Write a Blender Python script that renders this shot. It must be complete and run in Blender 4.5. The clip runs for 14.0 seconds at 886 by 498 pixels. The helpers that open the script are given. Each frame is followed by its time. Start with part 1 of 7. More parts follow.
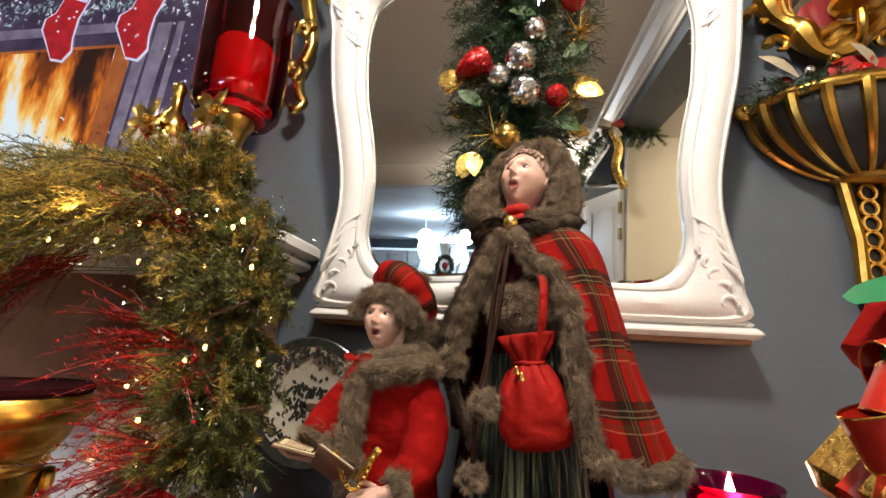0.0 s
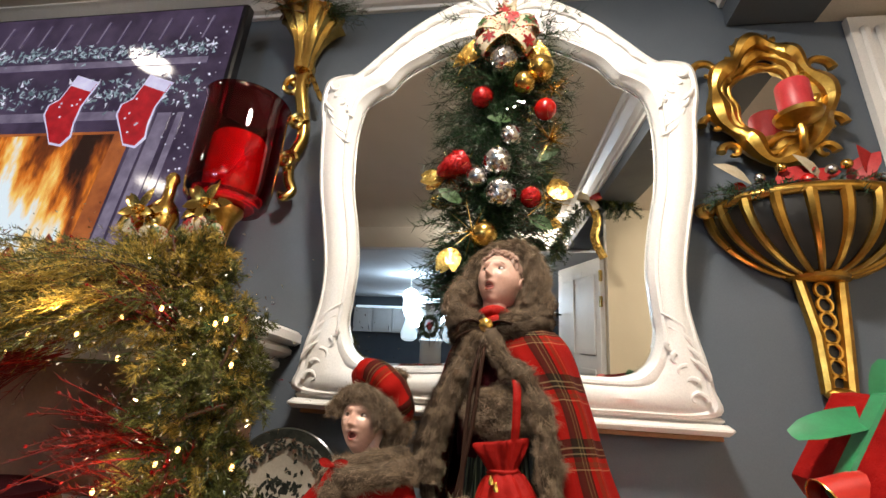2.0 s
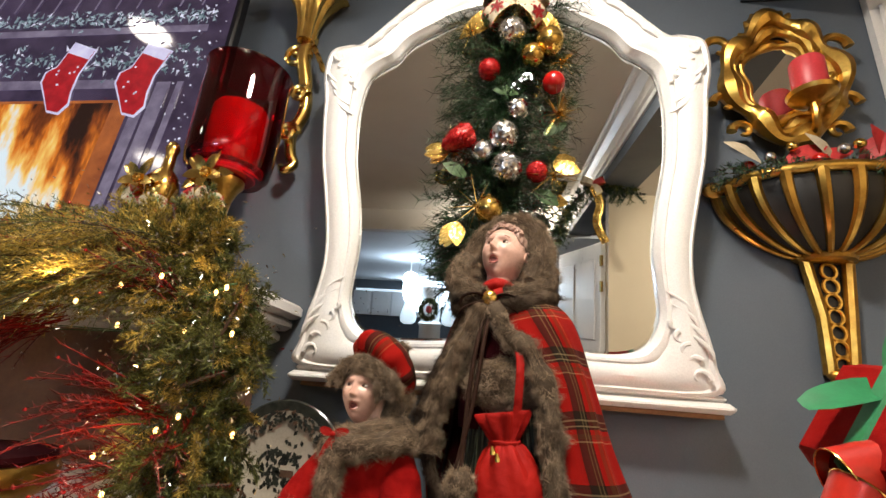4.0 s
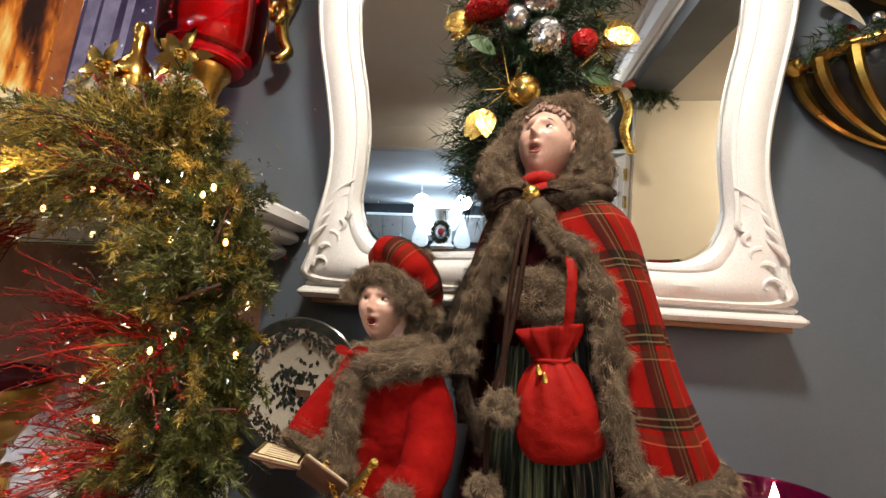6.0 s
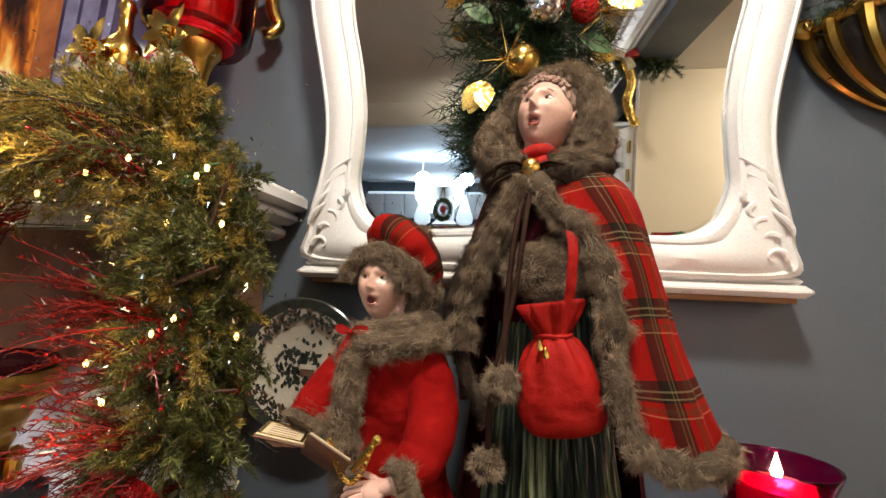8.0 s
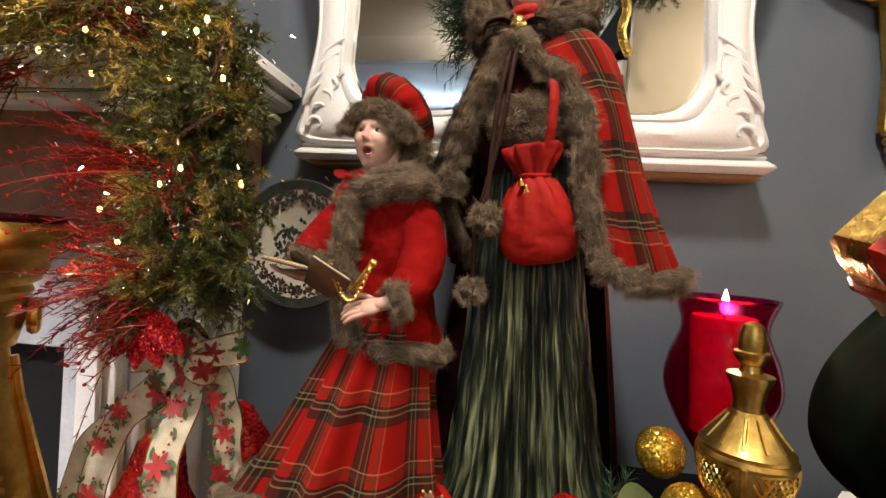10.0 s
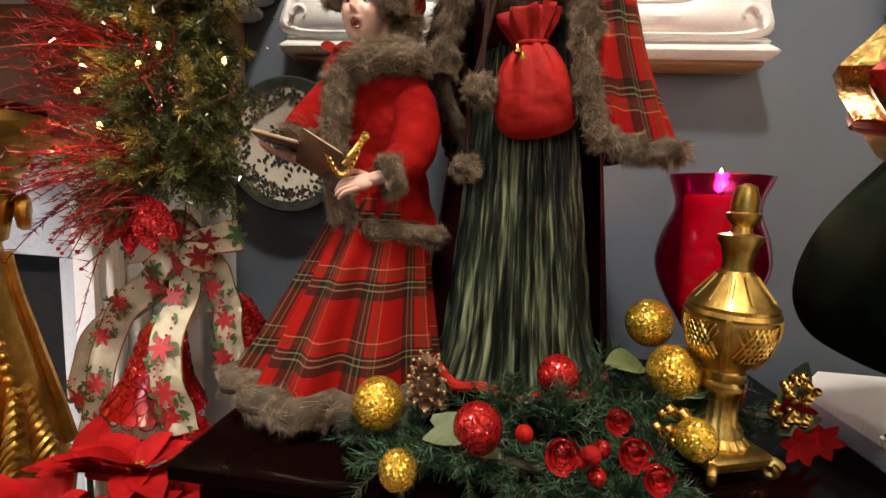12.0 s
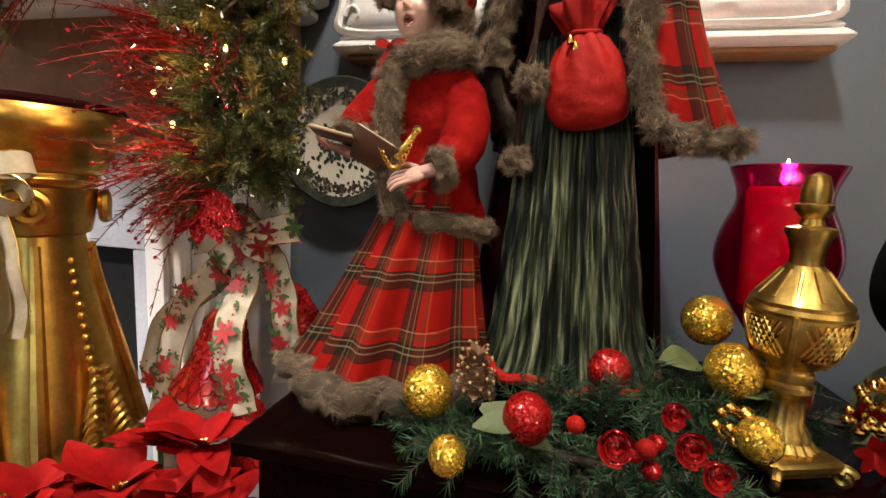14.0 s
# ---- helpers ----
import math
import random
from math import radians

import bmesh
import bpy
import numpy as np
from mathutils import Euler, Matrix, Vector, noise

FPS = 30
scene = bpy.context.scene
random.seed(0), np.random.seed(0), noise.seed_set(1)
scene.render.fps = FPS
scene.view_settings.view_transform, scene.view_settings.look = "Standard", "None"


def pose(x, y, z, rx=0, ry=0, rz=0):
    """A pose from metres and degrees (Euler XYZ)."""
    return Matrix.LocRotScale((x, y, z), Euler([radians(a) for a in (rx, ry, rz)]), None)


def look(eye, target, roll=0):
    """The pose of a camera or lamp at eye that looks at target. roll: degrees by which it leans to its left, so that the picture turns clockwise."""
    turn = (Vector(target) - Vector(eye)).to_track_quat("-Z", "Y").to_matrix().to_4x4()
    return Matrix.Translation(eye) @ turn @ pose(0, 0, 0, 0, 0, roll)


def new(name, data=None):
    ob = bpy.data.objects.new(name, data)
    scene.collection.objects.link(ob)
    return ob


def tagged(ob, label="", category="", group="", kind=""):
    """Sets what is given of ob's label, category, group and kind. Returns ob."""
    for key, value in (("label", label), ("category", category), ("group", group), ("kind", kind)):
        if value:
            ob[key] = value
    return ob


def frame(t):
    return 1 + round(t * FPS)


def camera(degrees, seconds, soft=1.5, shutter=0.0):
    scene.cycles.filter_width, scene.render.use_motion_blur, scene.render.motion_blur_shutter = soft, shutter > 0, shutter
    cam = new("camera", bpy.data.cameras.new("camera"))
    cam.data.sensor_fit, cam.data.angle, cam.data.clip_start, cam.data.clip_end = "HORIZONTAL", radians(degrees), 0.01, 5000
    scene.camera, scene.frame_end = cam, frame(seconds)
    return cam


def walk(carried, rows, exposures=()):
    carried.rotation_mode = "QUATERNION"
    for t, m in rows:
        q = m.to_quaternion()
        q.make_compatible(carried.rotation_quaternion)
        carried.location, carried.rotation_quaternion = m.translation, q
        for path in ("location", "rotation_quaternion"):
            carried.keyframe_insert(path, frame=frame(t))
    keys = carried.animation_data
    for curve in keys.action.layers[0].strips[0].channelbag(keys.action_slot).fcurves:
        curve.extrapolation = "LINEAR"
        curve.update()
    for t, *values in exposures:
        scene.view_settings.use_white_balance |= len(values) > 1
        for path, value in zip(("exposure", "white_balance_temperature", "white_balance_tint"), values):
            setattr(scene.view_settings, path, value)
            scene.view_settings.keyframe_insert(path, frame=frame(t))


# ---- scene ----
cam = camera(89.5, 14.0)
METRES, EYE, TILT, LEAN, TURN = 0.70, 1.28, 12.7, -3.4, 9.44
ROWS = [
    (0.0, 0.0, 0.0, 0.0, -0.0, -0.0, 0.0),
    (0.5, 0.0063, -0.0084, 0.0259, -0.2, 0.73, -0.07),
    (1.0, 0.0116, -0.0134, 0.0583, -0.63, 2.26, -0.14),
    (1.5, 0.0215, -0.0303, 0.0856, -1.19, 4.64, -0.25),
    (2.0, 0.0184, -0.0551, 0.1122, -1.8, 7.05, -0.58),
    (4.5, -0.0022, -0.0232, 0.0504, -1.54, 3.46, -1.76),
    (5.0, -0.0251, 0.0045, 0.0204, -0.87, 0.48, -1.58),
    (5.5, -0.0325, 0.0838, 0.0093, -0.56, -2.43, -1.21),
    (6.0, -0.0272, 0.1615, 0.0204, -0.65, -4.5, -0.61),
    (6.5, -0.0221, 0.201, 0.0356, -0.62, -5.56, 0.11),
    (7.0, -0.0181, 0.213, 0.0518, -0.37, -6.25, 0.74),
    (9.5, -0.022, 0.077, -0.1252, -0.81, -10.82, -0.22),
    (10.0, -0.0217, 0.0618, -0.1821, -1.53, -13.16, -0.36),
    (10.5, -0.0301, 0.0526, -0.2279, -2.06, -15.69, -0.39),
    (11.0, -0.0278, 0.0499, -0.2613, -2.14, -17.66, -0.3),
    (11.5, -0.0291, 0.0342, -0.2901, -1.91, -18.99, -0.08),
    (12.0, -0.0232, 0.0287, -0.3172, -2.44, -20.02, 0.09),
    (12.5, -0.0058, 0.0452, -0.3385, -3.5, -20.92, 0.15),
    (13.0, -0.0062, 0.0414, -0.3423, -2.21, -21.22, 0.6),
    (13.5, -0.0253, 0.0271, -0.3385, 0.84, -20.75, 1.18),
    (14.0, -0.0373, 0.0138, -0.3303, 2.85, -19.86, 1.4),
]
walk(cam, [(t, pose(0, 0, EYE, TILT, LEAN, TURN) @ pose(METRES * x, METRES * y, METRES * z, 90 + pitch, roll, yaw)) for t, x, y, z, yaw, pitch, roll in ROWS],
     exposures=[(0.0, -0.22), (7.0, -0.22), (9.5, -0.16), (11.0, -0.06), (14.0, 0.0)])

# ---- world and lights ----
world = bpy.data.worlds.new("world")
scene.world = world
world.use_nodes = True
world.node_tree.nodes["Background"].inputs[0].default_value = (0.5, 0.55, 0.62, 1)
world.node_tree.nodes["Background"].inputs[1].default_value = 0.02


def area_lamp(name, where, target, size, power, colour):
    data = bpy.data.lights.new(name, "AREA")
    data.shape, data.size, data.energy, data.color = "DISK", size, power, colour
    ob = new(name, data)
    ob.matrix_world = look(where, target)
    return ob


CEIL = 2.65
WARM = (1.0, 0.90, 0.78)
area_lamp("ceiling_lamp_light", (0.02, 0.10, CEIL - 0.07), (0.02, 0.25, 0), 0.20, 41, WARM)
# unseen lamp added at the left to brighten the fireplace and pedestal
area_lamp("left_fill_light", (-2.3, -0.45, CEIL - 0.07), (-1.05, 0.85, 0.75), 0.20, 12, (1.0, 0.95, 0.92)).data.spread = radians(48)
area_lamp("mantel_downlight_light", (-1.46, 0.60, CEIL - 0.03), (-1.40, 0.60, 0), 0.12, 18, (1, 0.88, 0.74))
# uplight added to brighten the ceiling that the mirror reflects
area_lamp("room_fill_light", (0.10, -2.4, CEIL - 0.24), (0.10, -2.5, CEIL), 0.24, 78, WARM)
# unseen source added in the hall to light its beige wall
area_lamp("hall_fill_light", (1.9, -0.6, 2.36), (1.4, -1.4, 1.2), 0.15, 30, WARM)
area_lamp("cabinet_top_light_glow", (-2.0, -9.2, 2.20), (-1.9, -8.2, 2.44), 1.2, 110, (0.62, 0.80, 1.0))
for px in (-1.51, -0.85):
    pendant_light = bpy.data.lights.new("pendant_lamp_light", "POINT")
    pendant_light.energy, pendant_light.color, pendant_light.shadow_soft_size = 42, (0.62, 0.80, 1.0), 0.12
    new("pendant_lamp_light", pendant_light).location = (px, -5.0, 2.08)


# ---- materials ----
def nodes_of(name):
    m = bpy.data.materials.new(name)
    m.use_nodes = True
    nt = m.node_tree
    return m, nt, nt.nodes["Principled BSDF"]


def link(nt, a, b):
    nt.links.new(a, b)


def coords(nt, kind="Object", scale=1.0):
    tc = nt.nodes.new("ShaderNodeTexCoord")
    mp = nt.nodes.new("ShaderNodeMapping")
    mp.inputs["Scale"].default_value = (scale,) * 3 if isinstance(scale, (int, float)) else scale
    link(nt, tc.outputs[kind], mp.inputs[0])
    return mp.outputs[0]


def noise_node(nt, vec, scale, detail=4, rough=0.6):
    n = nt.nodes.new("ShaderNodeTexNoise")
    n.inputs["Scale"].default_value, n.inputs["Detail"].default_value, n.inputs["Roughness"].default_value = scale, detail, rough
    link(nt, vec, n.inputs["Vector"])
    return n.outputs["Fac"]


def ramp(nt, fac, stops):
    r = nt.nodes.new("ShaderNodeValToRGB")
    els = r.color_ramp.elements
    while len(els) < len(stops):
        els.new(0.5)
    for e, (p, c) in zip(els, stops):
        e.position, e.color = p, (*c, 1)
    link(nt, fac, r.inputs[0])
    return r.outputs[0]


def mix(nt, fac, a, b):
    m = nt.nodes.new("ShaderNodeMix")
    m.data_type = "RGBA"
    for sock, v in ((m.inputs["Factor"], fac), (m.inputs[6], a), (m.inputs[7], b)):
        if isinstance(v, (tuple, float, int)):
            sock.default_value = (*v, 1) if isinstance(v, tuple) else v
        else:
            link(nt, v, sock)
    return m.outputs[2]


def maths(nt, op, a, b=None, c=None):
    m = nt.nodes.new("ShaderNodeMath")
    m.operation = op
    for sock, v in zip(m.inputs, (a, b, c)):
        if v is None:
            continue
        if isinstance(v, (int, float)):
            sock.default_value = v
        else:
            link(nt, v, sock)
    return m.outputs[0]


def bump(nt, bsdf, height, strength, dist=0.002):
    b = nt.nodes.new("ShaderNodeBump")
    b.inputs["Strength"].default_value, b.inputs["Distance"].default_value = strength, dist
    link(nt, height, b.inputs["Height"])
    link(nt, b.outputs[0], bsdf.inputs["Normal"])


def island(nt):
    return nt.nodes.new("ShaderNodeNewGeometry").outputs["Random Per Island"]


def surface(name, colour, colour2=None, rough=0.5, metal=0.0, scale=20.0, fine=200.0, relief=0.2, sheen=0.0, coat=0.0, relief_dist=0.001, spec=0.5, folds=0.0):
    """A plain surface with blotches at one scale and fine grain at another."""
    m, nt, b = nodes_of(name)
    v = coords(nt)
    big = noise_node(nt, v, scale)
    small = noise_node(nt, v, fine, 3)
    colour2 = colour2 or tuple(c * 0.72 for c in colour)
    base = ramp(nt, big, [(0.3, colour2), (0.7, colour)])
    grain = ramp(nt, small, [(0.25, (0.82,) * 3), (0.75, (1.0,) * 3)])
    mul = nt.nodes.new("ShaderNodeMix")
    mul.data_type, mul.blend_type = "RGBA", "MULTIPLY"
    mul.inputs["Factor"].default_value = 1
    link(nt, base, mul.inputs[6])
    link(nt, grain, mul.inputs[7])
    link(nt, mul.outputs[2], b.inputs["Base Color"])
    r = ramp(nt, big, [(0.2, (min(1, rough * 1.25),) * 3), (0.8, (rough * 0.85,) * 3)])
    link(nt, r, b.inputs["Roughness"])
    b.inputs["Metallic"].default_value = metal
    b.inputs["Sheen Weight"].default_value = sheen
    b.inputs["Coat Weight"].default_value = coat
    b.inputs["Coat Roughness"].default_value = 0.08
    b.inputs["Specular IOR Level"].default_value = spec
    if folds:
        tall = maths(nt, "ADD", maths(nt, "MULTIPLY", noise_node(nt, v, 24.0, 2, 0.5), folds), maths(nt, "MULTIPLY", small, relief_dist))
        bump(nt, b, tall, 1.0, 1.0)
    else:
        bump(nt, b, small, relief, relief_dist)
    return m


def glitter(name, colour, metal=0.85, scale=420.0, dark=0.35):
    """Flakes that each face their own way."""
    m, nt, b = nodes_of(name)
    v = coords(nt)
    vo = nt.nodes.new("ShaderNodeTexVoronoi")
    vo.inputs["Scale"].default_value = scale
    link(nt, v, vo.inputs["Vector"])
    sep = nt.nodes.new("ShaderNodeSeparateColor")
    link(nt, vo.outputs["Color"], sep.inputs[0])
    link(nt, mix(nt, sep.outputs[0], tuple(c * dark for c in colour), colour), b.inputs["Base Color"])
    b.inputs["Metallic"].default_value = metal
    b.inputs["Roughness"].default_value = 0.22
    geo = nt.nodes.new("ShaderNodeNewGeometry")
    off = nt.nodes.new("ShaderNodeVectorMath")
    off.operation = "SUBTRACT"
    off.inputs[1].default_value = (0.5, 0.5, 0.5)
    link(nt, vo.outputs["Color"], off.inputs[0])
    sc = nt.nodes.new("ShaderNodeVectorMath")
    sc.operation = "SCALE"
    sc.inputs["Scale"].default_value = 0.65
    link(nt, off.outputs[0], sc.inputs[0])
    ad = nt.nodes.new("ShaderNodeVectorMath")
    ad.operation = "ADD"
    link(nt, geo.outputs["Normal"], ad.inputs[0])
    link(nt, sc.outputs[0], ad.inputs[1])
    no = nt.nodes.new("ShaderNodeVectorMath")
    no.operation = "NORMALIZE"
    link(nt, ad.outputs[0], no.inputs[0])
    link(nt, no.outputs[0], b.inputs["Normal"])
    return m


def glow(name, colour, strength):
    m, nt, b = nodes_of(name)
    b.inputs["Base Color"].default_value = (*colour, 1)
    b.inputs["Emission Color"].default_value = (*colour, 1)
    b.inputs["Emission Strength"].default_value = strength
    return m


def strands(name, dark, light, rough=0.6, spec=0.25, patchy=0.4, metal=0.0):
    """Needles, hairs and leaves: each blade has its own shade."""
    m, nt, b = nodes_of(name)
    v = coords(nt)
    patch = noise_node(nt, v, 48.0, 3)
    f = maths(nt, "ADD", maths(nt, "MULTIPLY", island(nt), 1 - patchy), maths(nt, "MULTIPLY", patch, patchy))
    link(nt, ramp(nt, f, [(0.2, dark), (0.8, light)]), b.inputs["Base Color"])
    b.inputs["Roughness"].default_value = rough
    b.inputs["Specular IOR Level"].default_value = spec
    b.inputs["Metallic"].default_value = metal
    return m


def plaid(name, period=0.100, sheen=0.02):
    """Red tartan woven by the cloth's own coordinates in metres."""
    m, nt, b = nodes_of(name)
    uv = coords(nt, "UV")
    sep = nt.nodes.new("ShaderNodeSeparateXYZ")
    link(nt, uv, sep.inputs[0])
    masks = []
    for axis in (0, 1):
        fr = maths(nt, "FRACT", maths(nt, "DIVIDE", sep.outputs[axis], period))
        wide = maths(nt, "COMPARE", fr, 0.5, 0.13)
        side = maths(nt, "COMPARE", fr, 0.73, 0.035)
        thin = maths(nt, "MAXIMUM", maths(nt, "COMPARE", fr, 0.5, 0.012), maths(nt, "MAXIMUM", maths(nt, "COMPARE", fr, 0.585, 0.010), maths(nt, "COMPARE", fr, 0.80, 0.010)))
        masks.append((wide, side, thin))
    (w0, s0, t0), (w1, s1, t1) = masks
    weave = noise_node(nt, coords(nt, "UV", (1, 1, 1)), 900.0, 2)
    red = ramp(nt, weave, [(0.3, (0.17, 0.003, 0.002)), (0.7, (0.28, 0.007, 0.004))])
    dark = (0.006, 0.009, 0.006)
    c = mix(nt, maths(nt, "MULTIPLY", w0, 0.78), red, dark)
    c = mix(nt, maths(nt, "MULTIPLY", w1, 0.80), c, dark)
    c = mix(nt, maths(nt, "MULTIPLY", s0, 0.40), c, (0.05, 0.03, 0.012))
    c = mix(nt, maths(nt, "MULTIPLY", s1, 0.40), c, (0.05, 0.03, 0.012))
    c = mix(nt, maths(nt, "MULTIPLY", t0, 0.11), c, (0.50, 0.40, 0.16))
    c = mix(nt, maths(nt, "MULTIPLY", t1, 0.17), c, (0.55, 0.46, 0.24))
    link(nt, c, b.inputs["Base Color"])
    b.inputs["Roughness"].default_value = 0.85
    b.inputs["Specular IOR Level"].default_value = 0.08
    bump(nt, b, weave, 0.3, 0.0006)
    return m


def glass(name, colour, rough=0.03, ior=1.45, trans=1.0):
    m, nt, b = nodes_of(name)
    b.inputs["Base Color"].default_value = (*colour, 1)
    b.inputs["Roughness"].default_value = rough
    b.inputs["IOR"].default_value = ior
    b.inputs["Transmission Weight"].default_value = trans
    return m


WALL = surface("wall paint blue grey", (0.100, 0.121, 0.148), (0.090, 0.109, 0.134), 0.55, scale=3, fine=350, relief=0.12)
BEIGE = surface("wall paint beige", (0.62, 0.52, 0.36), (0.58, 0.48, 0.33), 0.6, scale=3, fine=300, relief=0.12)
CEILPAINT = surface("ceiling paint", (0.70, 0.66, 0.58), (0.66, 0.62, 0.55), 0.7, scale=3, fine=260, relief=0.15)
WHITEPAINT = surface("white ceiling paint", (0.74, 0.76, 0.78), (0.70, 0.72, 0.74), 0.7, scale=3, fine=260, relief=0.15)
WHITE = surface("white gloss paint", (0.88, 0.865, 0.84), (0.84, 0.825, 0.80), 0.30, scale=8, fine=300, relief=0.05)
FLOORWOOD = surface("floor wood", (0.20, 0.10, 0.05), (0.12, 0.06, 0.03), 0.4, scale=6, fine=90)
DARKWOOD = surface("dark cherry lacquer", (0.005, 0.0012, 0.001), (0.002, 0.0008, 0.0008), 0.14, scale=7, fine=120, relief=0.02, spec=0.035)
MARBLE = surface("white marble", (0.62, 0.63, 0.66), (0.48, 0.49, 0.53), 0.18, scale=4, fine=80, relief=0.02)
SOOT = surface("black firebox", (0.006, 0.006, 0.006), None, 0.5)
GOLD = surface("antique gold leaf", (0.80, 0.50, 0.12), (0.50, 0.27, 0.05), 0.30, 1.0, scale=25, fine=160, relief=0.35)
GOLDBRIGHT = surface("polished gold", (0.90, 0.62, 0.18), (0.80, 0.50, 0.12), 0.20, 1.0, scale=20, fine=200, relief=0.1)
GOLDOLD = surface("old brass gilt", (0.72, 0.49, 0.14), (0.34, 0.20, 0.045), 0.35, 1.0, scale=45, fine=220, relief=0.4)
BLACKMETAL = surface("black recess", (0.012, 0.010, 0.008), None, 0.5)
MIRROR, _nt, _b = nodes_of("mirror silver")
_b.inputs["Base Color"].default_value = (0.90, 0.92, 0.91, 1)
_b.inputs["Metallic"].default_value, _b.inputs["Roughness"].default_value = 1.0, 0.005
SKIN = surface("painted porcelain", (0.68, 0.43, 0.34), (0.63, 0.37, 0.29), 0.28, scale=14, fine=150, relief=0.03)
LIP = surface("painted mouth", (0.13, 0.018, 0.014), None, 0.75)
LIPROSE = surface("painted lips", (0.42, 0.12, 0.095), None, 0.3)
EYE_IRIS = surface("painted iris", (0.13, 0.085, 0.06), None, 0.2)
BROW = surface("painted eyebrow", (0.33, 0.19, 0.13), None, 0.5)
LINING = surface("maroon cape lining", (0.085, 0.004, 0.006), (0.045, 0.002, 0.004), 0.8, scale=12, fine=300, spec=0.06)
EYE_DARK = surface("painted eye", (0.05, 0.03, 0.025), None, 0.2)
EYE_WHITE = surface("painted eye white", (0.68, 0.60, 0.54), None, 0.4)
BLUSH = surface("painted brow", (0.22, 0.10, 0.065), None, 0.5)
FUR = strands("grey brown fur", (0.050, 0.035, 0.023), (0.40, 0.295, 0.20), 0.75, 0.08, 0.78)
FURDARK = strands("dark brown fur, also fur in shade", (0.006, 0.004, 0.003), (0.075, 0.048, 0.032), 0.7, 0.1, 0.6)
FURBASE = surface("fur backing", (0.120, 0.088, 0.060), (0.045, 0.032, 0.022), 0.9, scale=45, spec=0.05)
HAIR = surface("brown doll hair", (0.40, 0.26, 0.20), (0.26, 0.15, 0.11), 0.5, scale=60)
PLAID = plaid("red tartan")
REDFELT = surface("red velvet cloth", (0.27, 0.005, 0.003), (0.17, 0.002, 0.002), 0.85, scale=16, fine=500, spec=0.08, folds=0.012)
BAGRED = surface("red satin cloth", (0.36, 0.008, 0.004), (0.26, 0.005, 0.003), 0.6, scale=14, fine=500, spec=0.15, folds=0.010)
MAROON = surface("dark maroon velvet", (0.030, 0.002, 0.004), (0.012, 0.001, 0.002), 0.85, scale=12, fine=300, spec=0.06)
BROWNCORD = surface("brown cord", (0.035, 0.016, 0.010), None, 0.8, spec=0.1)
LEATHER = surface("brown book cover", (0.16, 0.075, 0.04), None, 0.45)
PAPER = surface("gilt page paper", (0.62, 0.54, 0.36), (0.52, 0.43, 0.26), 0.6, scale=40)
NEEDLE = strands("dark pine needles", (0.003, 0.010, 0.004), (0.030, 0.075, 0.028), 0.45)
NEEDLEBLUE = strands("frosted pine needles", (0.001, 0.006, 0.003), (0.060, 0.130, 0.062), 0.45)
CEDAR = strands("cedar foliage", (0.004, 0.009, 0.002), (0.16, 0.165, 0.040), 0.42, patchy=0.55)
# CEDAR again, with the bulbs' warm light put into its colour
CEDARLIT = strands("cedar foliage with warm bulb light painted in", (0.030, 0.026, 0.005), (0.56, 0.40, 0.08), 0.36, patchy=0.55)
REDTWIG = strands("red glitter twigs", (0.035, 0.002, 0.001), (0.22, 0.006, 0.003), 0.4)
STEM = surface("brown stem", (0.06, 0.035, 0.02), None, 0.7)
FROST = strands("silver frost glitter", (0.35, 0.30, 0.22), (0.95, 0.92, 0.85), 0.15, metal=1.0)
TINSEL = strands("gold tinsel", (0.5, 0.3, 0.06), (0.95, 0.75, 0.3), 0.2, metal=1.0)
GLITGOLD = glitter("gold glitter", (1.0, 0.62, 0.08), 0.8, 420.0, 0.6)
GLITRED = glitter("red glitter", (0.48, 0.010, 0.010), 0.45)
GLITSILVER = glitter("mirror ball facets", (0.82, 0.80, 0.80), 1.0, 160, 0.6)
SILVER = surface("satin silver", (0.75, 0.75, 0.77), (0.68, 0.68, 0.70), 0.22, 1.0)
REDBALL = surface("red shiny ball", (0.50, 0.008, 0.006), None, 0.2, 0.2, coat=0.6)
LEAF = surface("velvet green leaf", (0.10, 0.13, 0.045), (0.06, 0.08, 0.025), 0.6, scale=30)
CONE = surface("pine cone scale", (0.24, 0.13, 0.06), (0.12, 0.06, 0.03), 0.6, scale=60)
CONETIP = surface("gilded cone tip", (0.62, 0.45, 0.2), (0.45, 0.3, 0.12), 0.4, 0.4)
REDGLASS = glass("red candle glass", (0.60, 0.003, 0.14), 0.10)
REDJAR = glass("deep red jar glass", (0.36, 0.003, 0.010), 0.03)
CLEAR = glass("clear glass", (0.95, 0.96, 0.96), 0.02)
WAX = surface("red wax", (0.60, 0.05, 0.06), (0.5, 0.035, 0.045), 0.4, scale=18)
FLAME = glow("candle flame", (1.0, 0.72, 0.36), 60)
BULB = glow("fairy bulb", (1.0, 0.58, 0.20), 6)
LAMPGLOW = glow("lit lamp", (1.0, 0.90, 0.78), 30)
COOLGLOW = glow("cool white lamp", (0.72, 0.88, 1.0), 1.0)
RIBBON = surface("cream linen ribbon", (0.56, 0.49, 0.36), (0.42, 0.35, 0.23), 0.6, scale=50, fine=500, relief=0.3)
PRINTRED = surface("printed red petals", (0.45, 0.02, 0.02), (0.32, 0.01, 0.012), 0.55, scale=90)
PRINTGREEN = surface("printed holly leaves", (0.06, 0.13, 0.035), (0.035, 0.08, 0.02), 0.55, scale=90)
POINS = surface("red poinsettia petal", (0.38, 0.005, 0.005), (0.20, 0.003, 0.003), 0.7, scale=25, fine=300, spec=0.1)
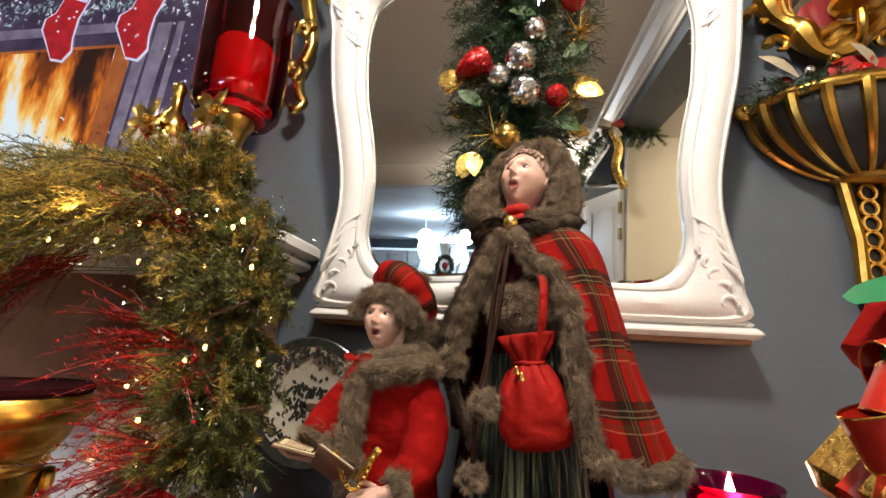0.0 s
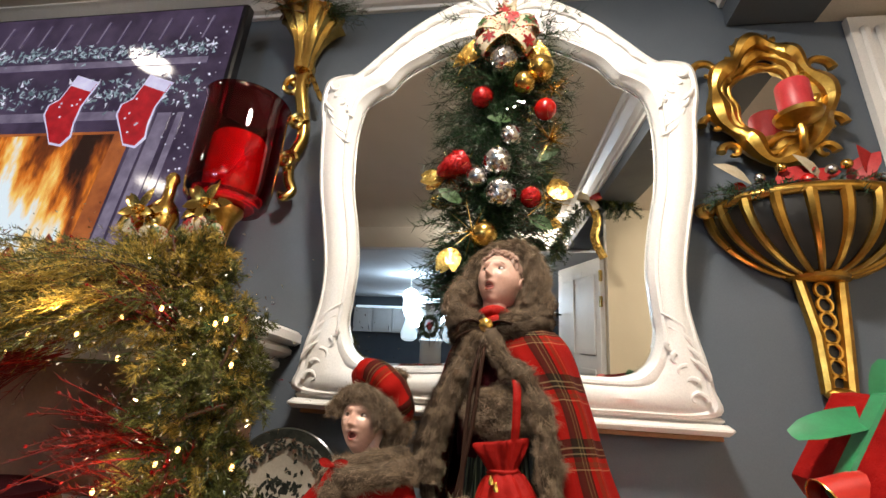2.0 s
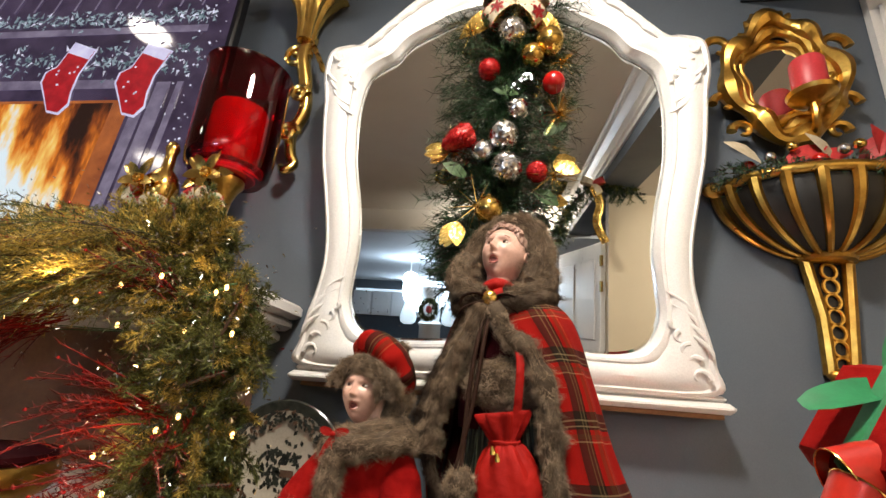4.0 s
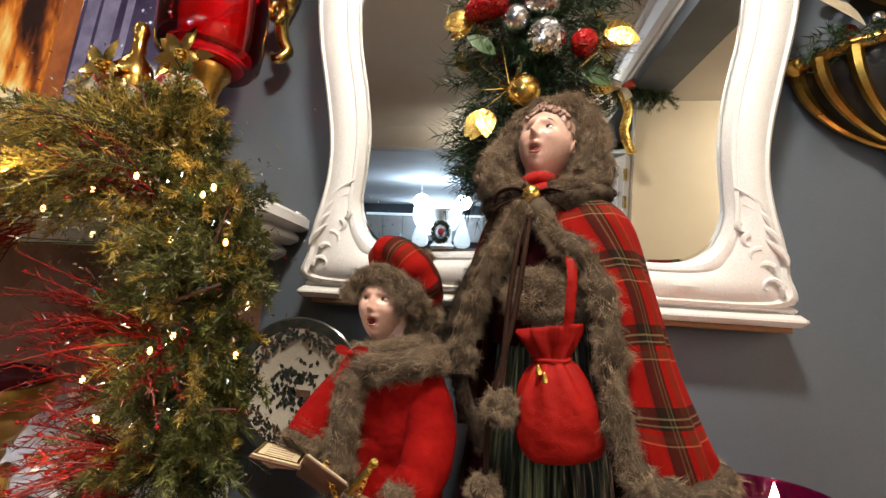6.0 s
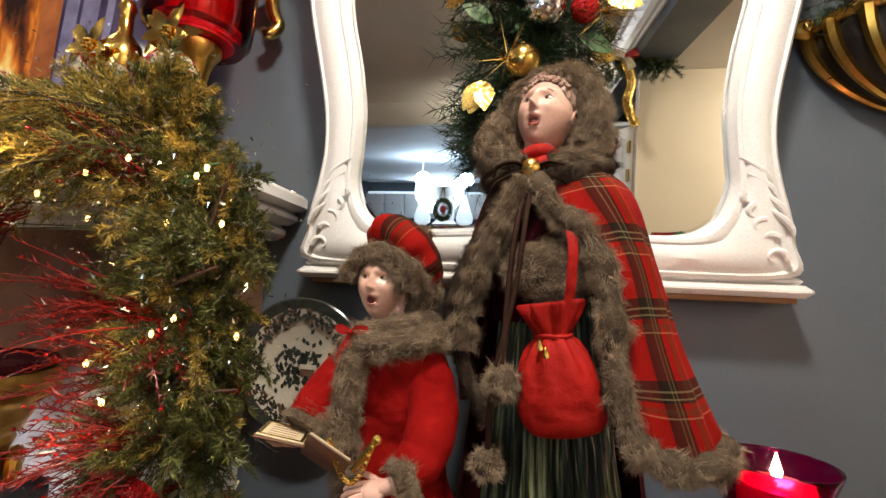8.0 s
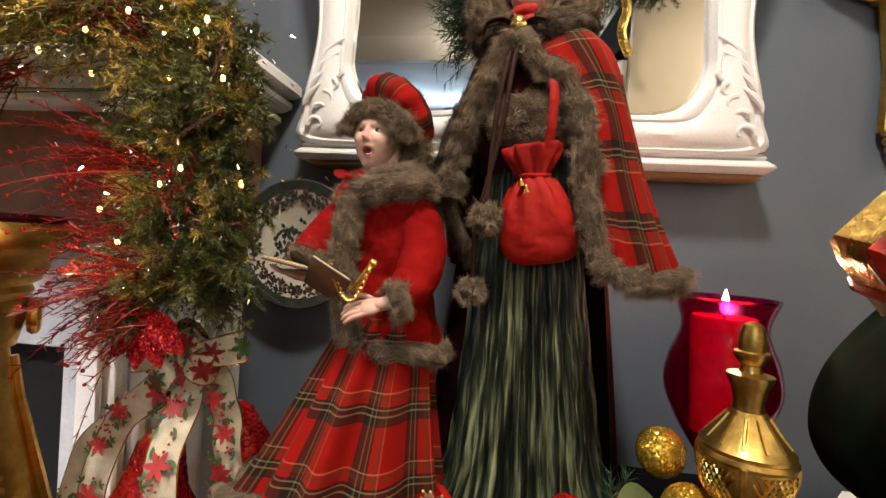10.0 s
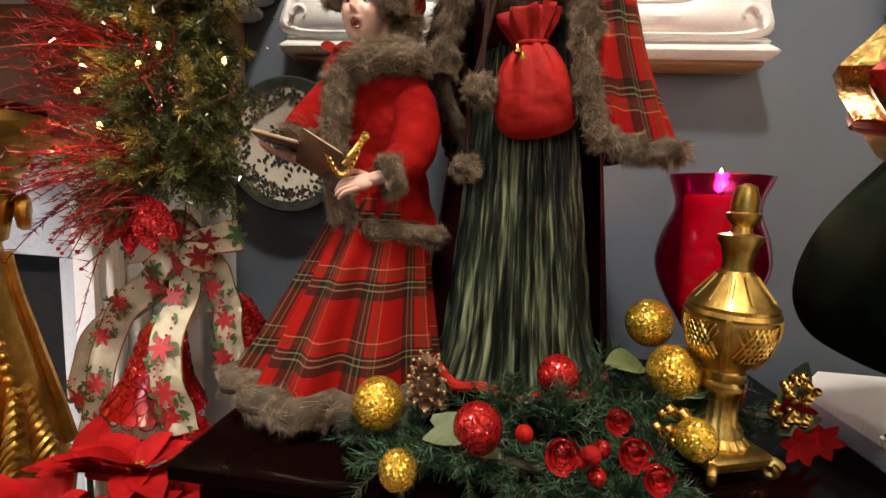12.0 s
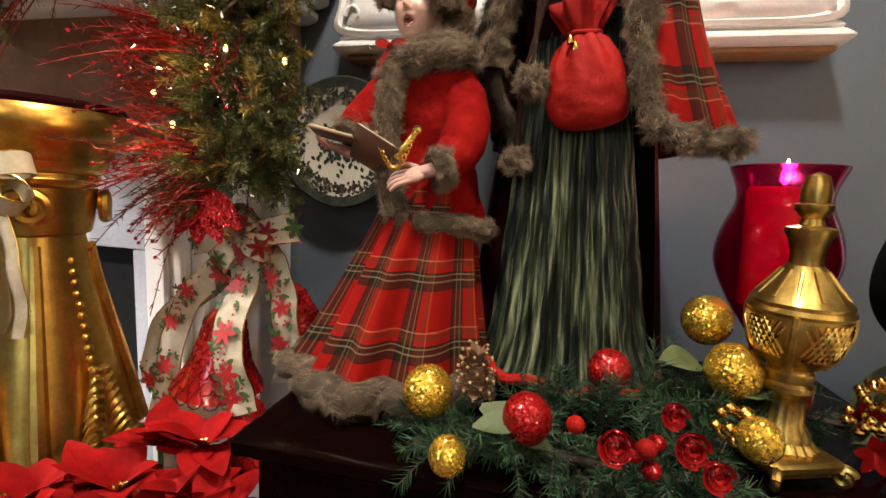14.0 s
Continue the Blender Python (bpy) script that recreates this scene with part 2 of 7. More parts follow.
GREENVELVET = surface("dark green velvet", (0.003, 0.011, 0.004), (0.001, 0.004, 0.002), 0.85, scale=14, fine=300, spec=0.05)
GREENRIBBON = surface("green satin ribbon", (0.02, 0.20, 0.075), (0.012, 0.13, 0.045), 0.35, scale=20)
ORANGERED = surface("scarlet satin ribbon", (0.50, 0.018, 0.006), (0.36, 0.010, 0.004), 0.35, scale=20)
GOLDFOIL = surface("gold foil wrap", (0.85, 0.58, 0.16), (0.6, 0.36, 0.08), 0.25, 0.9, scale=30, fine=70, relief=0.8, relief_dist=0.004)
BLACKPLASTIC = surface("black bezel", (0.012, 0.012, 0.014), None, 0.3)
CHINA = surface("cream china", (0.60, 0.55, 0.46), (0.50, 0.45, 0.36), 0.15, scale=10)
CHINADARK = surface("printed dark scene", (0.05, 0.055, 0.045), (0.02, 0.022, 0.02), 0.2, scale=60)
CHINABROWN = surface("printed brown cottage", (0.16, 0.10, 0.07), (0.09, 0.05, 0.03), 0.2, scale=60)


def pleat_cloth():
    m, nt, b = nodes_of("green satin with painted crease shade and highlights")
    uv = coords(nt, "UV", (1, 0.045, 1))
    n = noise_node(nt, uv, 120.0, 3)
    # shade of the creases and highlights of the ridges are put into the colour
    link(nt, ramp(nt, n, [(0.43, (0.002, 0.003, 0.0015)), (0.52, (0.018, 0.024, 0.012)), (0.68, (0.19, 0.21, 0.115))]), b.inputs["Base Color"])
    b.inputs["Roughness"].default_value = 0.5
    b.inputs["Specular IOR Level"].default_value = 0.2
    bump(nt, b, n, 0.8, 0.005)
    return m


GREENPLEAT = pleat_cloth()


# ---- mesh building ----
rng = np.random.default_rng(7)


def unit(v):
    v = np.asarray(v, float)
    return v / (np.linalg.norm(v, axis=-1, keepdims=True) + 1e-12)


def smooth_path(points, n):
    """Catmull-Rom through a few points."""
    p = np.array(points, float)
    q = np.vstack([2 * p[0] - p[1], p, 2 * p[-1] - p[-2]])
    out = []
    for s in np.linspace(0, len(p) - 1 - 1e-9, n):
        i, t = int(s), s - int(s)
        a, b, c, d = q[i:i + 4]
        out.append(0.5 * (2 * b + (c - a) * t + (2 * a - 5 * b + 4 * c - d) * t * t + (3 * b - a - 3 * c + d) * t ** 3))
    return np.array(out)


def path_frames(p):
    t = unit(np.gradient(p, axis=0))
    ref = np.array([0.0, 0, 1]) if abs(t[0][2]) < 0.9 else np.array([0.0, 1, 0])
    a = unit(np.cross(t[0], ref))
    sides, ups = [], []
    for k in t:
        a = unit(a - k * (a @ k))
        sides.append(a)
        ups.append(np.cross(k, a))
    return t, np.array(sides), np.array(ups)


class Shape:
    """Collects vertices and faces of one mesh, with a material for each face and uv in metres."""

    def __init__(self):
        self.v, self.f, self.m, self.uv, self.n, self.mats = [], [], [], [], 0, []

    def slot(self, mat):
        if mat not in self.mats:
            self.mats.append(mat)
        return self.mats.index(mat)

    def add(self, verts, faces, mat, uv=None):
        verts = np.asarray(verts, float)
        k = self.slot(mat)
        self.v.append(verts)
        self.uv.append(np.zeros((len(verts), 2)) if uv is None else np.asarray(uv, float))
        self.f.extend(tuple(i + self.n for i in f) for f in faces)
        self.m.extend([k] * len(faces))
        self.n += len(verts)

    def grid(self, p, mat, close_u=False, close_v=False, uv=None):
        nu, nv = p.shape[:2]
        faces = []
        for i in range(nu if close_u else nu - 1):
            for j in range(nv if close_v else nv - 1):
                i2, j2 = (i + 1) % nu, (j + 1) % nv
                faces.append((i * nv + j, i2 * nv + j, i2 * nv + j2, i * nv + j2))
        self.add(p.reshape(-1, 3), faces, mat, None if uv is None else uv.reshape(-1, 2))

    def lathe(self, profile, where, mat, seg=28, squash=(1, 1), wave=None, turn=None, caps=True, fine=0):
        """profile: (radius, height) from the bottom up."""
        pr = np.array(profile, float)
        if fine:
            pr = smooth_path([(r, 0, z) for r, z in profile], fine)[:, [0, 2]]
            pr[:, 0] = np.maximum(pr[:, 0], 0.0005)
        th = np.linspace(0, 2 * np.pi, seg, endpoint=False)
        r = np.repeat(pr[:, :1], seg, 1)
        if wave is not None:
            r = r * wave(th[None, :], pr[:, 1:2])
        z = np.repeat(pr[:, 1:], seg, 1)
        p = np.stack([r * np.cos(th) * squash[0], r * np.sin(th) * squash[1], z], -1)
        if turn is not None:
            p = p @ np.array(turn.to_3x3()).T
        p = p + np.array(where)
        uv = np.stack([np.repeat(th[None], len(pr), 0) * np.max(pr[:, 0]), z], -1)
        self.grid(np.swapaxes(p, 0, 1), mat, close_u=True, uv=np.swapaxes(uv, 0, 1))
        for row in (0, -1) if caps else ():
            if pr[row, 0] > 1e-5:
                ring = p[row]
                self.add(ring, [tuple(range(seg)) if row else tuple(range(seg))[::-1]], mat)

    def tube(self, path, radius, mat, seg=8, caps=True, flat=1.0):
        p = np.asarray(path, float)
        r = np.broadcast_to(np.asarray(radius, float), (len(p),))
        t, a, b = path_frames(p)
        th = np.linspace(0, 2 * np.pi, seg, endpoint=False)
        ring = a[:, None] * np.cos(th)[None, :, None] + b[:, None] * np.sin(th)[None, :, None] * flat
        g = p[:, None] + ring * r[:, None, None]
        d = np.concatenate([[0], np.cumsum(np.linalg.norm(np.diff(p, axis=0), axis=1))])
        uv = np.stack(np.broadcast_arrays((th * np.max(r))[None, :], d[:, None]), -1)
        self.grid(np.swapaxes(g, 0, 1), mat, close_u=True, uv=np.swapaxes(uv, 0, 1))
        if caps:
            self.add(g[0], [tuple(range(seg))[::-1]], mat)
            self.add(g[-1], [tuple(range(seg))], mat)

    def ball(self, where, radii, mat, seg=20, rings=12, turn=None, lump=0.0):
        radii = np.broadcast_to(np.asarray(radii, float), (3,))
        u = np.linspace(0, 2 * np.pi, seg, endpoint=False)
        w = np.linspace(0, np.pi, rings + 1)
        s = np.stack([np.cos(u)[:, None] * np.sin(w), np.sin(u)[:, None] * np.sin(w), np.repeat(np.cos(w)[None], seg, 0)], -1)
        if lump:
            s = s * (1 + lump * np.sin(5 * s[..., :1] + 3) * np.cos(6 * s[..., 1:2] + 7 * s[..., 2:3]))
        p = s * radii
        if turn is not None:
            p = p @ np.array(turn.to_3x3()).T
        uv = np.stack([np.repeat(u[:, None], rings + 1, 1) * radii[0], np.repeat(w[None], seg, 0) * radii[2]], -1)
        self.grid(p + np.array(where), mat, close_u=True, uv=uv)

    def box(self, where, size, mat, bevel=0.0, turn=None):
        x, y, z = (s / 2 for s in size)
        b = min(bevel, x * 0.9, y * 0.9, z * 0.9)
        v, f = [], []
        if b <= 0:
            v = [(i * x, j * y, k * z) for i in (-1, 1) for j in (-1, 1) for k in (-1, 1)]
            f = [(0, 1, 3, 2), (4, 6, 7, 5), (0, 4, 5, 1), (2, 3, 7, 6), (0, 2, 6, 4), (1, 5, 7, 3)]
        else:
            def corner_ring(h, inset):
                return [(sx * (x - inset) - (b if q else 0) * sx, sy * (y - inset) - (0 if q else b) * sy, h)
                        for sx, sy, qs in ((1, -1, (1, 0)), (1, 1, (0, 1)), (-1, 1, (1, 0)), (-1, -1, (0, 1))) for q in qs]
            for h, ins in ((-z, b), (-z + b, 0), (z - b, 0), (z, b)):
                v += corner_ring(h, ins)
            for r in range(3):
                f += [(r * 8 + i, r * 8 + (i + 1) % 8, (r + 1) * 8 + (i + 1) % 8, (r + 1) * 8 + i) for i in range(8)]
            f += [tuple(range(8))[::-1], tuple(range(24, 32))]
        v = np.array(v, float)
        uv = v[:, :2] + v[:, 2:]
        if turn is not None:
            v = v @ np.array(turn.to_3x3()).T
        self.add(v + np.array(where), f, mat, uv)

    def blades(self, base, way, length, width, mat):
        """Thin pointed blades, one triangle each."""
        base, way = np.asarray(base, float), unit(way)
        n = len(base)
        length, width = np.broadcast_to(length, (n,))[:, None], np.broadcast_to(width, (n,))[:, None]
        side = unit(np.cross(way, unit(rng.normal(size=(n, 3)))))
        v = np.stack([base - side * width / 2, base + side * width / 2, base + way * length], 1).reshape(-1, 3)
        self.add(v, [(3 * i, 3 * i + 1, 3 * i + 2) for i in range(n)], mat)

    def leaf(self, base, way, up, length, width, mat, bend=0.2, rows=5, point=1.0, fold=0.15):
        way, up = unit(way), unit(np.asarray(up, float))
        side = unit(np.cross(way, up))
        up = np.cross(side, way)
        s = np.linspace(0, 1, rows)
        w = width / 2 * np.sin(np.pi * np.clip(s, 0.04, 0.985)) ** (0.8 * point)
        mid = np.array(base) + way * (s * length)[:, None] - up * (bend * length * s ** 2)[:, None]
        g = np.stack([mid - side * w[:, None] + up * (fold * w)[:, None], mid, mid + side * w[:, None] + up * (fold * w)[:, None]], 1)
        self.grid(g, mat)

    def plate(self, outline, front, thick, mat):
        """A flat shape in the xz plane, from y=front back to front+thick."""
        o = np.array(outline, float)
        n = len(o)
        a = np.stack([o[:, 0], np.full(n, front), o[:, 1]], 1)
        b = a + [0, thick, 0]
        self.add(np.vstack([a, b]), [tuple(range(n)), tuple(range(n, 2 * n))[::-1]] + [(i, n + i, n + (i + 1) % n, (i + 1) % n) for i in range(n)], mat)

    def fur(self, path, radius, count, length, mat=None, lean=0.8, seg=10, width=0.00065):
        """A fur roll: a lumpy tube under many hairs."""
        p = np.asarray(path, float)
        r = np.broadcast_to(np.asarray(radius, float), (len(p),))
        self.tube(p, r, FURBASE, seg)
        t, a, b = path_frames(p)
        tufts = max(12, count // 11)

        def at(s, th):
            i = np.clip(s, 0, len(p) - 1.001).astype(int)
            fr = (np.clip(s, 0, len(p) - 1.001) - i)[:, None]
            out = a[i] * np.cos(th)[:, None] + b[i] * np.sin(th)[:, None]
            return p[i] * (1 - fr) + p[i + 1] * fr + out * r[i][:, None] * 0.92, out, t[i]
        ts, tth = rng.uniform(0, len(p) - 1.001, tufts), rng.uniform(0, 2 * np.pi, tufts)
        base, out, along = at(ts, tth)
        tip = base + (unit(out * 0.55 + along * (lean * np.sin(ts * 1.1 + 2 * np.sin(tth)))[:, None] + rng.normal(size=(tufts, 3)) * 0.35 + [0, 0, -0.45])) * (length * 0.58 * rng.uniform(0.5, 1.2, tufts))[:, None]
        n = int(count * 3.2)
        k = rng.integers(0, tufts, n)
        step = np.linalg.norm(p[-1] - p[0]) + np.linalg.norm(np.diff(p, axis=0), axis=1).sum()
        spread = 0.006 / max(step / 2 / len(p), 1e-4)
        root, _, _ = at(ts[k] + rng.normal(size=n) * spread, tth[k] + rng.normal(size=n) * 0.006 / max(float(r.mean()), 0.004))
        way = tip[k] + rng.normal(size=(n, 3)) * 0.0034 - root
        self.blades(root, way, np.linalg.norm(way, axis=1) * rng.uniform(0.7, 1.1, n), width, mat or FUR)

    def fur_ball(self, where, radius, count, length):
        radius = np.broadcast_to(np.asarray(radius, float), (3,))
        self.ball(where, radius, FURBASE, 14, 9)
        tufts = max(12, count // 11)
        d = unit(rng.normal(size=(tufts, 3)))
        tip = np.array(where) + d * radius + unit(d * 0.7 + rng.normal(size=(tufts, 3)) * 0.55 + [0, 0, -0.35]) * (length * 0.58 * rng.uniform(0.5, 1.2, tufts))[:, None]
        n = int(count * 2.2)
        k = rng.integers(0, tufts, n)
        root = np.array(where) + unit(d[k] + rng.normal(size=(n, 3)) * 0.20) * radius * 0.94
        way = tip[k] + rng.normal(size=(n, 3)) * 0.0034 - root
        self.blades(root, way, np.linalg.norm(way, axis=1) * rng.uniform(0.7, 1.1, n), 0.0009, FUR)

    def branch(self, base, way, length, needle, count, mat, droop=0.2, stem=0.0015, width=0.0016, spread=0.9, flat=None):
        """A twig with needles all round it, or in a flat spray."""
        way = unit(way)
        s = np.linspace(0, 1, 7)
        p = np.array(base) + way * (s * length)[:, None] + np.array([0, 0, -1]) * (droop * length * s ** 2)[:, None]
        self.tube(p, np.linspace(stem, stem * 0.4, 7), STEM, 4, False)
        t = unit(np.gradient(p, axis=0))
        u = rng.uniform(0.03, 1, count)
        i = np.minimum((u * 6).astype(int), 5)
        fr = (u * 6 - i)[:, None]
        c = p[i] * (1 - fr) + p[i + 1] * fr
        out = unit(rng.normal(size=(count, 3)))
        out = unit(out - t[i] * np.sum(out * t[i], 1, keepdims=True))
        self.blades(c, t[i] * rng.uniform(0.5, 1.1, count)[:, None] + out * spread, needle * rng.uniform(0.7, 1.2, count), width, mat)
        return p

    def cedar(self, base, way, length, mat, droop=0.3, twigs=16, dense=1.0, open_=0.9):
        """A drooping frond with flat side twigs of scale leaves."""
        way = unit(way)
        s = np.linspace(0, 1, 8)
        p = np.array(base) + way * (s * length)[:, None] + np.array([0, 0, -1]) * (droop * length * s ** 2)[:, None]
        self.tube(p, np.linspace(0.0018, 0.0006, 8), STEM, 4, False)
        t = unit(np.gradient(p, axis=0))
        side = unit(np.cross(t[0], rng.normal(size=3)))
        B, W, L = [], [], []
        for k in range(twigs):
            u = 0.08 + 0.9 * k / twigs
            i = min(int(u * 7), 6)
            c = p[i] + (p[i + 1] - p[i]) * (u * 7 - i)
            d = unit(t[i] * 0.9 + side * (1 if k % 2 else -1) * open_ + rng.normal(size=3) * 0.25)
            ln = length * 0.30 * (1.1 - 0.75 * u)
            m = int(12 * dense)
            q = np.linspace(0.05, 1, m)
            cc = c + d * (q * ln)[:, None] + [0, 0, -1] * (0.25 * ln * q ** 2)[:, None]
            for sg in (1, -1):
                B.append(cc)
                W.append(d + side * sg * 0.35 + rng.normal(size=(m, 3)) * 0.5)
                L.append(np.full(m, 0.017) * (1.2 - 0.5 * q))
        self.blades(np.vstack(B), np.vstack(W), np.concatenate(L), 0.0019, mat)
        return p

    def make(self, name, parent=None, label="", category="", group="", kind="", smooth=True, where=None):
        me = bpy.data.meshes.new(name)
        v = np.vstack(self.v)
        if where is not None:
            v = v - np.array(where)
        me.from_pydata(v.tolist(), [], self.f)
        for mt in self.mats:
            me.materials.append(mt)
        me.polygons.foreach_set("material_index", np.array(self.m, dtype=np.int32))
        lay = me.uv_layers.new(name="UVMap")
        idx = np.zeros(len(me.loops), dtype=np.int32)
        me.loops.foreach_get("vertex_index", idx)
        lay.data.foreach_set("uv", np.vstack(self.uv)[idx].astype(np.float32).ravel())
        if smooth:
            me.shade_smooth()
            me.set_sharp_from_angle(angle=radians(42))
        me.update()
        ob = new(name, me)
        if where is not None:
            ob.location = where
        if parent is not None:
            ob.parent = parent
            ob.location = Vector((0, 0, 0)) if parent.parent is not None else -parent.location
        return tagged(ob, label, category, group, kind)


def thing(name, where, label, category, group="", kind=""):
    ob = new(name)
    ob.empty_display_size = 0.05
    ob.location = where
    return tagged(ob, label, category, group, kind)


def one(call, *args, **kw):
    """A shape with one call made on it."""
    s = Shape()
    call(s, *args, **kw)
    return s


def boxed(name, where, size, mat, parent=None, bevel=0.0, turn=None, **tags):
    s = Shape()
    s.box(where, size, mat, bevel, turn)
    return s.make(name, parent, smooth=False, **tags)


# ---- the room ----
WY = 1.045
ST = dict(kind="structure")
boxed("wall_north", (-0.8, WY + 0.06, 1.33), (6.4, 0.12, 2.66), WALL, label="blue-grey painted plaster wall behind the display", category="wall", **ST)
boxed("floor", (-0.8, -4.25, -0.05), (6.4, 10.8, 0.1), FLOORWOOD, label="dark wooden floor of the room", category="floor", **ST)
boxed("ceiling", (-0.8, -4.25, CEIL + 0.06), (6.4, 10.8, 0.12), CEILPAINT, label="cream painted ceiling", category="ceiling", **ST)
boxed("wall_west", (-4.06, -4.25, 1.33), (0.12, 10.8, 2.66), WALL, label="blue-grey side wall of the room", category="wall", **ST)
boxed("wall_east", (2.46, -4.25, 1.33), (0.12, 10.8, 2.66), BEIGE, label="beige painted hallway wall", category="wall", **ST)
boxed("wall_south", (-0.8, -9.71, 1.33), (6.4, 0.12, 2.66), WALL, label="dark blue kitchen wall at the far end", category="wall", **ST)

# the header over the opening to the hall, and its crown
s = Shape()
s.box((0.7525, -1.25, 2.55), (0.235, 4.58, 0.20), WALL)
s.make("header_beam", smooth=False, label="blue-grey boxed beam over the hall opening", category="beam", **ST)


def crown(name, a, b, out, drop=0.14, depth=0.11):
    """A stepped crown moulding from a to b under the ceiling, standing out to the side."""
    prof = [(0, -drop), (0.012, -drop), (0.016, -drop * 0.84), (0.03, -drop * 0.80), (0.045, -drop * 0.55), (0.075, -drop * 0.30), (0.085, -drop * 0.26),
            (depth * 0.9, -drop * 0.16), (depth, -drop * 0.1), (depth, 0)]
    o = np.array(out, float)
    p = np.array([[np.array(e) + o * d + [0, 0, h] for e in (a, b)] for d, h in prof])
    q = Shape()
    q.grid(p, WHITE)
    return q.make(name, label="white stepped crown moulding", category="moulding", smooth=False, **ST)


crown("crown_trim_beam", (0.635, 1.04, CEIL), (0.635, -3.5, CEIL), (-1, 0, 0), 0.13, 0.10)
crown("crown_trim_north", (-3.9, WY, CEIL), (0.53, WY, CEIL), (0, -1, 0), 0.06, 0.08)
crown("crown_trim_west", (-4.0, WY, CEIL), (-4.0, -2.6, CEIL), (1, 0, 0))

# fluted casing beside the hall opening
s = Shape()
s.box((1.02, WY - 0.012, 1.25), (0.17, 0.020, 2.38), WHITE)
s.make("casing_board", smooth=False, label="white fluted door casing", category="trim", **ST)
for k in range(4):
    s = Shape()
    s.box((0.965 + 0.036 * k, WY - 0.028, 1.25), (0.022, 0.012, 2.30), WHITE, 0.005)
    s.make("casing_rib", smooth=False, label="white raised rib of the fluted casing", category="trim", **ST)

# the hall: beige wall and an open white door
boxed("wall_hall", (1.56, -1.35, 1.23), (1.68, 0.10, 2.44), BEIGE, label="beige wall of the hall", category="wall", **ST)
boxed("hall_ceiling", (1.63, -0.4, 2.47), (1.52, 2.9, 0.04), CEILPAINT, label="lower cream ceiling of the hall", category="ceiling", **ST)

door = thing("door_1", (0.80, -1.90, 0), "white panelled door standing open on brass hinges", "door", kind="structure")
boxed("leaf", (0.82, -2.30, 1.07), (0.04, 0.78, 2.10), WHITE, door, 0.004)
for zc, h in ((0.42, 0.5), (1.05, 0.5), (1.70, 0.6)):
    for yc in (-2.12, -2.48):
        boxed("panel", (0.798, yc, zc), (0.012, 0.26, h), WHITE, door, 0.005)
for zc in (0.3, 1.2, 1.79, 1.98):
    boxed("hinge", (0.802, -1.905, zc), (0.012, 0.03, 0.08), GOLDBRIGHT, door, label="brass hinge")
s = Shape()
s.ball((0.75, -2.62, 1.72), (0.022, 0.03, 0.022), BLACKMETAL)
s.tube([(0.80, -2.62, 1.72), (0.75, -2.62, 1.72)], 0.008, BLACKMETAL)
s.make("door_handle", door, label="black door knob")
door.location, door.rotation_euler[2] = (0.69, -1.40, 0), radians(-16)


def ceiling_lamp(where, radius, drop=0.0):
    t = thing("ceiling_light", where, "assumed round flush ceiling light with a lit diffuser", "lamp", "ceiling lights")
    x, y, z = where
    q = Shape()
    q.lathe([(radius * 1.12, -0.02), (radius * 1.12, 0)], where, WHITE, 32)
    if drop:
        q.tube([(x, y, z), (x, y, z - drop)], 0.008, WHITE, 8)
    q.make("rim", t)
    q = Shape()
    where = (x, y, z - drop)
    q.lathe([(0.001, -0.05), (radius * 0.5, -0.045), (radius * 0.9, -0.028), (radius, -0.02)], where, LAMPGLOW, 32)
    q.make("diffuser", t, label="glowing diffuser")
    return t


ceiling_lamp((0.02, 0.10, CEIL), 0.10)
# out-of-view fixture, added to go with the left fill
ceiling_lamp((-2.3, -0.45, CEIL), 0.10)
# added fixture for the room uplight, set where the display hides it
ceiling_lamp((0.10, -2.4, CEIL), 0.13, 0.26)
ceiling_lamp((-1.46, 0.60, CEIL), 0.075)

# beam between room and kitchen, kitchen cabinets and lamps, seen in the mirror
boxed("kitchen_soffit", (-1.68, -2.75, 2.535), (4.62, 0.14, 0.228), CEILPAINT, label="cream step where the ceiling drops towards the kitchen", category="beam", **ST)
boxed("kitchen_ceiling", (-0.8, -6.24, 2.44), (6.36, 6.80, 0.04), WHITEPAINT, label="lower white kitchen ceiling", category="ceiling", **ST)
for k in range(7):
    x = -3.7 + 0.52 * k
    cab = thing("kitchen_cabinet", (x, -9.4, 1.5), "white kitchen wall cabinet with a panelled door", "cabinet", "kitchen wall cabinets")
    boxed("body", (x, -9.48, 1.80), (0.50, 0.30, 0.62), WHITE, cab)
    boxed("door", (x, -9.32, 1.80), (0.48, 0.02, 0.60), WHITE, cab, 0.006)
    boxed("panel", (x, -9.306, 1.80), (0.34, 0.012, 0.46), WHITE, cab, 0.004)
    boxed("handle", (x + 0.19, -9.30, 1.60), (0.012, 0.02, 0.10), SILVER, cab)
s = Shape()
s.box((-2.1, -9.40, 2.14), (3.6, 0.10, 0.05), COOLGLOW)
s.make("cabinet_top_light", smooth=False, label="long cool white light strip on top of the kitchen cabinets", category="lamp")
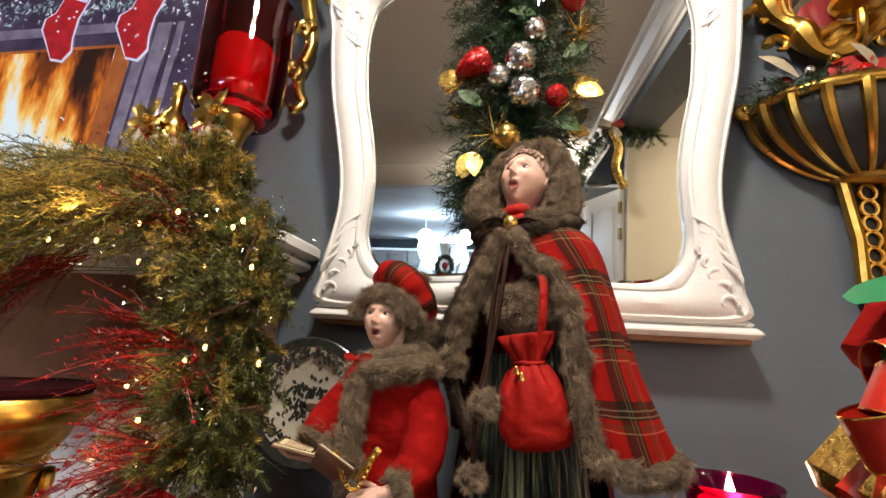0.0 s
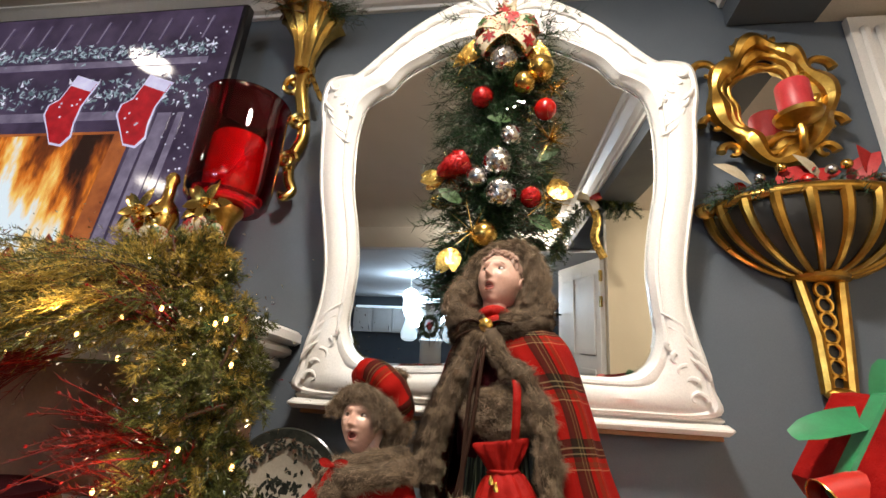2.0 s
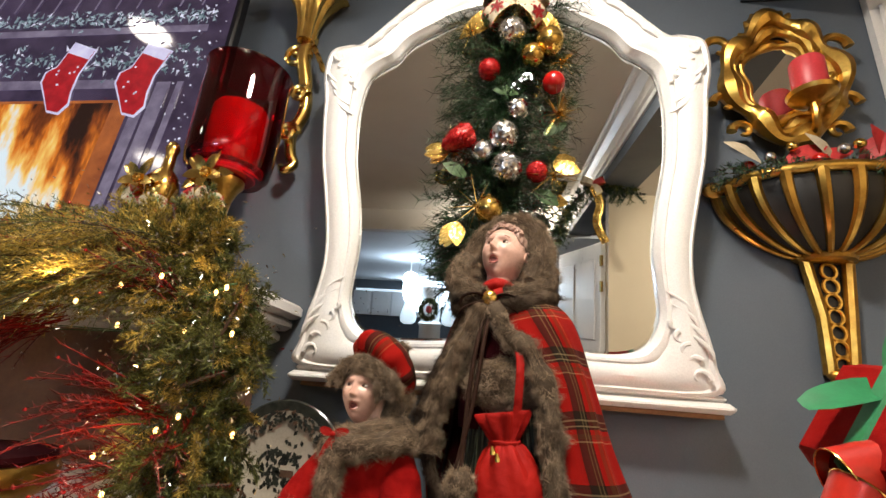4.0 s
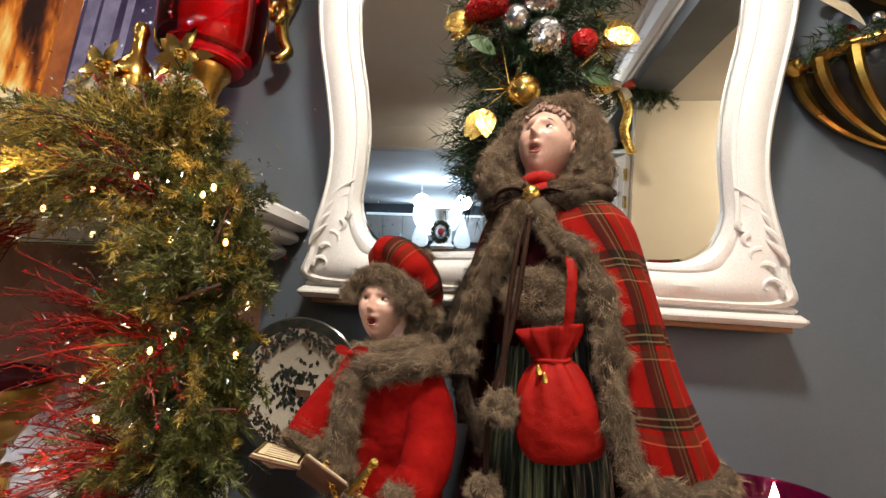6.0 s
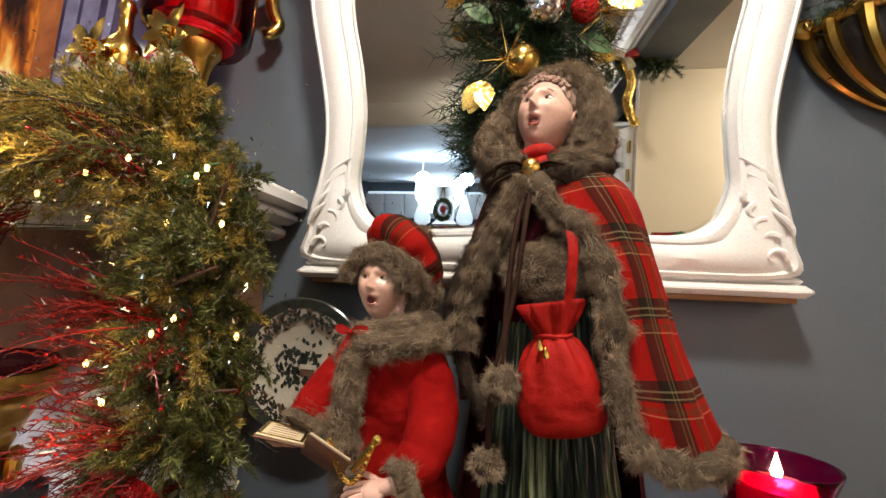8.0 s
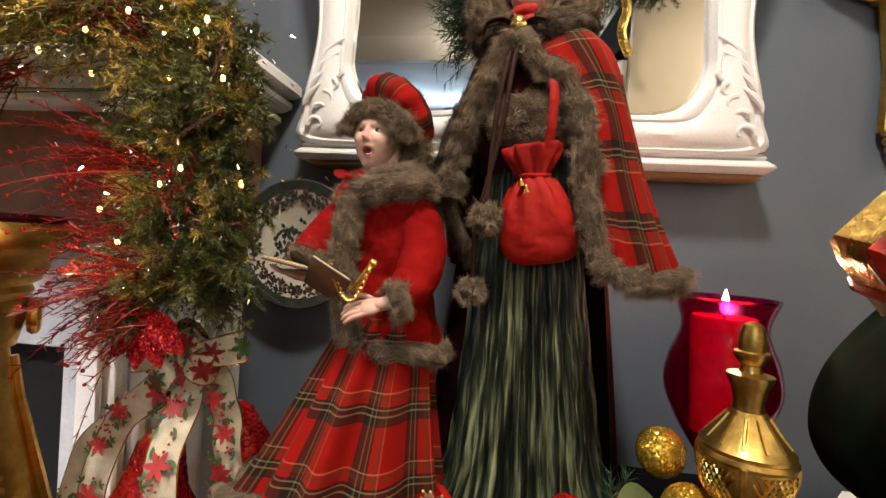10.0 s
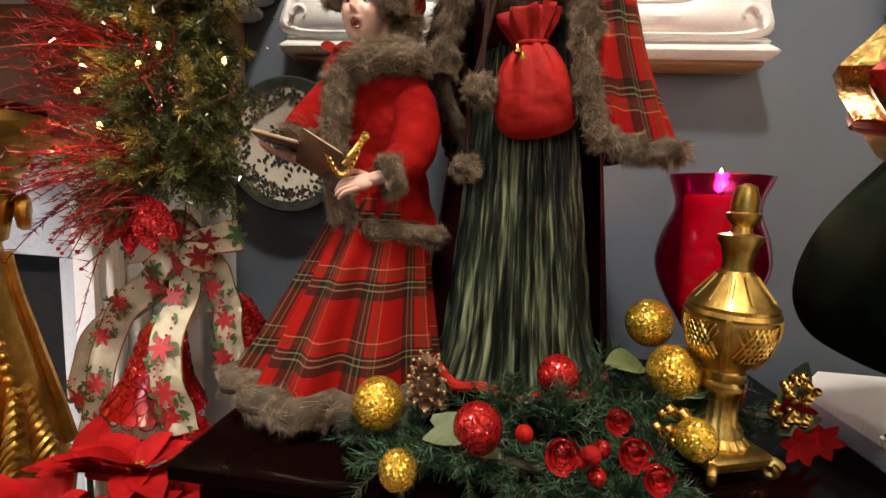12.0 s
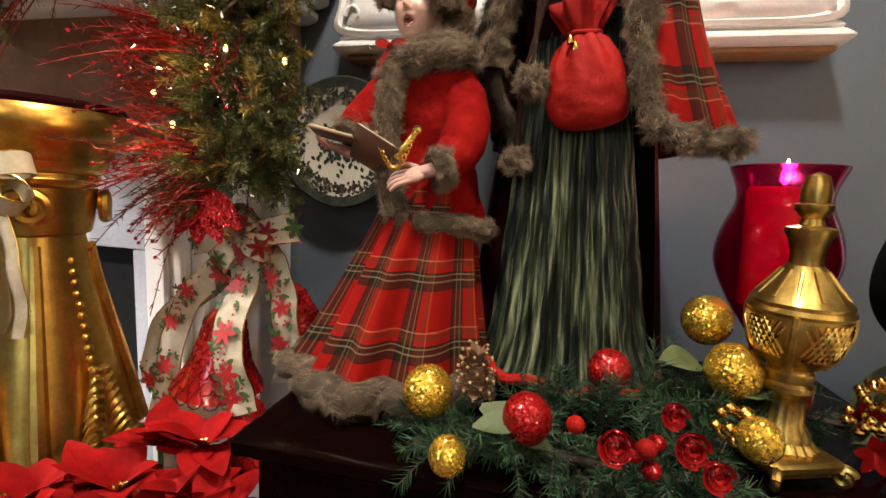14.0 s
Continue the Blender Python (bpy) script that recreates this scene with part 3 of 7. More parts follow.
for dx in (-0.33, 0.33):
    lamp = thing("pendant_lamp", (-1.18 + dx, -5.0, 1.40), "glowing white glass pendant lamp", "lamp", "pendant lamps")
    s = Shape()
    s.lathe([(0.06, 1.38), (0.12, 1.42), (0.13, 1.50), (0.09, 1.62), (0.05, 1.74), (0.025, 1.84)], (-1.18 + dx, -5.0, 0), COOLGLOW, 20)
    s.make("shade", lamp, label="glowing teardrop glass shade")
    s = Shape()
    s.tube([(-1.18 + dx, -5.0, 1.84), (-1.18 + dx, -5.0, 2.42)], 0.006, WHITE, 6)
    s.make("rod", lamp)
lan = thing("column_cabinet", (-1.18, -5.1, 0), "white corner column cabinet with a flared top", "cabinet")
s = Shape()
s.lathe([(0.17, 0.0), (0.17, 1.36), (0.20, 1.40), (0.15, 1.44), (0.15, 1.78), (0.17, 1.84), (0.23, 1.95), (0.23, 1.98)], (-1.18, -5.15, 0), WHITE, 24)
s.make("body", lan)


# ---- white carved mirror on its shelf ----
TILT_M = pose(-0.012, 0.975, 1.365, 4.6)


def placed(shape, m):
    """Moves all that a shape holds by a matrix."""
    a = np.array(m)
    shape.v = [v @ a[:3, :3].T + a[:3, 3] for v in shape.v]
    return shape


OUTER = [(0, 0), (.25, 0), (.445, .005), (.447, .06), (.438, .113), (.423, .17), (.413, .235), (.416, .31), (.434, .41), (.453, .505), (.464, .60),
         (.470, .68), (.480, .74), (.477, .80), (.462, .828), (.42, .838), (.385, .842), (.315, .91), (.238, .983), (.15, 1.04), (.08, 1.062), (0, 1.07)]
INNER = [(0, .085), (.20, .072), (.275, .075), (.315, .095), (.335, .125), (.345, .165), (.342, .21), (.337, .30), (.348, .395), (.370, .505), (.376, .60),
         (.374, .66), (.366, .71), (.356, .742), (.335, .765), (.308, .785), (.285, .80), (.25, .845), (.19, .88), (.13, .91), (.07, .925), (0, .93)]


def both_sides(half, n):
    h = smooth_path([(x, 0, z) for x, z in half], n)
    return np.vstack([h, h[-2:0:-1] * [-1, 1, 1]])


def carved_mirror():
    t = thing("wall_mirror", (0, 0.97, 1.365), "white carved wooden mirror with a scrolled crest, standing on its shelf", "mirror")
    o, i = both_sides(OUTER, 120), both_sides(INNER, 120)
    prof = [(0, 0.02), (0, -0.012), (0.03, -0.020), (0.09, -0.024), (0.14, -0.020), (0.20, -0.024), (0.45, -0.034), (0.70, -0.030), (0.78, -0.024), (0.83, -0.028), (0.91, -0.027), (0.96, -0.014), (1.0, -0.008), (1.0, 0.004)]
    p = np.array([o * (1 - a) + i * a + [0, d, 0] for a, d in prof])
    s = Shape()
    s.grid(np.swapaxes(p, 0, 1), WHITE, close_u=True)
    fr = placed(s, TILT_M).make("frame", t)
    s = Shape()
    g = i * [1.012, 1, 1.0] + [0, 0.002, 0]
    s.add(g, [tuple(range(len(g)))[::-1]], MIRROR)
    gl = placed(s, TILT_M).make("mirror_glass", t, label="silvered mirror glass", smooth=False)
    b = Shape()
    c = np.array([0, 0, 0.5])
    bev = np.array([c + (i - c) * k + [0, d, 0] for k, d in ((1.0, -0.0022), (0.985, -0.001))])
    b.grid(np.swapaxes(bev, 0, 1), CLEAR, close_u=True)
    placed(b, TILT_M).make("bevelled_edge", gl, label="bevelled glass edge")
    for sg in (1, -1):
        # leaf scrolls at the foot and on the shoulders
        for name, cx, cz, size in (("foot_scroll", 0.405, 0.055, 1.0), ("shoulder_scroll", 0.432, 0.775, 0.85)):
            q = Shape()
            up = 1 if name == "foot_scroll" else -1
            for k in range(5):
                th = np.linspace(0, 3.9 - 0.4 * k, 16)
                r = (0.022 - 0.0025 * k) * size * (1 - 0.21 * th)
                px = cx - 0.010 * k + r * np.cos(th + 0.6 * k)
                pz = cz + up * (0.026 * k * size - 0.02) + up * r * np.sin(th + 0.6 * k)
                q.tube(np.stack([sg * px, np.full(16, -0.030), pz], 1), np.linspace(0.0065, 0.002, 16) * size, WHITE, 7)
            for k in range(4):
                th = np.linspace(0, 1, 10)
                px = cx + 0.03 - 0.012 * k - 0.05 * th ** 2
                pz = cz + up * (0.02 + 0.028 * k + 0.05 * th)
                q.tube(np.stack([sg * px, np.full(10, -0.029), pz], 1), 0.006 * size * np.sin(np.pi * (0.1 + 0.85 * th)), WHITE, 7)
            placed(q, TILT_M).make(name, fr)
        q = Shape()
        for k in range(7):
            th = np.linspace(0, 1, 10)
            j = np.linspace(114 - 3.4 * k, 109 - 3.4 * k, 10)
            along = np.array([[np.interp(a, np.arange(120), (o * 0.62 + i * 0.38)[:120, c]) for c in (0, 2)] for a in j])
            along[:, 1] += 0.012 * np.sin(th * 3) - 0.004
            q.tube(np.stack([sg * along[:, 0], np.full(10, -0.034), along[:, 1]], 1), 0.0085 * np.sin(np.pi * (0.1 + 0.85 * th)), WHITE, 7)
        placed(q, TILT_M).make("crest_leaf", fr)
    q = Shape()
    for k in range(-3, 4):
        th = np.linspace(0, 1, 9)
        q.tube(np.stack([0.012 * k + 0.03 * k * th * 0.9, np.full(9, -0.034), 1.00 + 0.07 * th - 0.012 * abs(k) * th], 1), 0.008 * np.sin(np.pi * (0.12 + 0.8 * th)), WHITE, 7)
    placed(q, TILT_M).make("crest_shell", fr)
    return t


carved_mirror()
sh = thing("mirror_shelf", (0, 1.0, 1.33), "white painted narrow shelf with rounded ends under the mirror", "shelf")
s = Shape()
s.box((-0.005, 0.9985, 1.345), (0.94, 0.089, 0.022), WHITE, 0.009)
s.make("board", sh)
s = Shape()
s.box((-0.005, 1.003, 1.3625), (0.91, 0.08, 0.013), WHITE, 0.005)
s.make("raised_lip", sh)
s = Shape()
s.box((0.0, 1.012, 1.329), (0.90, 0.06, 0.010), surface("bare pine underside", (0.36, 0.19, 0.08), None, 0.6), 0.002)
s.make("batten", sh, label="bare brown wooden batten")


# ---- garland hanging in front of the mirror ----
def facet_ball(name, where, r, mat, label, group, parent=None, squash=1.0, cap=True):
    x, y, z = where
    t = thing(name, where, label, "ornament", group)
    q = Shape()
    q.ball(where, (r, r, r * squash), mat, 24, 16)
    q.make("ball", t)
    if cap:
        q = Shape()
        q.lathe([(r * 0.18, r * squash * 0.96), (r * 0.18, r * squash * 1.12), (r * 0.02, r * squash * 1.14)], where, GOLDBRIGHT, 10)
        q.make("cap", t, label="gold cap")
    return t


def hanging_garland():
    t = thing("mirror_garland", (0, 0.93, 2.42), "green pine garland hung down the middle of the mirror", "garland")
    spine = smooth_path([(0.015, 0.925, 2.42), (0.0, 0.91, 2.15), (-0.015, 0.91, 1.9), (-0.035, 0.915, 1.70), (-0.045, 0.93, 1.58)], 60)
    q = Shape()
    q.tube(spine, 0.006, STEM, 6)
    q.make("spine", t)
    q = Shape()
    for k in range(560):
        u = rng.uniform(0, 1)
        c = spine[int(u * 59)]
        a = rng.uniform(-1, 1) * 1.9 - np.pi / 2
        d = np.array([np.cos(a), min(-abs(np.sin(a)) * 0.6, 0.0) - 0.05, rng.uniform(-0.75, 0.35)])
        wide = 0.225 - 0.075 * u
        q.branch(c, d, wide * rng.uniform(0.55, 1.0) * (0.45 if d[1] < -0.5 else 1), 0.034, 52, NEEDLE, 0.15, width=0.0017)
    q.make("needles", t, label="dark green pine needles", kind="stuff")
    q = Shape()
    for c, n in (((0.11, 0.85, 1.95), 70), ((-0.10, 0.86, 2.20), 40), ((-0.12, 0.86, 1.86), 40), ((0.10, 0.86, 1.80), 50), ((0.12, 0.86, 2.1), 40), ((-0.06, 0.85, 1.72), 30)):
        d = rng.normal(size=(n, 3)) * [0.7, 0.35, 0.8] + [0.25 * np.sign(c[0]), -0.5, -0.1]
        q.blades(np.tile(c, (n, 1)), d, rng.uniform(0.04, 0.085, n), 0.0022, TINSEL)
    q.make("tinsel", t, label="gold tinsel sprays", kind="stuff")
    for c in ((0.08, 0.86, 1.90), (0.06, 0.86, 1.76), (0.02, 0.87, 2.02), (-0.09, 0.87, 1.80)):
        q = Shape()
        q.leaf(c, rng.normal(size=3) * [1, 0.2, 0.6], (0, -1, 0.2), 0.060, 0.035, PRINTGREEN, 0.15)
        q.make("magnolia_leaf", t, label="dark green broad leaf")
    # bow at the top
    for k, (dx, dz, ln) in enumerate(((-0.9, 0.35, 0.075), (0.9, 0.30, 0.080), (-0.35, 0.8, 0.060), (0.45, 0.8, 0.060), (-0.8, -0.6, 0.085), (0.7, -0.55, 0.080))):
        ribbon_loop(t, (0.005, 0.835, 2.255), (dx, 0, dz), ln, 0.045, RIBBON, 5, k)
    ribbon_strip(smooth_path([(0.005, 0.842, 2.26), (0.006, 0.845, 2.32), (0.008, 0.86, 2.40), (0.010, 0.90, 2.45)], 14), 0.045, RIBBON, (0, -1, 0), 3, 2).make("ribbon_tail", t, label="cream printed ribbon over the crest")
    for a, b in (((-0.02, 0.85, 2.26), (-0.13, 0.86, 2.20)), ((0.03, 0.85, 2.26), (0.13, 0.86, 2.17))):
        q = Shape()
        q.leaf(a, np.subtract(b, a), (0, -1, 0), 0.13, 0.06, GOLDFOIL, 0.15, 6)
        q.make("gold_ribbon_tail", t, label="gold foil ribbon tail")
    for c, d in (((-0.10, 0.85, 1.68), (-0.4, -0.1, -1)), ((0.10, 0.85, 1.82), (0.9, -0.2, 0.3)), ((-0.13, 0.86, 1.86), (-1, 0, 0.1))):
        q = Shape()
        for k in range(3):
            q.leaf(c, np.array(d) + rng.normal(size=3) * 0.3, (0, -1, 0), 0.06, 0.036, GOLDFOIL, 0.2, 6)
        q.make("gold_ribbon_knot", t, label="crumpled gold foil ribbon")
    g = "garland ornaments"
    for (x, z), r, mat, lab in (((0.0, 2.18), 0.036, GLITSILVER, "silver faceted mirror ball ornament"), ((0.02, 1.96), 0.026, GLITSILVER, "small silver faceted mirror ball ornament"),
                                ((-0.01, 1.89), 0.035, GLITSILVER, "silver faceted mirror ball ornament"), ((0.0, 1.81), 0.035, GLITSILVER, "silver faceted mirror ball ornament"),
                                ((-0.055, 1.85), 0.025, SILVER, "matt silver ball ornament"), ((-0.05, 2.07), 0.027, GLITRED, "red glitter ball ornament"),
                                ((0.09, 2.15), 0.034, GOLDBRIGHT, "shiny gold ball ornament"), ((0.05, 2.11), 0.028, GOLDBRIGHT, "small gold ball ornament"),
                                ((0.10, 2.03), 0.027, REDBALL, "dark red ball ornament"), ((0.065, 1.80), 0.024, GLITRED, "red glitter ball ornament"), ((-0.035, 1.71), 0.03, GOLDBRIGHT, "shiny gold ball ornament")):
        facet_ball("ball_ornament", (x, 0.845, z), r, mat, lab, g)
    st = thing("strawberry_ornament", (-0.105, 0.845, 1.885), "red glittered strawberry ornament in the garland", "ornament", g)
    q = Shape()
    q.lathe([(0.002, -0.05), (0.014, -0.042), (0.026, -0.015), (0.031, 0.01), (0.024, 0.028), (0.004, 0.034)], (-0.105, 0.845, 1.885), GLITRED, 20, turn=pose(0, 0, 0, 0, 60, 0))
    q.make("berry", st)
    q = Shape()
    for k in range(6):
        q.leaf((-0.078, 0.845, 1.90), (math.cos(k) * 0.5 + 0.3, math.sin(k), math.cos(k * 2)), (1, 0, 0.5), 0.025, 0.014, GOLDBRIGHT)
    q.make("leaf_cap", st, label="gold leaf cap")
    return t


def ribbon_strip(path, width, mat, side=None, prints=0, seed=0, ripple=0.0):
    """A flat ribbon along a path; prints: how many red flowers lie on it."""
    s = Shape()
    p = np.asarray(path, float)
    t = unit(np.gradient(p, axis=0))
    sd = unit(np.cross(t, np.broadcast_to(np.array(side if side is not None else (0, -1, 0), float), t.shape)))
    nrm = np.cross(sd, t)
    w = np.linspace(-0.5, 0.5, 7)
    g = p[:, None] + sd[:, None] * (w * width)[None, :, None] + nrm[:, None] * (ripple * np.sin(w * 5 + 1)[None, :] + ripple * 0.8 * np.sin(np.arange(len(p)) * 0.9)[:, None])[..., None]
    s.grid(g, mat)
    for e in (0, -1):
        s.tube(g[:, e], 0.0011, GOLDBRIGHT, 5, False)
    r = np.random.default_rng(seed)
    for k in range(prints):
        i = int((k + 0.5) / prints * (len(p) - 1))
        j = 3 + int(r.integers(-1, 2))
        c, n = g[i, j], nrm[i]
        if n[1] > 0:
            n = -n
        size = width * r.uniform(0.36, 0.5)
        a0 = r.uniform(0, 6)
        for q in range(6):
            a = a0 + q * 1.047
            s.leaf(c + n * (0.0022 + 0.0003 * q), t[i] * math.cos(a) + sd[i] * math.sin(a), n, size, size * 0.42, PRINTRED, 0.0, 4, 1, 0.0)
        for q in range(3):
            a = a0 + 0.5 + q * 2.1
            c2 = c + (t[i] * math.cos(a) + sd[i] * math.sin(a)) * size * 0.7
            s.leaf(c2 + n * 0.0016, t[i] * math.cos(a + 1) + sd[i] * math.sin(a + 1), n, size * 0.8, size * 0.4, PRINTGREEN, 0.0, 4, 1, 0.0)
        for q in range(4):
            c2 = c + t[i] * r.uniform(-1, 1) * size * 2.2 + sd[i] * (q % 2 - 0.5) * width * 0.66
            a = r.uniform(0, 6)
            for e in (0, 1.0, 5.2):
                s.leaf(c2 + n * 0.0012, t[i] * math.cos(a + e) + sd[i] * math.sin(a + e), n, size * 0.5, size * 0.24, PRINTGREEN, 0.0, 4, 1, 0.0)
        for q in range(16):
            c2 = c + t[i] * r.uniform(-1, 1) * size * 2 + sd[i] * r.uniform(-0.48, 0.48) * width * 0.8
            s.ball(c2 + n * 0.001, 0.0022, PRINTRED, 6, 4)
    return s


def ribbon_loop(parent, where, off, length, width, mat, prints=0, seed=0):
    d = unit(np.array(off, float))
    n = np.array([0, -1, 0.0])
    th = np.linspace(0, 2 * np.pi, 22)
    p = np.array(where) + d[None] * (length * 0.5 * (1 - np.cos(th)))[:, None] + n * (0.028 * np.sin(th))[:, None]
    s = Shape()
    side = unit(np.cross(d, n))
    w = np.linspace(-0.5, 0.5, 5)
    puff = 0.35 + 0.65 * np.sin(th / 2)
    g = p[:, None] + side[None, None] * (w[None] * width * puff[:, None])[..., None]
    s.grid(g, mat)
    for e in (0, -1):
        s.tube(g[:, e], 0.001, GOLDBRIGHT, 5, False)
    r = np.random.default_rng(seed)
    for k in range(prints):
        i = int(r.integers(4, 18))
        c = g[i, 2]
        tg = unit(p[i + 1] - p[i - 1])
        nn = unit(np.cross(side, tg))
        for sgn in (1, -1):
            for q in range(6):
                a = q * 1.047
                s.leaf(c + nn * sgn * 0.002, tg * math.cos(a) + side * math.sin(a), nn * sgn, width * 0.42, width * 0.18, PRINTRED if k % 2 == 0 else PRINTGREEN, 0, 4, 1, 0)
            for q in range(7):
                e = g[int(r.integers(3, 19)), int(r.integers(0, 5))]
                s.ball(e + nn * sgn * 0.001, 0.0021, PRINTRED if q % 3 else PRINTGREEN, 6, 4)
    return s.make("ribbon_loop", parent)


hanging_garland()


# ---- gilt sconces on the wall ----
def gilt_scrolls(q, centre, w, h, y, mat, n=2, thick=0.016):
    """A cartouche outline of thick gilt scrollwork in a wall plane."""
    x0, z0 = centre
    th = np.linspace(0, 2 * np.pi, 90)
    for k in range(n):
        rx, rz = w * (1 - 0.16 * k), h * (1 - 0.16 * k)
        wob = 1 + 0.07 * np.cos(4 * th + k) + 0.04 * np.cos(7 * th)
        p = np.stack([x0 + rx * np.cos(th) * wob, np.full(90, y - 0.008 * (n - k)), z0 + rz * np.sin(th) * wob], 1)
        q.tube(p, thick * (1 + 0.35 * np.sin(8 * th)) * (1 - 0.3 * k), mat, 8)


def sconce_right():
    t = thing("wall_sconce", (0.68, WY, 1.40), "antique gold wall sconce with oval mirror and ribbed half basket", "wall sconce", "gilt sconces")
    q = Shape()
    gilt_scrolls(q, (0.68, 2.155), 0.125, 0.170, 1.02, GOLD, 3, 0.022)
    for sg in (1, -1):
        for cz, r in ((2.25, 0.038), (2.08, 0.032), (2.00, 0.026)):
            th = np.linspace(0, 5.2, 26)
            p = np.stack([0.675 + sg * (0.135 - 0.03 * (cz < 2.05) + r * (1 - th / 7) * np.cos(th)), np.full(26, 1.0), cz + r * (1 - th / 7) * np.sin(th)], 1)
            q.tube(p, np.linspace(0.012, 0.005, 26), GOLD, 7)
        for k in range(6):
            th = np.linspace(0, 1, 8)
            p = np.stack([0.675 + sg * (0.01 + 0.018 * k + 0.02 * th), np.full(8, 0.995), 2.335 - 0.013 * k * k * 0.6 + 0.03 * th], 1)
            q.tube(p, 0.011 * np.sin(np.pi * (0.15 + 0.8 * th)), GOLD, 7)
    q.make("mirror_frame", t)
    q = Shape()
    th = np.linspace(0, 2 * np.pi, 40, endpoint=False)
    q.add(np.stack([0.68 + 0.098 * np.cos(th), np.full(40, 1.015), 2.155 + 0.135 * np.sin(th)], 1), [tuple(range(40))], MIRROR)
    q.make("mirror_glass", t, label="small oval mirror", smooth=False)
    # half-round basket
    cx, cz = 0.715, 1.80
    ang = np.linspace(-np.pi, 0, 25)
    q = Shape()
    rim = np.stack([cx + 0.215 * np.cos(ang), WY - 0.012 + 0.15 * np.sin(ang), np.full(25, 1.845)], 1)
    q.tube(rim, 0.012, GOLD, 10)
    low = np.stack([cx + 0.05 * np.cos(ang), WY - 0.012 + 0.05 * np.sin(ang), np.full(25, 1.685)], 1)
    q.tube(low, 0.012, GOLD, 8)
    q.make("basket_rim", t)
    prof = lambda k: (0.05 + 0.165 * np.sin(k * np.pi / 2) ** 0.8, 0.05 + 0.10 * np.sin(k * np.pi / 2) ** 0.8, 1.685 + 0.155 * k ** 1.25)
    q = Shape()
    ks = np.linspace(0, 1, 14)
    gr = np.array([[(cx + prof(k)[0] * 0.97 * math.cos(a), WY - 0.012 + prof(k)[1] * 0.97 * math.sin(a), prof(k)[2]) for a in ang] for k in ks])
    q.grid(gr, BLACKMETAL)
    bowl = q.make("basket_bowl", t, label="black inner bowl")
    for a in np.linspace(-np.pi + 0.06, -0.06, 11):
        q = Shape()
        p = np.array([(cx + prof(k)[0] * math.cos(a), WY - 0.012 + prof(k)[1] * math.sin(a), prof(k)[2]) for k in ks])
        q.tube(p, np.linspace(0.006, 0.013, 14), GOLD, 7)
        q.make("basket_rib", bowl, label="gold rib")
    for sg in (1, -1):
        q = Shape()
        q.ball((cx + sg * 0.222, WY - 0.03, 1.845), (0.026, 0.012, 0.021), GOLD)
        q.ball((cx + sg * 0.222, WY - 0.042, 1.845), (0.012, 0.006, 0.011), GOLDBRIGHT)
        q.make("rosette", t)
    # tapering pierced stem
    q = Shape()
    for sg in (1, -1):
        q.tube([(cx + sg * 0.045, WY - 0.02, 1.69), (cx + sg * 0.028, WY - 0.02, 1.55), (cx - 0.01 + sg * 0.022, WY - 0.02, 1.43)], 0.013, GOLD, 8)
    q.box((cx - 0.004, WY - 0.012, 1.56), (0.05, 0.008, 0.26), BLACKMETAL)
    for k in range(7):
        th = np.linspace(0, 2 * np.pi, 14)
        q.tube(np.stack([cx - 0.001 * k + 0.015 * np.cos(th), np.full(14, WY - 0.022), 1.655 - 0.034 * k + 0.017 * np.sin(th)], 1), 0.004, GOLD, 6)
    q.box((cx, WY - 0.02, 1.685), (0.13, 0.035, 0.02), GOLD, 0.006)
    for k in range(4):
        q.ball((cx - 0.012, WY - 0.025, 1.43 - 0.016 * k), (0.030 - 0.005 * k, 0.02, 0.014), GOLD)
    q.make("stem", t)
    # candle arm
    q = Shape()
    q.tube(smooth_path([(0.71, 1.01, 2.00), (0.71, 0.97, 1.985), (0.705, 0.95, 2.01), (0.705, 0.95, 2.05)], 20), 0.009, GOLD, 8)
    q.lathe([(0.015, 2.045), (0.048, 2.06), (0.052, 2.070), (0.047, 2.070), (0.015, 2.063)], (0.705, 0.95, 0), GOLD, 24)
    q.make("candle_arm", t)
    c = thing("pillar_candle", (0.705, 0.95, 2.066), "red wax pillar candle on the sconce arm", "candle")
    q = Shape()
    q.lathe([(0.034, 2.068), (0.036, 2.072), (0.036, 2.155), (0.033, 2.161), (0.022, 2.158), (0.004, 2.154)], (0.705, 0.95, 0), WAX, 26)
    wax = q.make("wax", c)
    q = Shape()
    q.tube([(0.705, 0.95, 2.153), (0.706, 0.95, 2.167)], 0.0015, BLACKMETAL, 5)
    q.make("wick", wax)
    # greenery in the basket
    g = thing("basket_greenery", (cx, 0.96, 1.85), "frosted pine sprigs with red berries in the gilt basket", "greenery")
    q = Shape()
    for k in range(110):
        x = rng.uniform(-0.2, 0.2)
        q.branch((cx + x, 0.99 + rng.uniform(-0.08, 0.03), 1.85), (x * 4 + rng.normal() * 0.5, -0.5 + rng.normal() * 0.4, rng.uniform(-0.1, 0.7)), rng.uniform(0.05, 0.10), 0.02, 36, NEEDLEBLUE if k % 3 else NEEDLE, 0.5, width=0.0022)
    q.make("sprig", g, kind="stuff")
    for k in range(9):
        q = Shape()
        q.ball((cx - 0.17 + 0.042 * k, 0.905 + 0.05 * abs(k - 4) / 4, 1.875 + 0.02 * (k % 3)), 0.012 if k % 3 else 0.016, (REDBALL, SILVER, GOLDBRIGHT)[k % 3])
        q.make("berry", g, label="small shiny berry")
    for k in range(7):
        q = Shape()
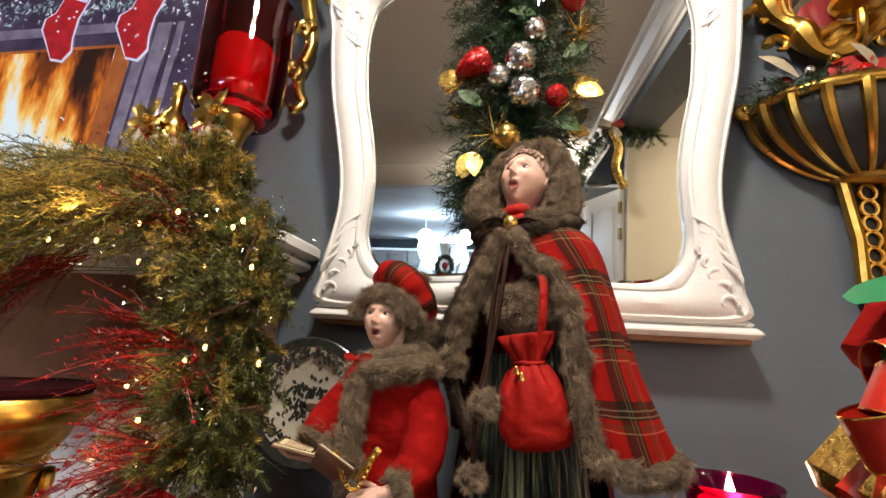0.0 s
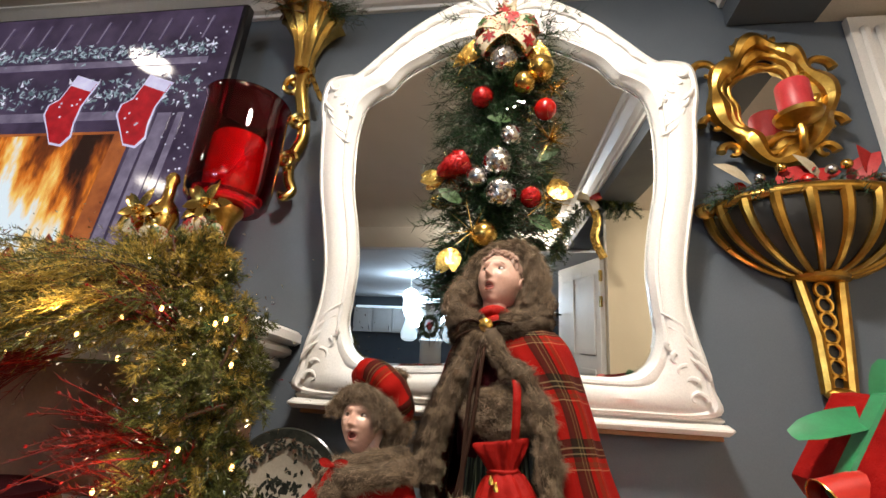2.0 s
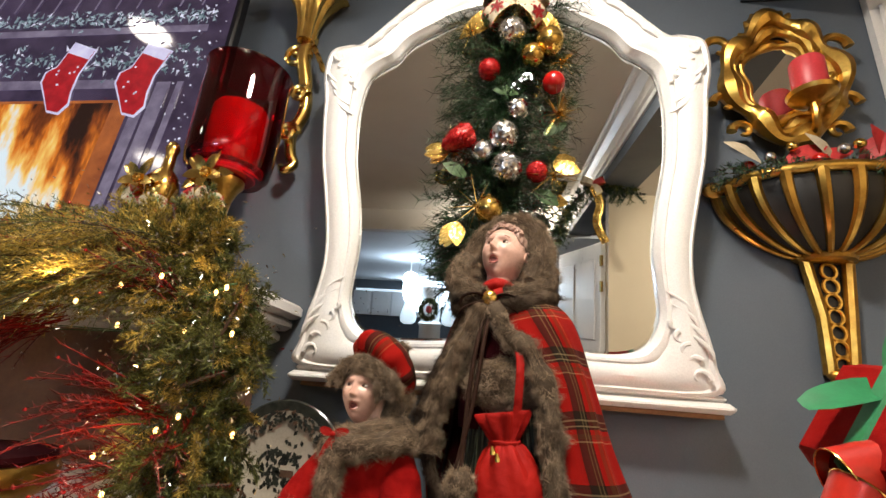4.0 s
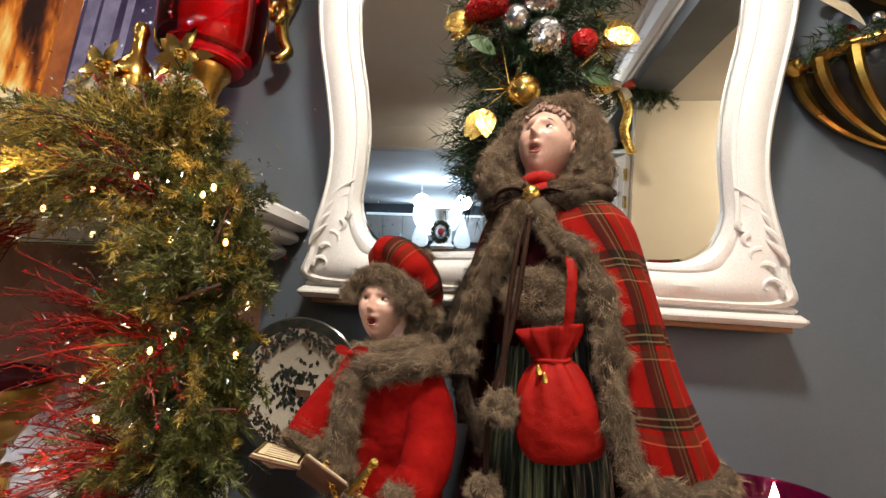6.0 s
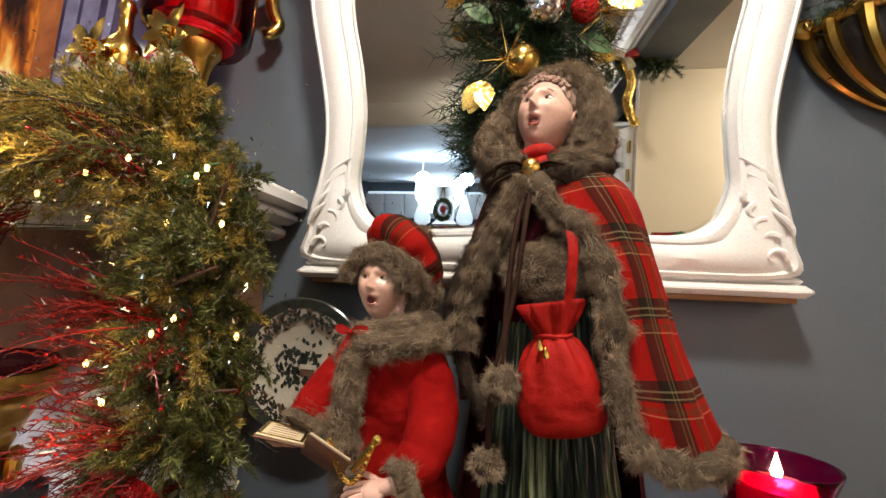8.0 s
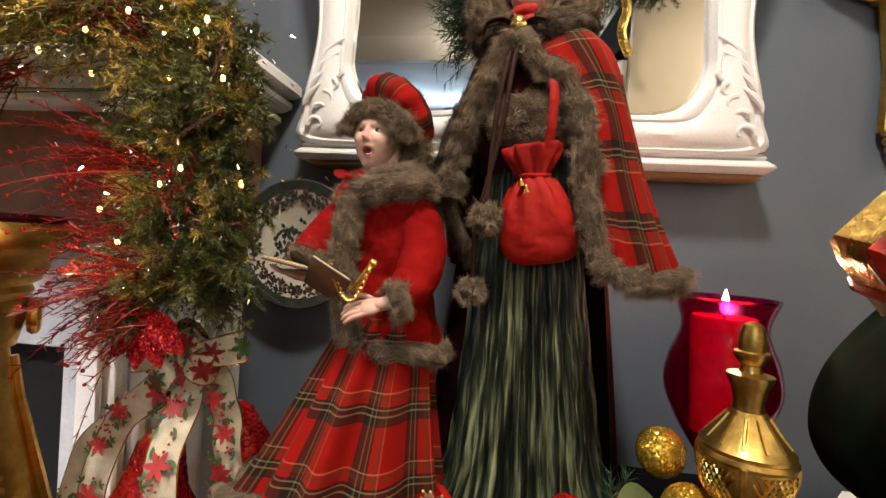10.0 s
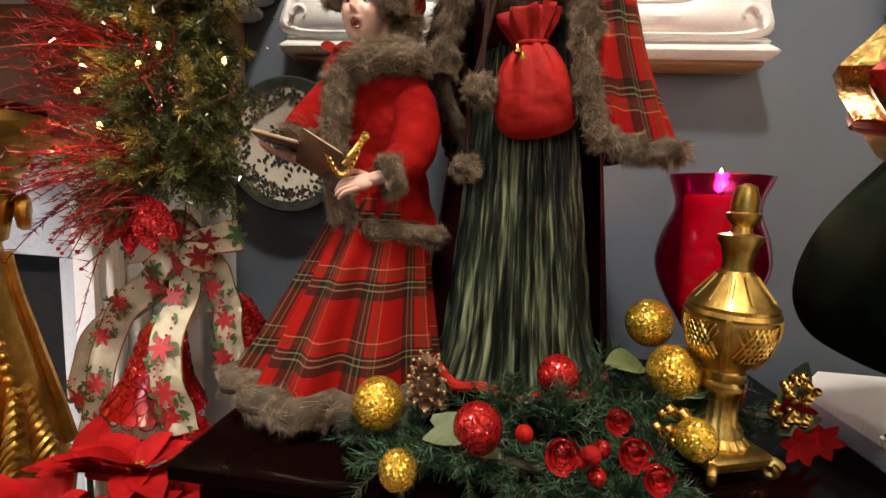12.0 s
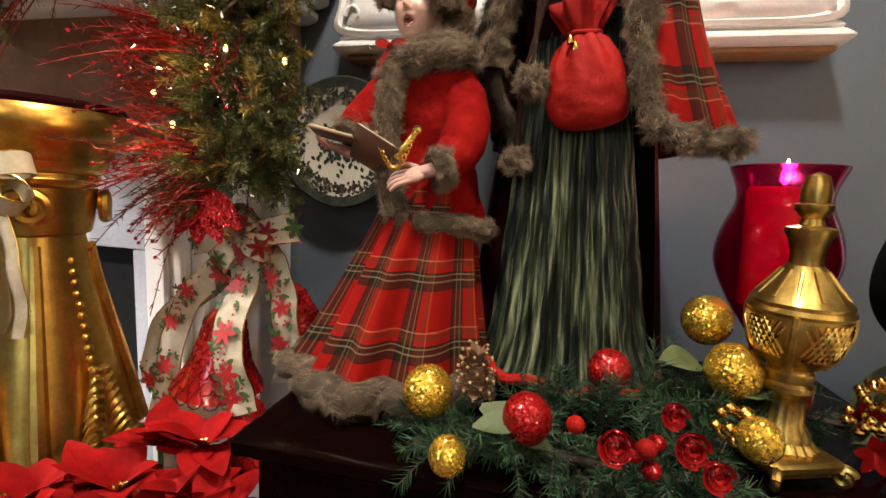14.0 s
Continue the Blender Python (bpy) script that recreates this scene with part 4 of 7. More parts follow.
        q.leaf((cx - 0.15 + 0.05 * k, 0.94, 1.88), (rng.normal(), -0.3, 0.5), (0, -1, 0.6), 0.09, 0.05, (RIBBON, PRINTRED, PRINTRED)[k % 3], 0.2)
        q.make("ribbon_leaf", g, label="cream and red ribbon piece")


sconce_right()


def sconce_left():
    t = thing("wall_bracket", (-0.62, WY, 1.85), "bright gold scrolled wall bracket with a flared fluted top", "wall sconce", "gilt sconces")
    q = Shape()
    q.lathe([(0.025, 2.30), (0.03, 2.36), (0.045, 2.42), (0.085, 2.49), (0.10, 2.50)], (-0.615, 0.98, 0), GOLDBRIGHT, 40, wave=lambda th, z: 1 + 0.09 * np.cos(10 * th))
    q.make("fluted_cup", t)
    q = Shape()
    q.tube(smooth_path([(-0.61, 1.0, 2.33), (-0.615, 0.99, 2.25), (-0.60, 1.0, 2.17), (-0.59, 1.01, 2.08), (-0.615, 1.01, 2.0), (-0.60, 1.0, 1.93), (-0.585, 1.0, 1.90), (-0.60, 0.99, 1.875), (-0.62, 1.0, 1.89)], 50), np.linspace(0.024, 0.011, 50), GOLDBRIGHT, 10)
    for cx, cz, r in ((-0.635, 2.25, 0.042), (-0.60, 2.12, 0.028), (-0.61, 1.99, 0.03)):
        th = np.linspace(0, 9, 40)
        q.tube(np.stack([cx + r * (1 - th / 11) * np.cos(th), np.full(40, 0.985), cz + r * (1 - th / 11) * np.sin(th)], 1), 0.009, GOLDBRIGHT, 8)
    for k in range(5):
        th = np.linspace(0, 1, 9)
        q.tube(np.stack([-0.60 + 0.015 * k - 0.02 * th, np.full(9, 0.985), 2.31 - 0.03 * k + 0.05 * th], 1), 0.009 * np.sin(np.pi * (0.1 + 0.85 * th)), GOLDBRIGHT, 7)
    q.make("scroll", t)
    g = thing("bracket_greenery", (-0.6, 0.98, 2.5), "pine sprigs and rusty red leaves on the gold bracket", "greenery")
    q = Shape()
    for k in range(60):
        a = rng.uniform(0, 6.28)
        q.branch((-0.61, 0.97, 2.50), (math.cos(a) + 0.4, -abs(math.sin(a)) * 0.5, rng.uniform(-0.05, 0.6)), rng.uniform(0.1, 0.2), 0.03, 44, NEEDLE, 0.3)
    q.make("sprig", g, kind="stuff")
    q = Shape()
    for k in range(16):
        a = rng.uniform(0, 6.28)
        q.leaf((-0.66, 0.93, 2.50), (math.cos(a), math.sin(a) - 0.4, rng.uniform(-0.6, 0.3)), (0, -1, 0.5), 0.07, 0.035, CONE, 0.3)
    q.make("leaf_spray", g, label="rust-red leaves")


sconce_left()


# ---- fireplace with mantel and screen ----
FRIEZE = surface("brown veined frieze", (0.28, 0.15, 0.09), (0.17, 0.085, 0.05), 0.35, scale=9, fine=90)
fp = thing("fireplace", (-1.25, 1.0, 0), "white fireplace with a marble surround, black firebox and mantel shelf", "fireplace")
s = Shape()
s.box((-1.32, 0.93, 1.495), (1.64, 0.228, 0.035), WHITE, 0.008)
s.make("mantel_shelf", fp)
s = Shape()
s.box((-1.32, 0.945, 1.462), (1.60, 0.198, 0.03), WHITE, 0.010)
s.make("mantel_cove", fp)
s = Shape()
s.box((-1.32, 0.962, 1.43), (1.55, 0.164, 0.035), WHITE, 0.012)
s.make("mantel_moulding", fp)
s = Shape()
s.box((-1.32, 0.985, 1.27), (1.46, 0.11, 0.29), FRIEZE, 0.004)
s.make("frieze", fp)
for xc in (-0.765, -1.875):
    s = Shape()
    s.box((xc, 0.975, 0.56), (0.30, 0.13, 1.12), WHITE, 0.004)
    leg = s.make("leg", fp)
    for dx in (-0.09, -0.03, 0.03, 0.09):
        s = Shape()
        s.box((xc + dx, 0.903, 0.60), (0.025, 0.016, 0.86), WHITE, 0.006)
        s.make("flute", leg)
for where, size in (((-1.32, 1.005, 1.0), (0.808, 0.06, 0.248)), ((-0.968, 1.005, 0.437), (0.098, 0.06, 0.874)), ((-1.672, 1.005, 0.437), (0.098, 0.06, 0.874))):
    boxed("marble_slab", where, size, MARBLE, fp, 0.002, label="pale veined marble slab")
s = Shape()
s.box((-1.32, 1.03, 0.44), (0.60, 0.02, 0.86), SOOT)
s.make("firebox", fp, label="black firebox opening", smooth=False)
boxed("hearth", (-1.32, 0.72, 0.015), (1.7, 0.60, 0.03), MARBLE, bevel=0.005, label="pale marble hearth slab on the floor", category="hearth", **ST)


def fire_picture():
    m, nt, b = nodes_of("burning fire picture")
    v = coords(nt, "Object", (1.0, 1.0, 1.0))
    sep = nt.nodes.new("ShaderNodeSeparateXYZ")
    link(nt, v, sep.inputs[0])
    st = coords(nt, "Object", (5.0, 1.0, 1.6))
    n = noise_node(nt, st, 2.6, 4, 0.6)
    x = maths(nt, "ABSOLUTE", maths(nt, "ADD", sep.outputs[0], 1.40))
    h = maths(nt, "SUBTRACT", sep.outputs[2], 1.62)
    f = maths(nt, "ADD", maths(nt, "MULTIPLY", n, 1.3), maths(nt, "SUBTRACT", 0.48, maths(nt, "ADD", maths(nt, "MULTIPLY", x, 1.25), maths(nt, "MULTIPLY", h, 1.0))))
    c = ramp(nt, f, [(0.42, (0.020, 0.006, 0.004)), (0.55, (0.22, 0.045, 0.008)), (0.68, (0.75, 0.20, 0.02)), (0.82, (1.0, 0.62, 0.15)), (0.97, (0.80, 0.92, 1.0))])
    link(nt, c, b.inputs["Emission Color"])
    b.inputs["Emission Strength"].default_value = 1.05
    b.inputs["Base Color"].default_value = (0.01, 0.01, 0.01, 1)
    b.inputs["Roughness"].default_value = 0.08
    return m


def picture(name, colour, strength=1.0, colour2=None, scale=30.0):
    m, nt, b = nodes_of(name)
    v = coords(nt)
    c = ramp(nt, noise_node(nt, v, scale), [(0.35, colour2 or tuple(k * 0.5 for k in colour)), (0.65, colour)])
    link(nt, c, b.inputs["Emission Color"])
    b.inputs["Emission Strength"].default_value = strength * 1.3
    b.inputs["Base Color"].default_value = (0.01, 0.01, 0.01, 1)
    b.inputs["Roughness"].default_value = 0.08
    return m


FIREPIC = fire_picture()
PURPLEWOOD = picture("picture dark wood", (0.055, 0.038, 0.075), 1.0, (0.022, 0.014, 0.035), 9)
GREYPOST = picture("picture grey post", (0.20, 0.17, 0.24), 1.0, (0.10, 0.08, 0.13), 14)
BRICKPIC = picture("picture firebrick", (0.42, 0.12, 0.03), 1.0, (0.16, 0.035, 0.012), 7)
SNOWGREEN = picture("picture frosted garland", (0.34, 0.42, 0.48), 1.0, (0.03, 0.06, 0.07), 60)
STOCKRED = picture("picture red stocking", (0.42, 0.012, 0.02), 1.0, (0.26, 0.006, 0.012), 25)
STOCKWHITE = picture("picture white trim", (0.62, 0.60, 0.78), 1.0, (0.5, 0.46, 0.66), 25)
LOGPIC = picture("picture embers", (0.30, 0.03, 0.012), 1.0, (0.04, 0.008, 0.006), 22)
SNOWPIC = picture("picture snow", (0.75, 0.75, 0.9), 1.0)


def fire_screen():
    """A flat screen on the mantel that shows a decorated hearth."""
    t = thing("television", (-1.4, 0.95, 1.513), "flat television showing a fireplace with stockings, on the mantel", "television")
    Y = 0.925
    s = Shape()
    s.box((-1.50, Y + 0.022, 2.055), (1.37, 0.036, 0.97), BLACKPLASTIC, 0.006)
    s.make("case", t)
    for dx in (-0.4, 0.4):
        s = Shape()
        s.box((-1.50 + dx, Y + 0.02, 1.546), (0.05, 0.16, 0.046), BLACKPLASTIC, 0.006)
        s.make("foot", t)

    def flat(name, outline, layer, mat, label=""):
        q = Shape()
        q.plate(outline, Y - 0.0006 * layer, 0.0005, mat)
        return q.make(name, t if layer == 0 else screen, label=label, smooth=False)

    L, R, B, T = -2.17, -0.83, 1.585, 2.525
    screen = flat("screen", [(L, B), (R, B), (R, T), (L, T)], 0, PURPLEWOOD, "lit screen with a dark wooden mantelpiece")
    flat("picture_fire", [(-1.95, B), (-1.10, B), (-1.075, 2.06), (-1.95, 2.06)], 1, BRICKPIC, "orange fire bricks")
    flat("picture_blaze", [(-1.95, B), (-1.16, B), (-1.13, 2.05), (-1.95, 2.05)], 2, FIREPIC, "yellow flames")
    for k, (a, w) in enumerate(((-1.075, 0.035), (-1.03, 0.045), (-0.965, 0.02))):
        flat("picture_post", [(a - 0.02, B), (a - 0.02 + w, B), (a + 0.02 + w, 2.12), (a + 0.02, 2.12)], 3, GREYPOST, "grey wooden post")
    flat("picture_shelf", [(L, 2.10), (-1.02, 2.10), (-1.02, 2.13), (L, 2.135)], 3, GREYPOST, "grey wooden ledge")
    flat("picture_shelf", [(L, 2.30), (-0.90, 2.30), (-0.90, 2.325), (L, 2.325)], 3, GREYPOST, "grey wooden ledge")
    r = np.random.default_rng(4)
    for zc, hw in ((2.20, 0.055), (2.36, 0.03)):
        q = Shape()
        for k in range(420):
            c = np.array([r.uniform(L + 0.02, -0.88), Y - 0.003, zc + r.normal() * hw * 0.5])
            a = r.uniform(0, 6.28)
            d = np.array([math.cos(a), 0, math.sin(a)]) * r.uniform(0.01, 0.028)
            n = np.array([-d[2], 0, d[0]]) * 0.22
            q.add([c - n, c + n, c + d], [(0, 1, 2)], SNOWGREEN if k % 5 else SNOWPIC)
        q.make("picture_garland", screen, label="frosted garland on the screen", smooth=False)
    stock = [(0, 0.0), (0.085, -0.012), (0.075, -0.10), (0.085, -0.16), (0.10, -0.20), (0.085, -0.235), (0.045, -0.235), (0.015, -0.20), (-0.03, -0.15), (-0.035, -0.115), (-0.01, -0.09)]
    for sx, sz, rot, mat in ((-1.335, 2.265, 12, STOCKWHITE), (-1.075, 2.255, 14, STOCKWHITE)):
        c, sn = math.cos(radians(rot)), math.sin(radians(rot))
        turn = lambda pts, g=1.0: [(sx + (x * c + z * sn) * g, sz + (-x * sn + z * c) * g) for x, z in pts]
        flat("picture_stocking_edge", turn([((x - 0.035) * 1.12 + 0.035, (z + 0.12) * 1.06 - 0.12) for x, z in stock]), 5, STOCKWHITE, "white stocking outline")
        flat("picture_stocking", turn(stock), 7, STOCKRED, "red Christmas stocking on the screen")
        flat("picture_cuff", turn([(0, 0), (0.085, -0.012), (0.081, -0.045), (-0.002, -0.035)]), 9, STOCKWHITE, "white stocking cuff")
        for k in range(6):
            x, z = r.uniform(0.0, 0.07), r.uniform(-0.2, -0.07)
            flat("picture_flake", turn([(x + 0.004 * math.cos(a), z + 0.004 * math.sin(a)) for a in np.linspace(0, 5.2, 6)]), 9, SNOWPIC)
    for k in range(16):
        x = L + 0.1 + 0.075 * k
        flat("picture_icicle", [(x, 2.40), (x + 0.006, 2.40), (x + 0.026, 2.49), (x + 0.02, 2.49)], 4, GREYPOST, "pale streak")
    for k in range(7):
        x = -1.75 + 0.11 * k
        flat("picture_log", [(x - 0.08, B), (x + 0.08, B), (x + 0.05, B + 0.05 + 0.03 * (k % 2)), (x - 0.02, B + 0.09 + 0.03 * (k % 3))], 4, LOGPIC, "glowing logs")
    q = Shape()
    for k in range(70):
        x, z = r.uniform(-0.97, R - 0.01), r.uniform(1.75, 2.5)
        d = r.uniform(0.002, 0.005)
        q.add([(x - d, Y - 0.004, z), (x, Y - 0.004, z - d), (x + d, Y - 0.004, z), (x, Y - 0.004, z + d)], [(0, 1, 2, 3)], SNOWPIC)
    q.make("picture_snow", screen, label="falling snow specks on the screen", smooth=False, kind="stuff")


fire_screen()


# ---- candle jar on a gold candlestick ----
def jar_on_stick():
    x, y = -0.690, 0.885
    st = thing("candlestick", (x, y, 1.513), "turned gold candlestick on the mantel", "candlestick")
    q = Shape()
    q.lathe([(0.055, 1.513), (0.055, 1.54), (0.035, 1.555), (0.024, 1.59), (0.028, 1.64), (0.022, 1.70), (0.026, 1.735), (0.034, 1.760), (0.046, 1.778), (0.046, 1.79)], (x, y, 0), GOLD, 28)
    q.make("stem", st)
    j = thing("candle_jar", (x, y, 1.79), "deep red glass hurricane jar holding a red candle", "candle holder")
    q = Shape()
    pr = [(0.002, 1.792), (0.085, 1.794), (0.098, 1.81), (0.104, 1.85), (0.106, 2.00), (0.104, 2.08), (0.110, 2.10), (0.106, 2.10), (0.100, 2.08), (0.102, 2.0), (0.100, 1.85), (0.093, 1.815), (0.002, 1.80)]
    q.lathe(pr, (x, y, 0), REDJAR, 48)
    q.make("glass", j).visible_shadow = False
    q = Shape()
    q.lathe([(0.066, 1.803), (0.068, 1.81), (0.068, 1.98), (0.062, 1.99), (0.004, 1.985)], (x, y, 0), WAX, 28)
    q.make("candle", j, label="red wax candle")
    # gold flowers, ribbon and a gold finial in front of the screen
    for (cx, cy, cz), r in (((-0.671, 0.795, 1.762), 0.062), ((-0.835, 0.795, 1.745), 0.058)):
        f = thing("gold_poinsettia", (cx, cy, cz), "gold metallic poinsettia flower above the mantel greenery", "ornament", "gold poinsettias")
        for k in range(10):
            q = Shape()
            a = k * 0.628 + (0.3 if k % 2 else 0)
            q.leaf((cx, cy - 0.004 * (k % 2), cz), (math.cos(a), -0.35 if k % 2 else -0.15, math.sin(a)), (0, -1, 0), r * (0.8 if k % 2 else 1.05), r * 0.42, GOLDBRIGHT, 0.15)
            q.make("petal", f)
        q = Shape()
        for k in range(7):
            q.ball((cx + 0.008 * math.cos(k), cy - 0.012, cz + 0.008 * math.sin(k)), 0.004, GOLDBRIGHT, 8, 6)
        q.make("stamen", f)
        q = Shape()
        q.tube([(cx, cy, cz), (cx, cy + 0.02, 1.62), (cx, cy + 0.02, 1.525)], 0.0025, STEM, 5)
        q.make("stalk", f)
    f = thing("gold_finial", (-0.81, 0.835, 1.513), "gold turned finial standing on the mantel", "ornament")
    q = Shape()
    q.lathe([(0.04, 1.513), (0.04, 1.54), (0.018, 1.57), (0.016, 1.68), (0.03, 1.71), (0.038, 1.74), (0.030, 1.77), (0.014, 1.79), (0.012, 1.83), (0.017, 1.845), (0.012, 1.86), (0.003, 1.866)], (-0.81, 0.835, 0), GOLDBRIGHT, 24)
    q.make("turning", f)
    b = thing("mantel_bow", (-0.72, 0.82, 1.65), "cream ribbon bow printed with red poinsettias, in the mantel greenery", "bow", "printed bows")
    for k, d in enumerate(((1, 0, 0.5), (-1, 0, 0.4), (0.5, 0, 1), (-0.6, 0, 0.9), (1, 0, -0.4), (-1, 0, -0.3))):
        ribbon_loop(b, (-0.655, 0.785, 1.670), d, 0.050, 0.034, RIBBON, 4, k)
    for k, d in enumerate(((1, 0, 0.2), (-0.6, 0, 0.6))):
        ribbon_loop(b, (-0.80, 0.785, 1.67), d, 0.055, 0.035, RIBBON, 4, k)


jar_on_stick()


# ---- mantel swag with fairy lights ----
def mantel_swag():
    t = thing("mantel_swag", (-0.6, 0.76, 1.5), "lit cedar swag with red glitter twigs, draped over the mantel end", "garland")
    run = smooth_path([(-1.75, 0.79, 1.50), (-1.4, 0.78, 1.50), (-1.1, 0.78, 1.51), (-0.8, 0.775, 1.53), (-0.62, 0.77, 1.52)], 60)
    fall = smooth_path([(-0.62, 0.77, 1.52), (-0.54, 0.76, 1.45), (-0.515, 0.755, 1.32), (-0.515, 0.755, 1.18), (-0.515, 0.75, 1.075)], 60)
    q = Shape()
    q.tube(run, 0.008, STEM, 6)
    q.tube(fall, 0.010, STEM, 6)
    q.make("spine", t)
    q = Shape()
    # long fronds tinted bulb-lit gold that arch out left and hang at their tips
    for k in range(170):
        c = np.array([rng.choice([-0.60, -0.68, -0.80, -0.98, -1.20, -1.45]), 0.74, 1.52]) + rng.normal(size=3) * [0.03, 0.02, 0.025]
        up = rng.uniform(-0.05, 0.75)
        d = np.array([-1.0 + rng.normal() * 0.12, -0.42 + rng.normal() * 0.22, up])
        q.cedar(c, d, rng.uniform(0.24, 0.42), CEDARLIT if k % 5 < 4 else CEDAR, rng.uniform(0.35, 0.75), 24, 1.0, 0.50)
    for k in range(64):
        c = np.array([-0.64, 0.74, 1.53]) + rng.normal(size=3) * [0.07, 0.02, 0.02]
        q.cedar(c, (rng.normal() * 0.6, -0.3, 1.0), rng.uniform(0.09, 0.17), CEDARLIT if k % 3 else CEDAR, 0.2, 16, 1.0, 0.6)
    q.make("cedar_spray", t, label="cedar fronds coloured golden as if lit by the bulbs", kind="stuff")
    q = Shape()
    for k in range(7):
        c = np.array([-0.985 + 0.012 * k, 0.66, 1.42])
        q.cedar(c, (rng.normal() * 0.15, -0.1, -1), rng.uniform(0.10, 0.15), CEDAR, 0.2, 18, 1.0, 0.4)
    q.make("hanging_tip", t, label="olive cedar tip hanging down", kind="stuff")
    q = Shape()
    for k in range(270):
        i = rng.integers(0, 60)
        c = fall[i] + rng.normal(size=3) * [0.022, 0.012, 0.02]
        a = rng.uniform(0, 6.28)
        d = np.array([math.cos(a) + (0.25 if math.cos(a) > 0 else 0), -0.50 - 0.3 * abs(math.sin(a)), 0.30 + rng.normal() * 0.5])
        q.cedar(c, d, rng.uniform(0.08, 0.15), CEDAR if k % 4 else CEDARLIT, rng.uniform(0.1, 0.5), 16, 1.0, 0.65)
    q.make("cedar_column", t, label="dense green cedar fronds hanging down", kind="stuff")
    q = Shape()
    for k in range(70):
        c = fall[rng.integers(5, 58)]
        d = np.array([rng.normal(), -0.6 + rng.normal() * 0.3, rng.normal() * 0.6])
        q.branch(c, d, rng.uniform(0.08, 0.13), 0.022, 60, NEEDLE, 0.2)
    q.make("pine_sprig", t, label="dark pine sprigs", kind="stuff")
    q = Shape()
    for path, n, wide in ((run, 1100, 0.12), (fall, 1500, 0.085)):
        c = path[rng.integers(0, 60, n)] + rng.normal(size=(n, 3)) * [wide, 0.02, wide * 0.6] + [0, -0.10, 0.01]
        q.blades(c, rng.normal(size=(n, 3)), rng.uniform(0.005, 0.010, n), 0.0030, FROST)
    q.make("frost_glitter", t, label="silvery glitter flecks", kind="stuff")
    # fans of thin red glittered strands
    tips = []
    q = Shape()
    for (cx, cy, cz), way, n, reach, open_ in (((-0.545, 0.70, 1.09), (-1, -0.35, 0.02), 120, 0.20, 0.34), ((-0.555, 0.70, 1.17), (-1, -0.35, 0.30), 60, 0.18, 0.24), ((-0.575, 0.70, 1.27), (-1, -0.35, 0.32), 80, 0.20, 0.22), ((-0.80, 0.67, 1.40), (-1, -0.3, -0.30), 70, 0.24, 0.22),
                                               ((-1.05, 0.67, 1.40), (-1, -0.3, -0.35), 60, 0.24, 0.25), ((-0.60, 0.68, 1.47), (-0.75, -0.25, 0.75), 36, 0.22, 0.16), ((-0.72, 0.68, 1.50), (-0.95, -0.3, 0.40), 30, 0.24, 0.16), ((-0.52, 0.68, 1.22), (0.5, -0.6, 0.3), 26, 0.09, 0.45), ((-0.55, 0.68, 1.04), (-0.8, -0.4, -0.30), 40, 0.15, 0.26)):
        for k in range(int(n * 0.6)):
            d = unit(np.array(way) + rng.normal(size=3) * open_)
            ln = reach * rng.uniform(0.45, 0.95)
            s7 = np.linspace(0, 1, 6)
            p = np.array([cx, cy, cz]) + rng.normal(size=3) * 0.012 + d * (s7 * ln)[:, None] + np.array([0, 0, -1]) * (rng.uniform(0.0, 0.6) * ln * s7 ** 2)[:, None]
            q.tube(p, np.linspace(0.0013, 0.0006, 6), REDTWIG, 4, False)
            m = 24
            u = rng.uniform(0.25, 1, m)
            at = np.array([[np.interp(v, s7, p[:, e]) for e in range(3)] for v in u])
            q.blades(at, d + rng.normal(size=(m, 3)) * 0.5, rng.uniform(0.008, 0.020, m), 0.0022, REDTWIG)
            if k % 3 == 0:
                tips.append(p[-1])
    for c, d in (((-0.50, 0.71, 1.36), (0.45, -0.2, 1)), ((-0.55, 0.70, 1.30), (0.9, -0.4, 0.3)), ((-0.60, 0.72, 1.50), (-0.2, -0.3, 1)), ((-0.66, 0.72, 1.48), (-0.8, -0.2, 1)), ((-0.5, 0.70, 1.15), (0.8, -0.4, 0.25))):
        q.branch(c, d, 0.15, 0.008, 90, REDTWIG, 0.05, 0.004, 0.0030, 1.2)
    q.make("red_twig", t, label="red glittered twigs", kind="stuff")
    q = Shape()
    for c in tips:
        q.ball(c, 0.0030, GLITRED, 6, 4)
    q.make("twig_bead", t, label="red glitter beads", kind="stuff")
    for k in range(5):
        q = Shape()
        a = 3.6 + 0.5 * k
        q.leaf((-0.55, 0.68, 1.04), (math.cos(a), -0.2, math.sin(a)), (0, -1, 0.2), 0.09, 0.045, GLITRED, 0.1, 6)
        q.make("glitter_leaf", t, label="red glitter leaf")
    lights = [(-0.995, 1.345), (-1.03, 1.31), (-0.93, 1.40), (-0.86, 1.435), (-0.78, 1.44), (-0.70, 1.475), (-0.60, 1.49), (-0.505, 1.47), (-0.47, 1.475), (-0.46, 1.40), (-0.56, 1.235), (-0.60, 1.14), (-0.52, 1.26),
              (-0.60, 1.07), (-0.545, 0.985), (-0.42, 1.24), (-1.12, 1.37), (-1.2, 1.43), (-1.3, 1.38), (-0.67, 1.40), (-0.55, 1.40), (-0.64, 1.19)]
    for x, z in lights:
        bl = Shape()
        c = np.array([x, 0.675 + rng.uniform(-0.015, 0.03), z])
        bl.ball(c, (0.0035, 0.0035, 0.0055), BULB, 10, 8)
        bl.tube([c + [0, 0.004, 0.006], c + [0.004, 0.02, 0.012]], 0.0022, PRINTGREEN, 6)
        bl.make("fairy_light", t, label="warm glowing fairy light")
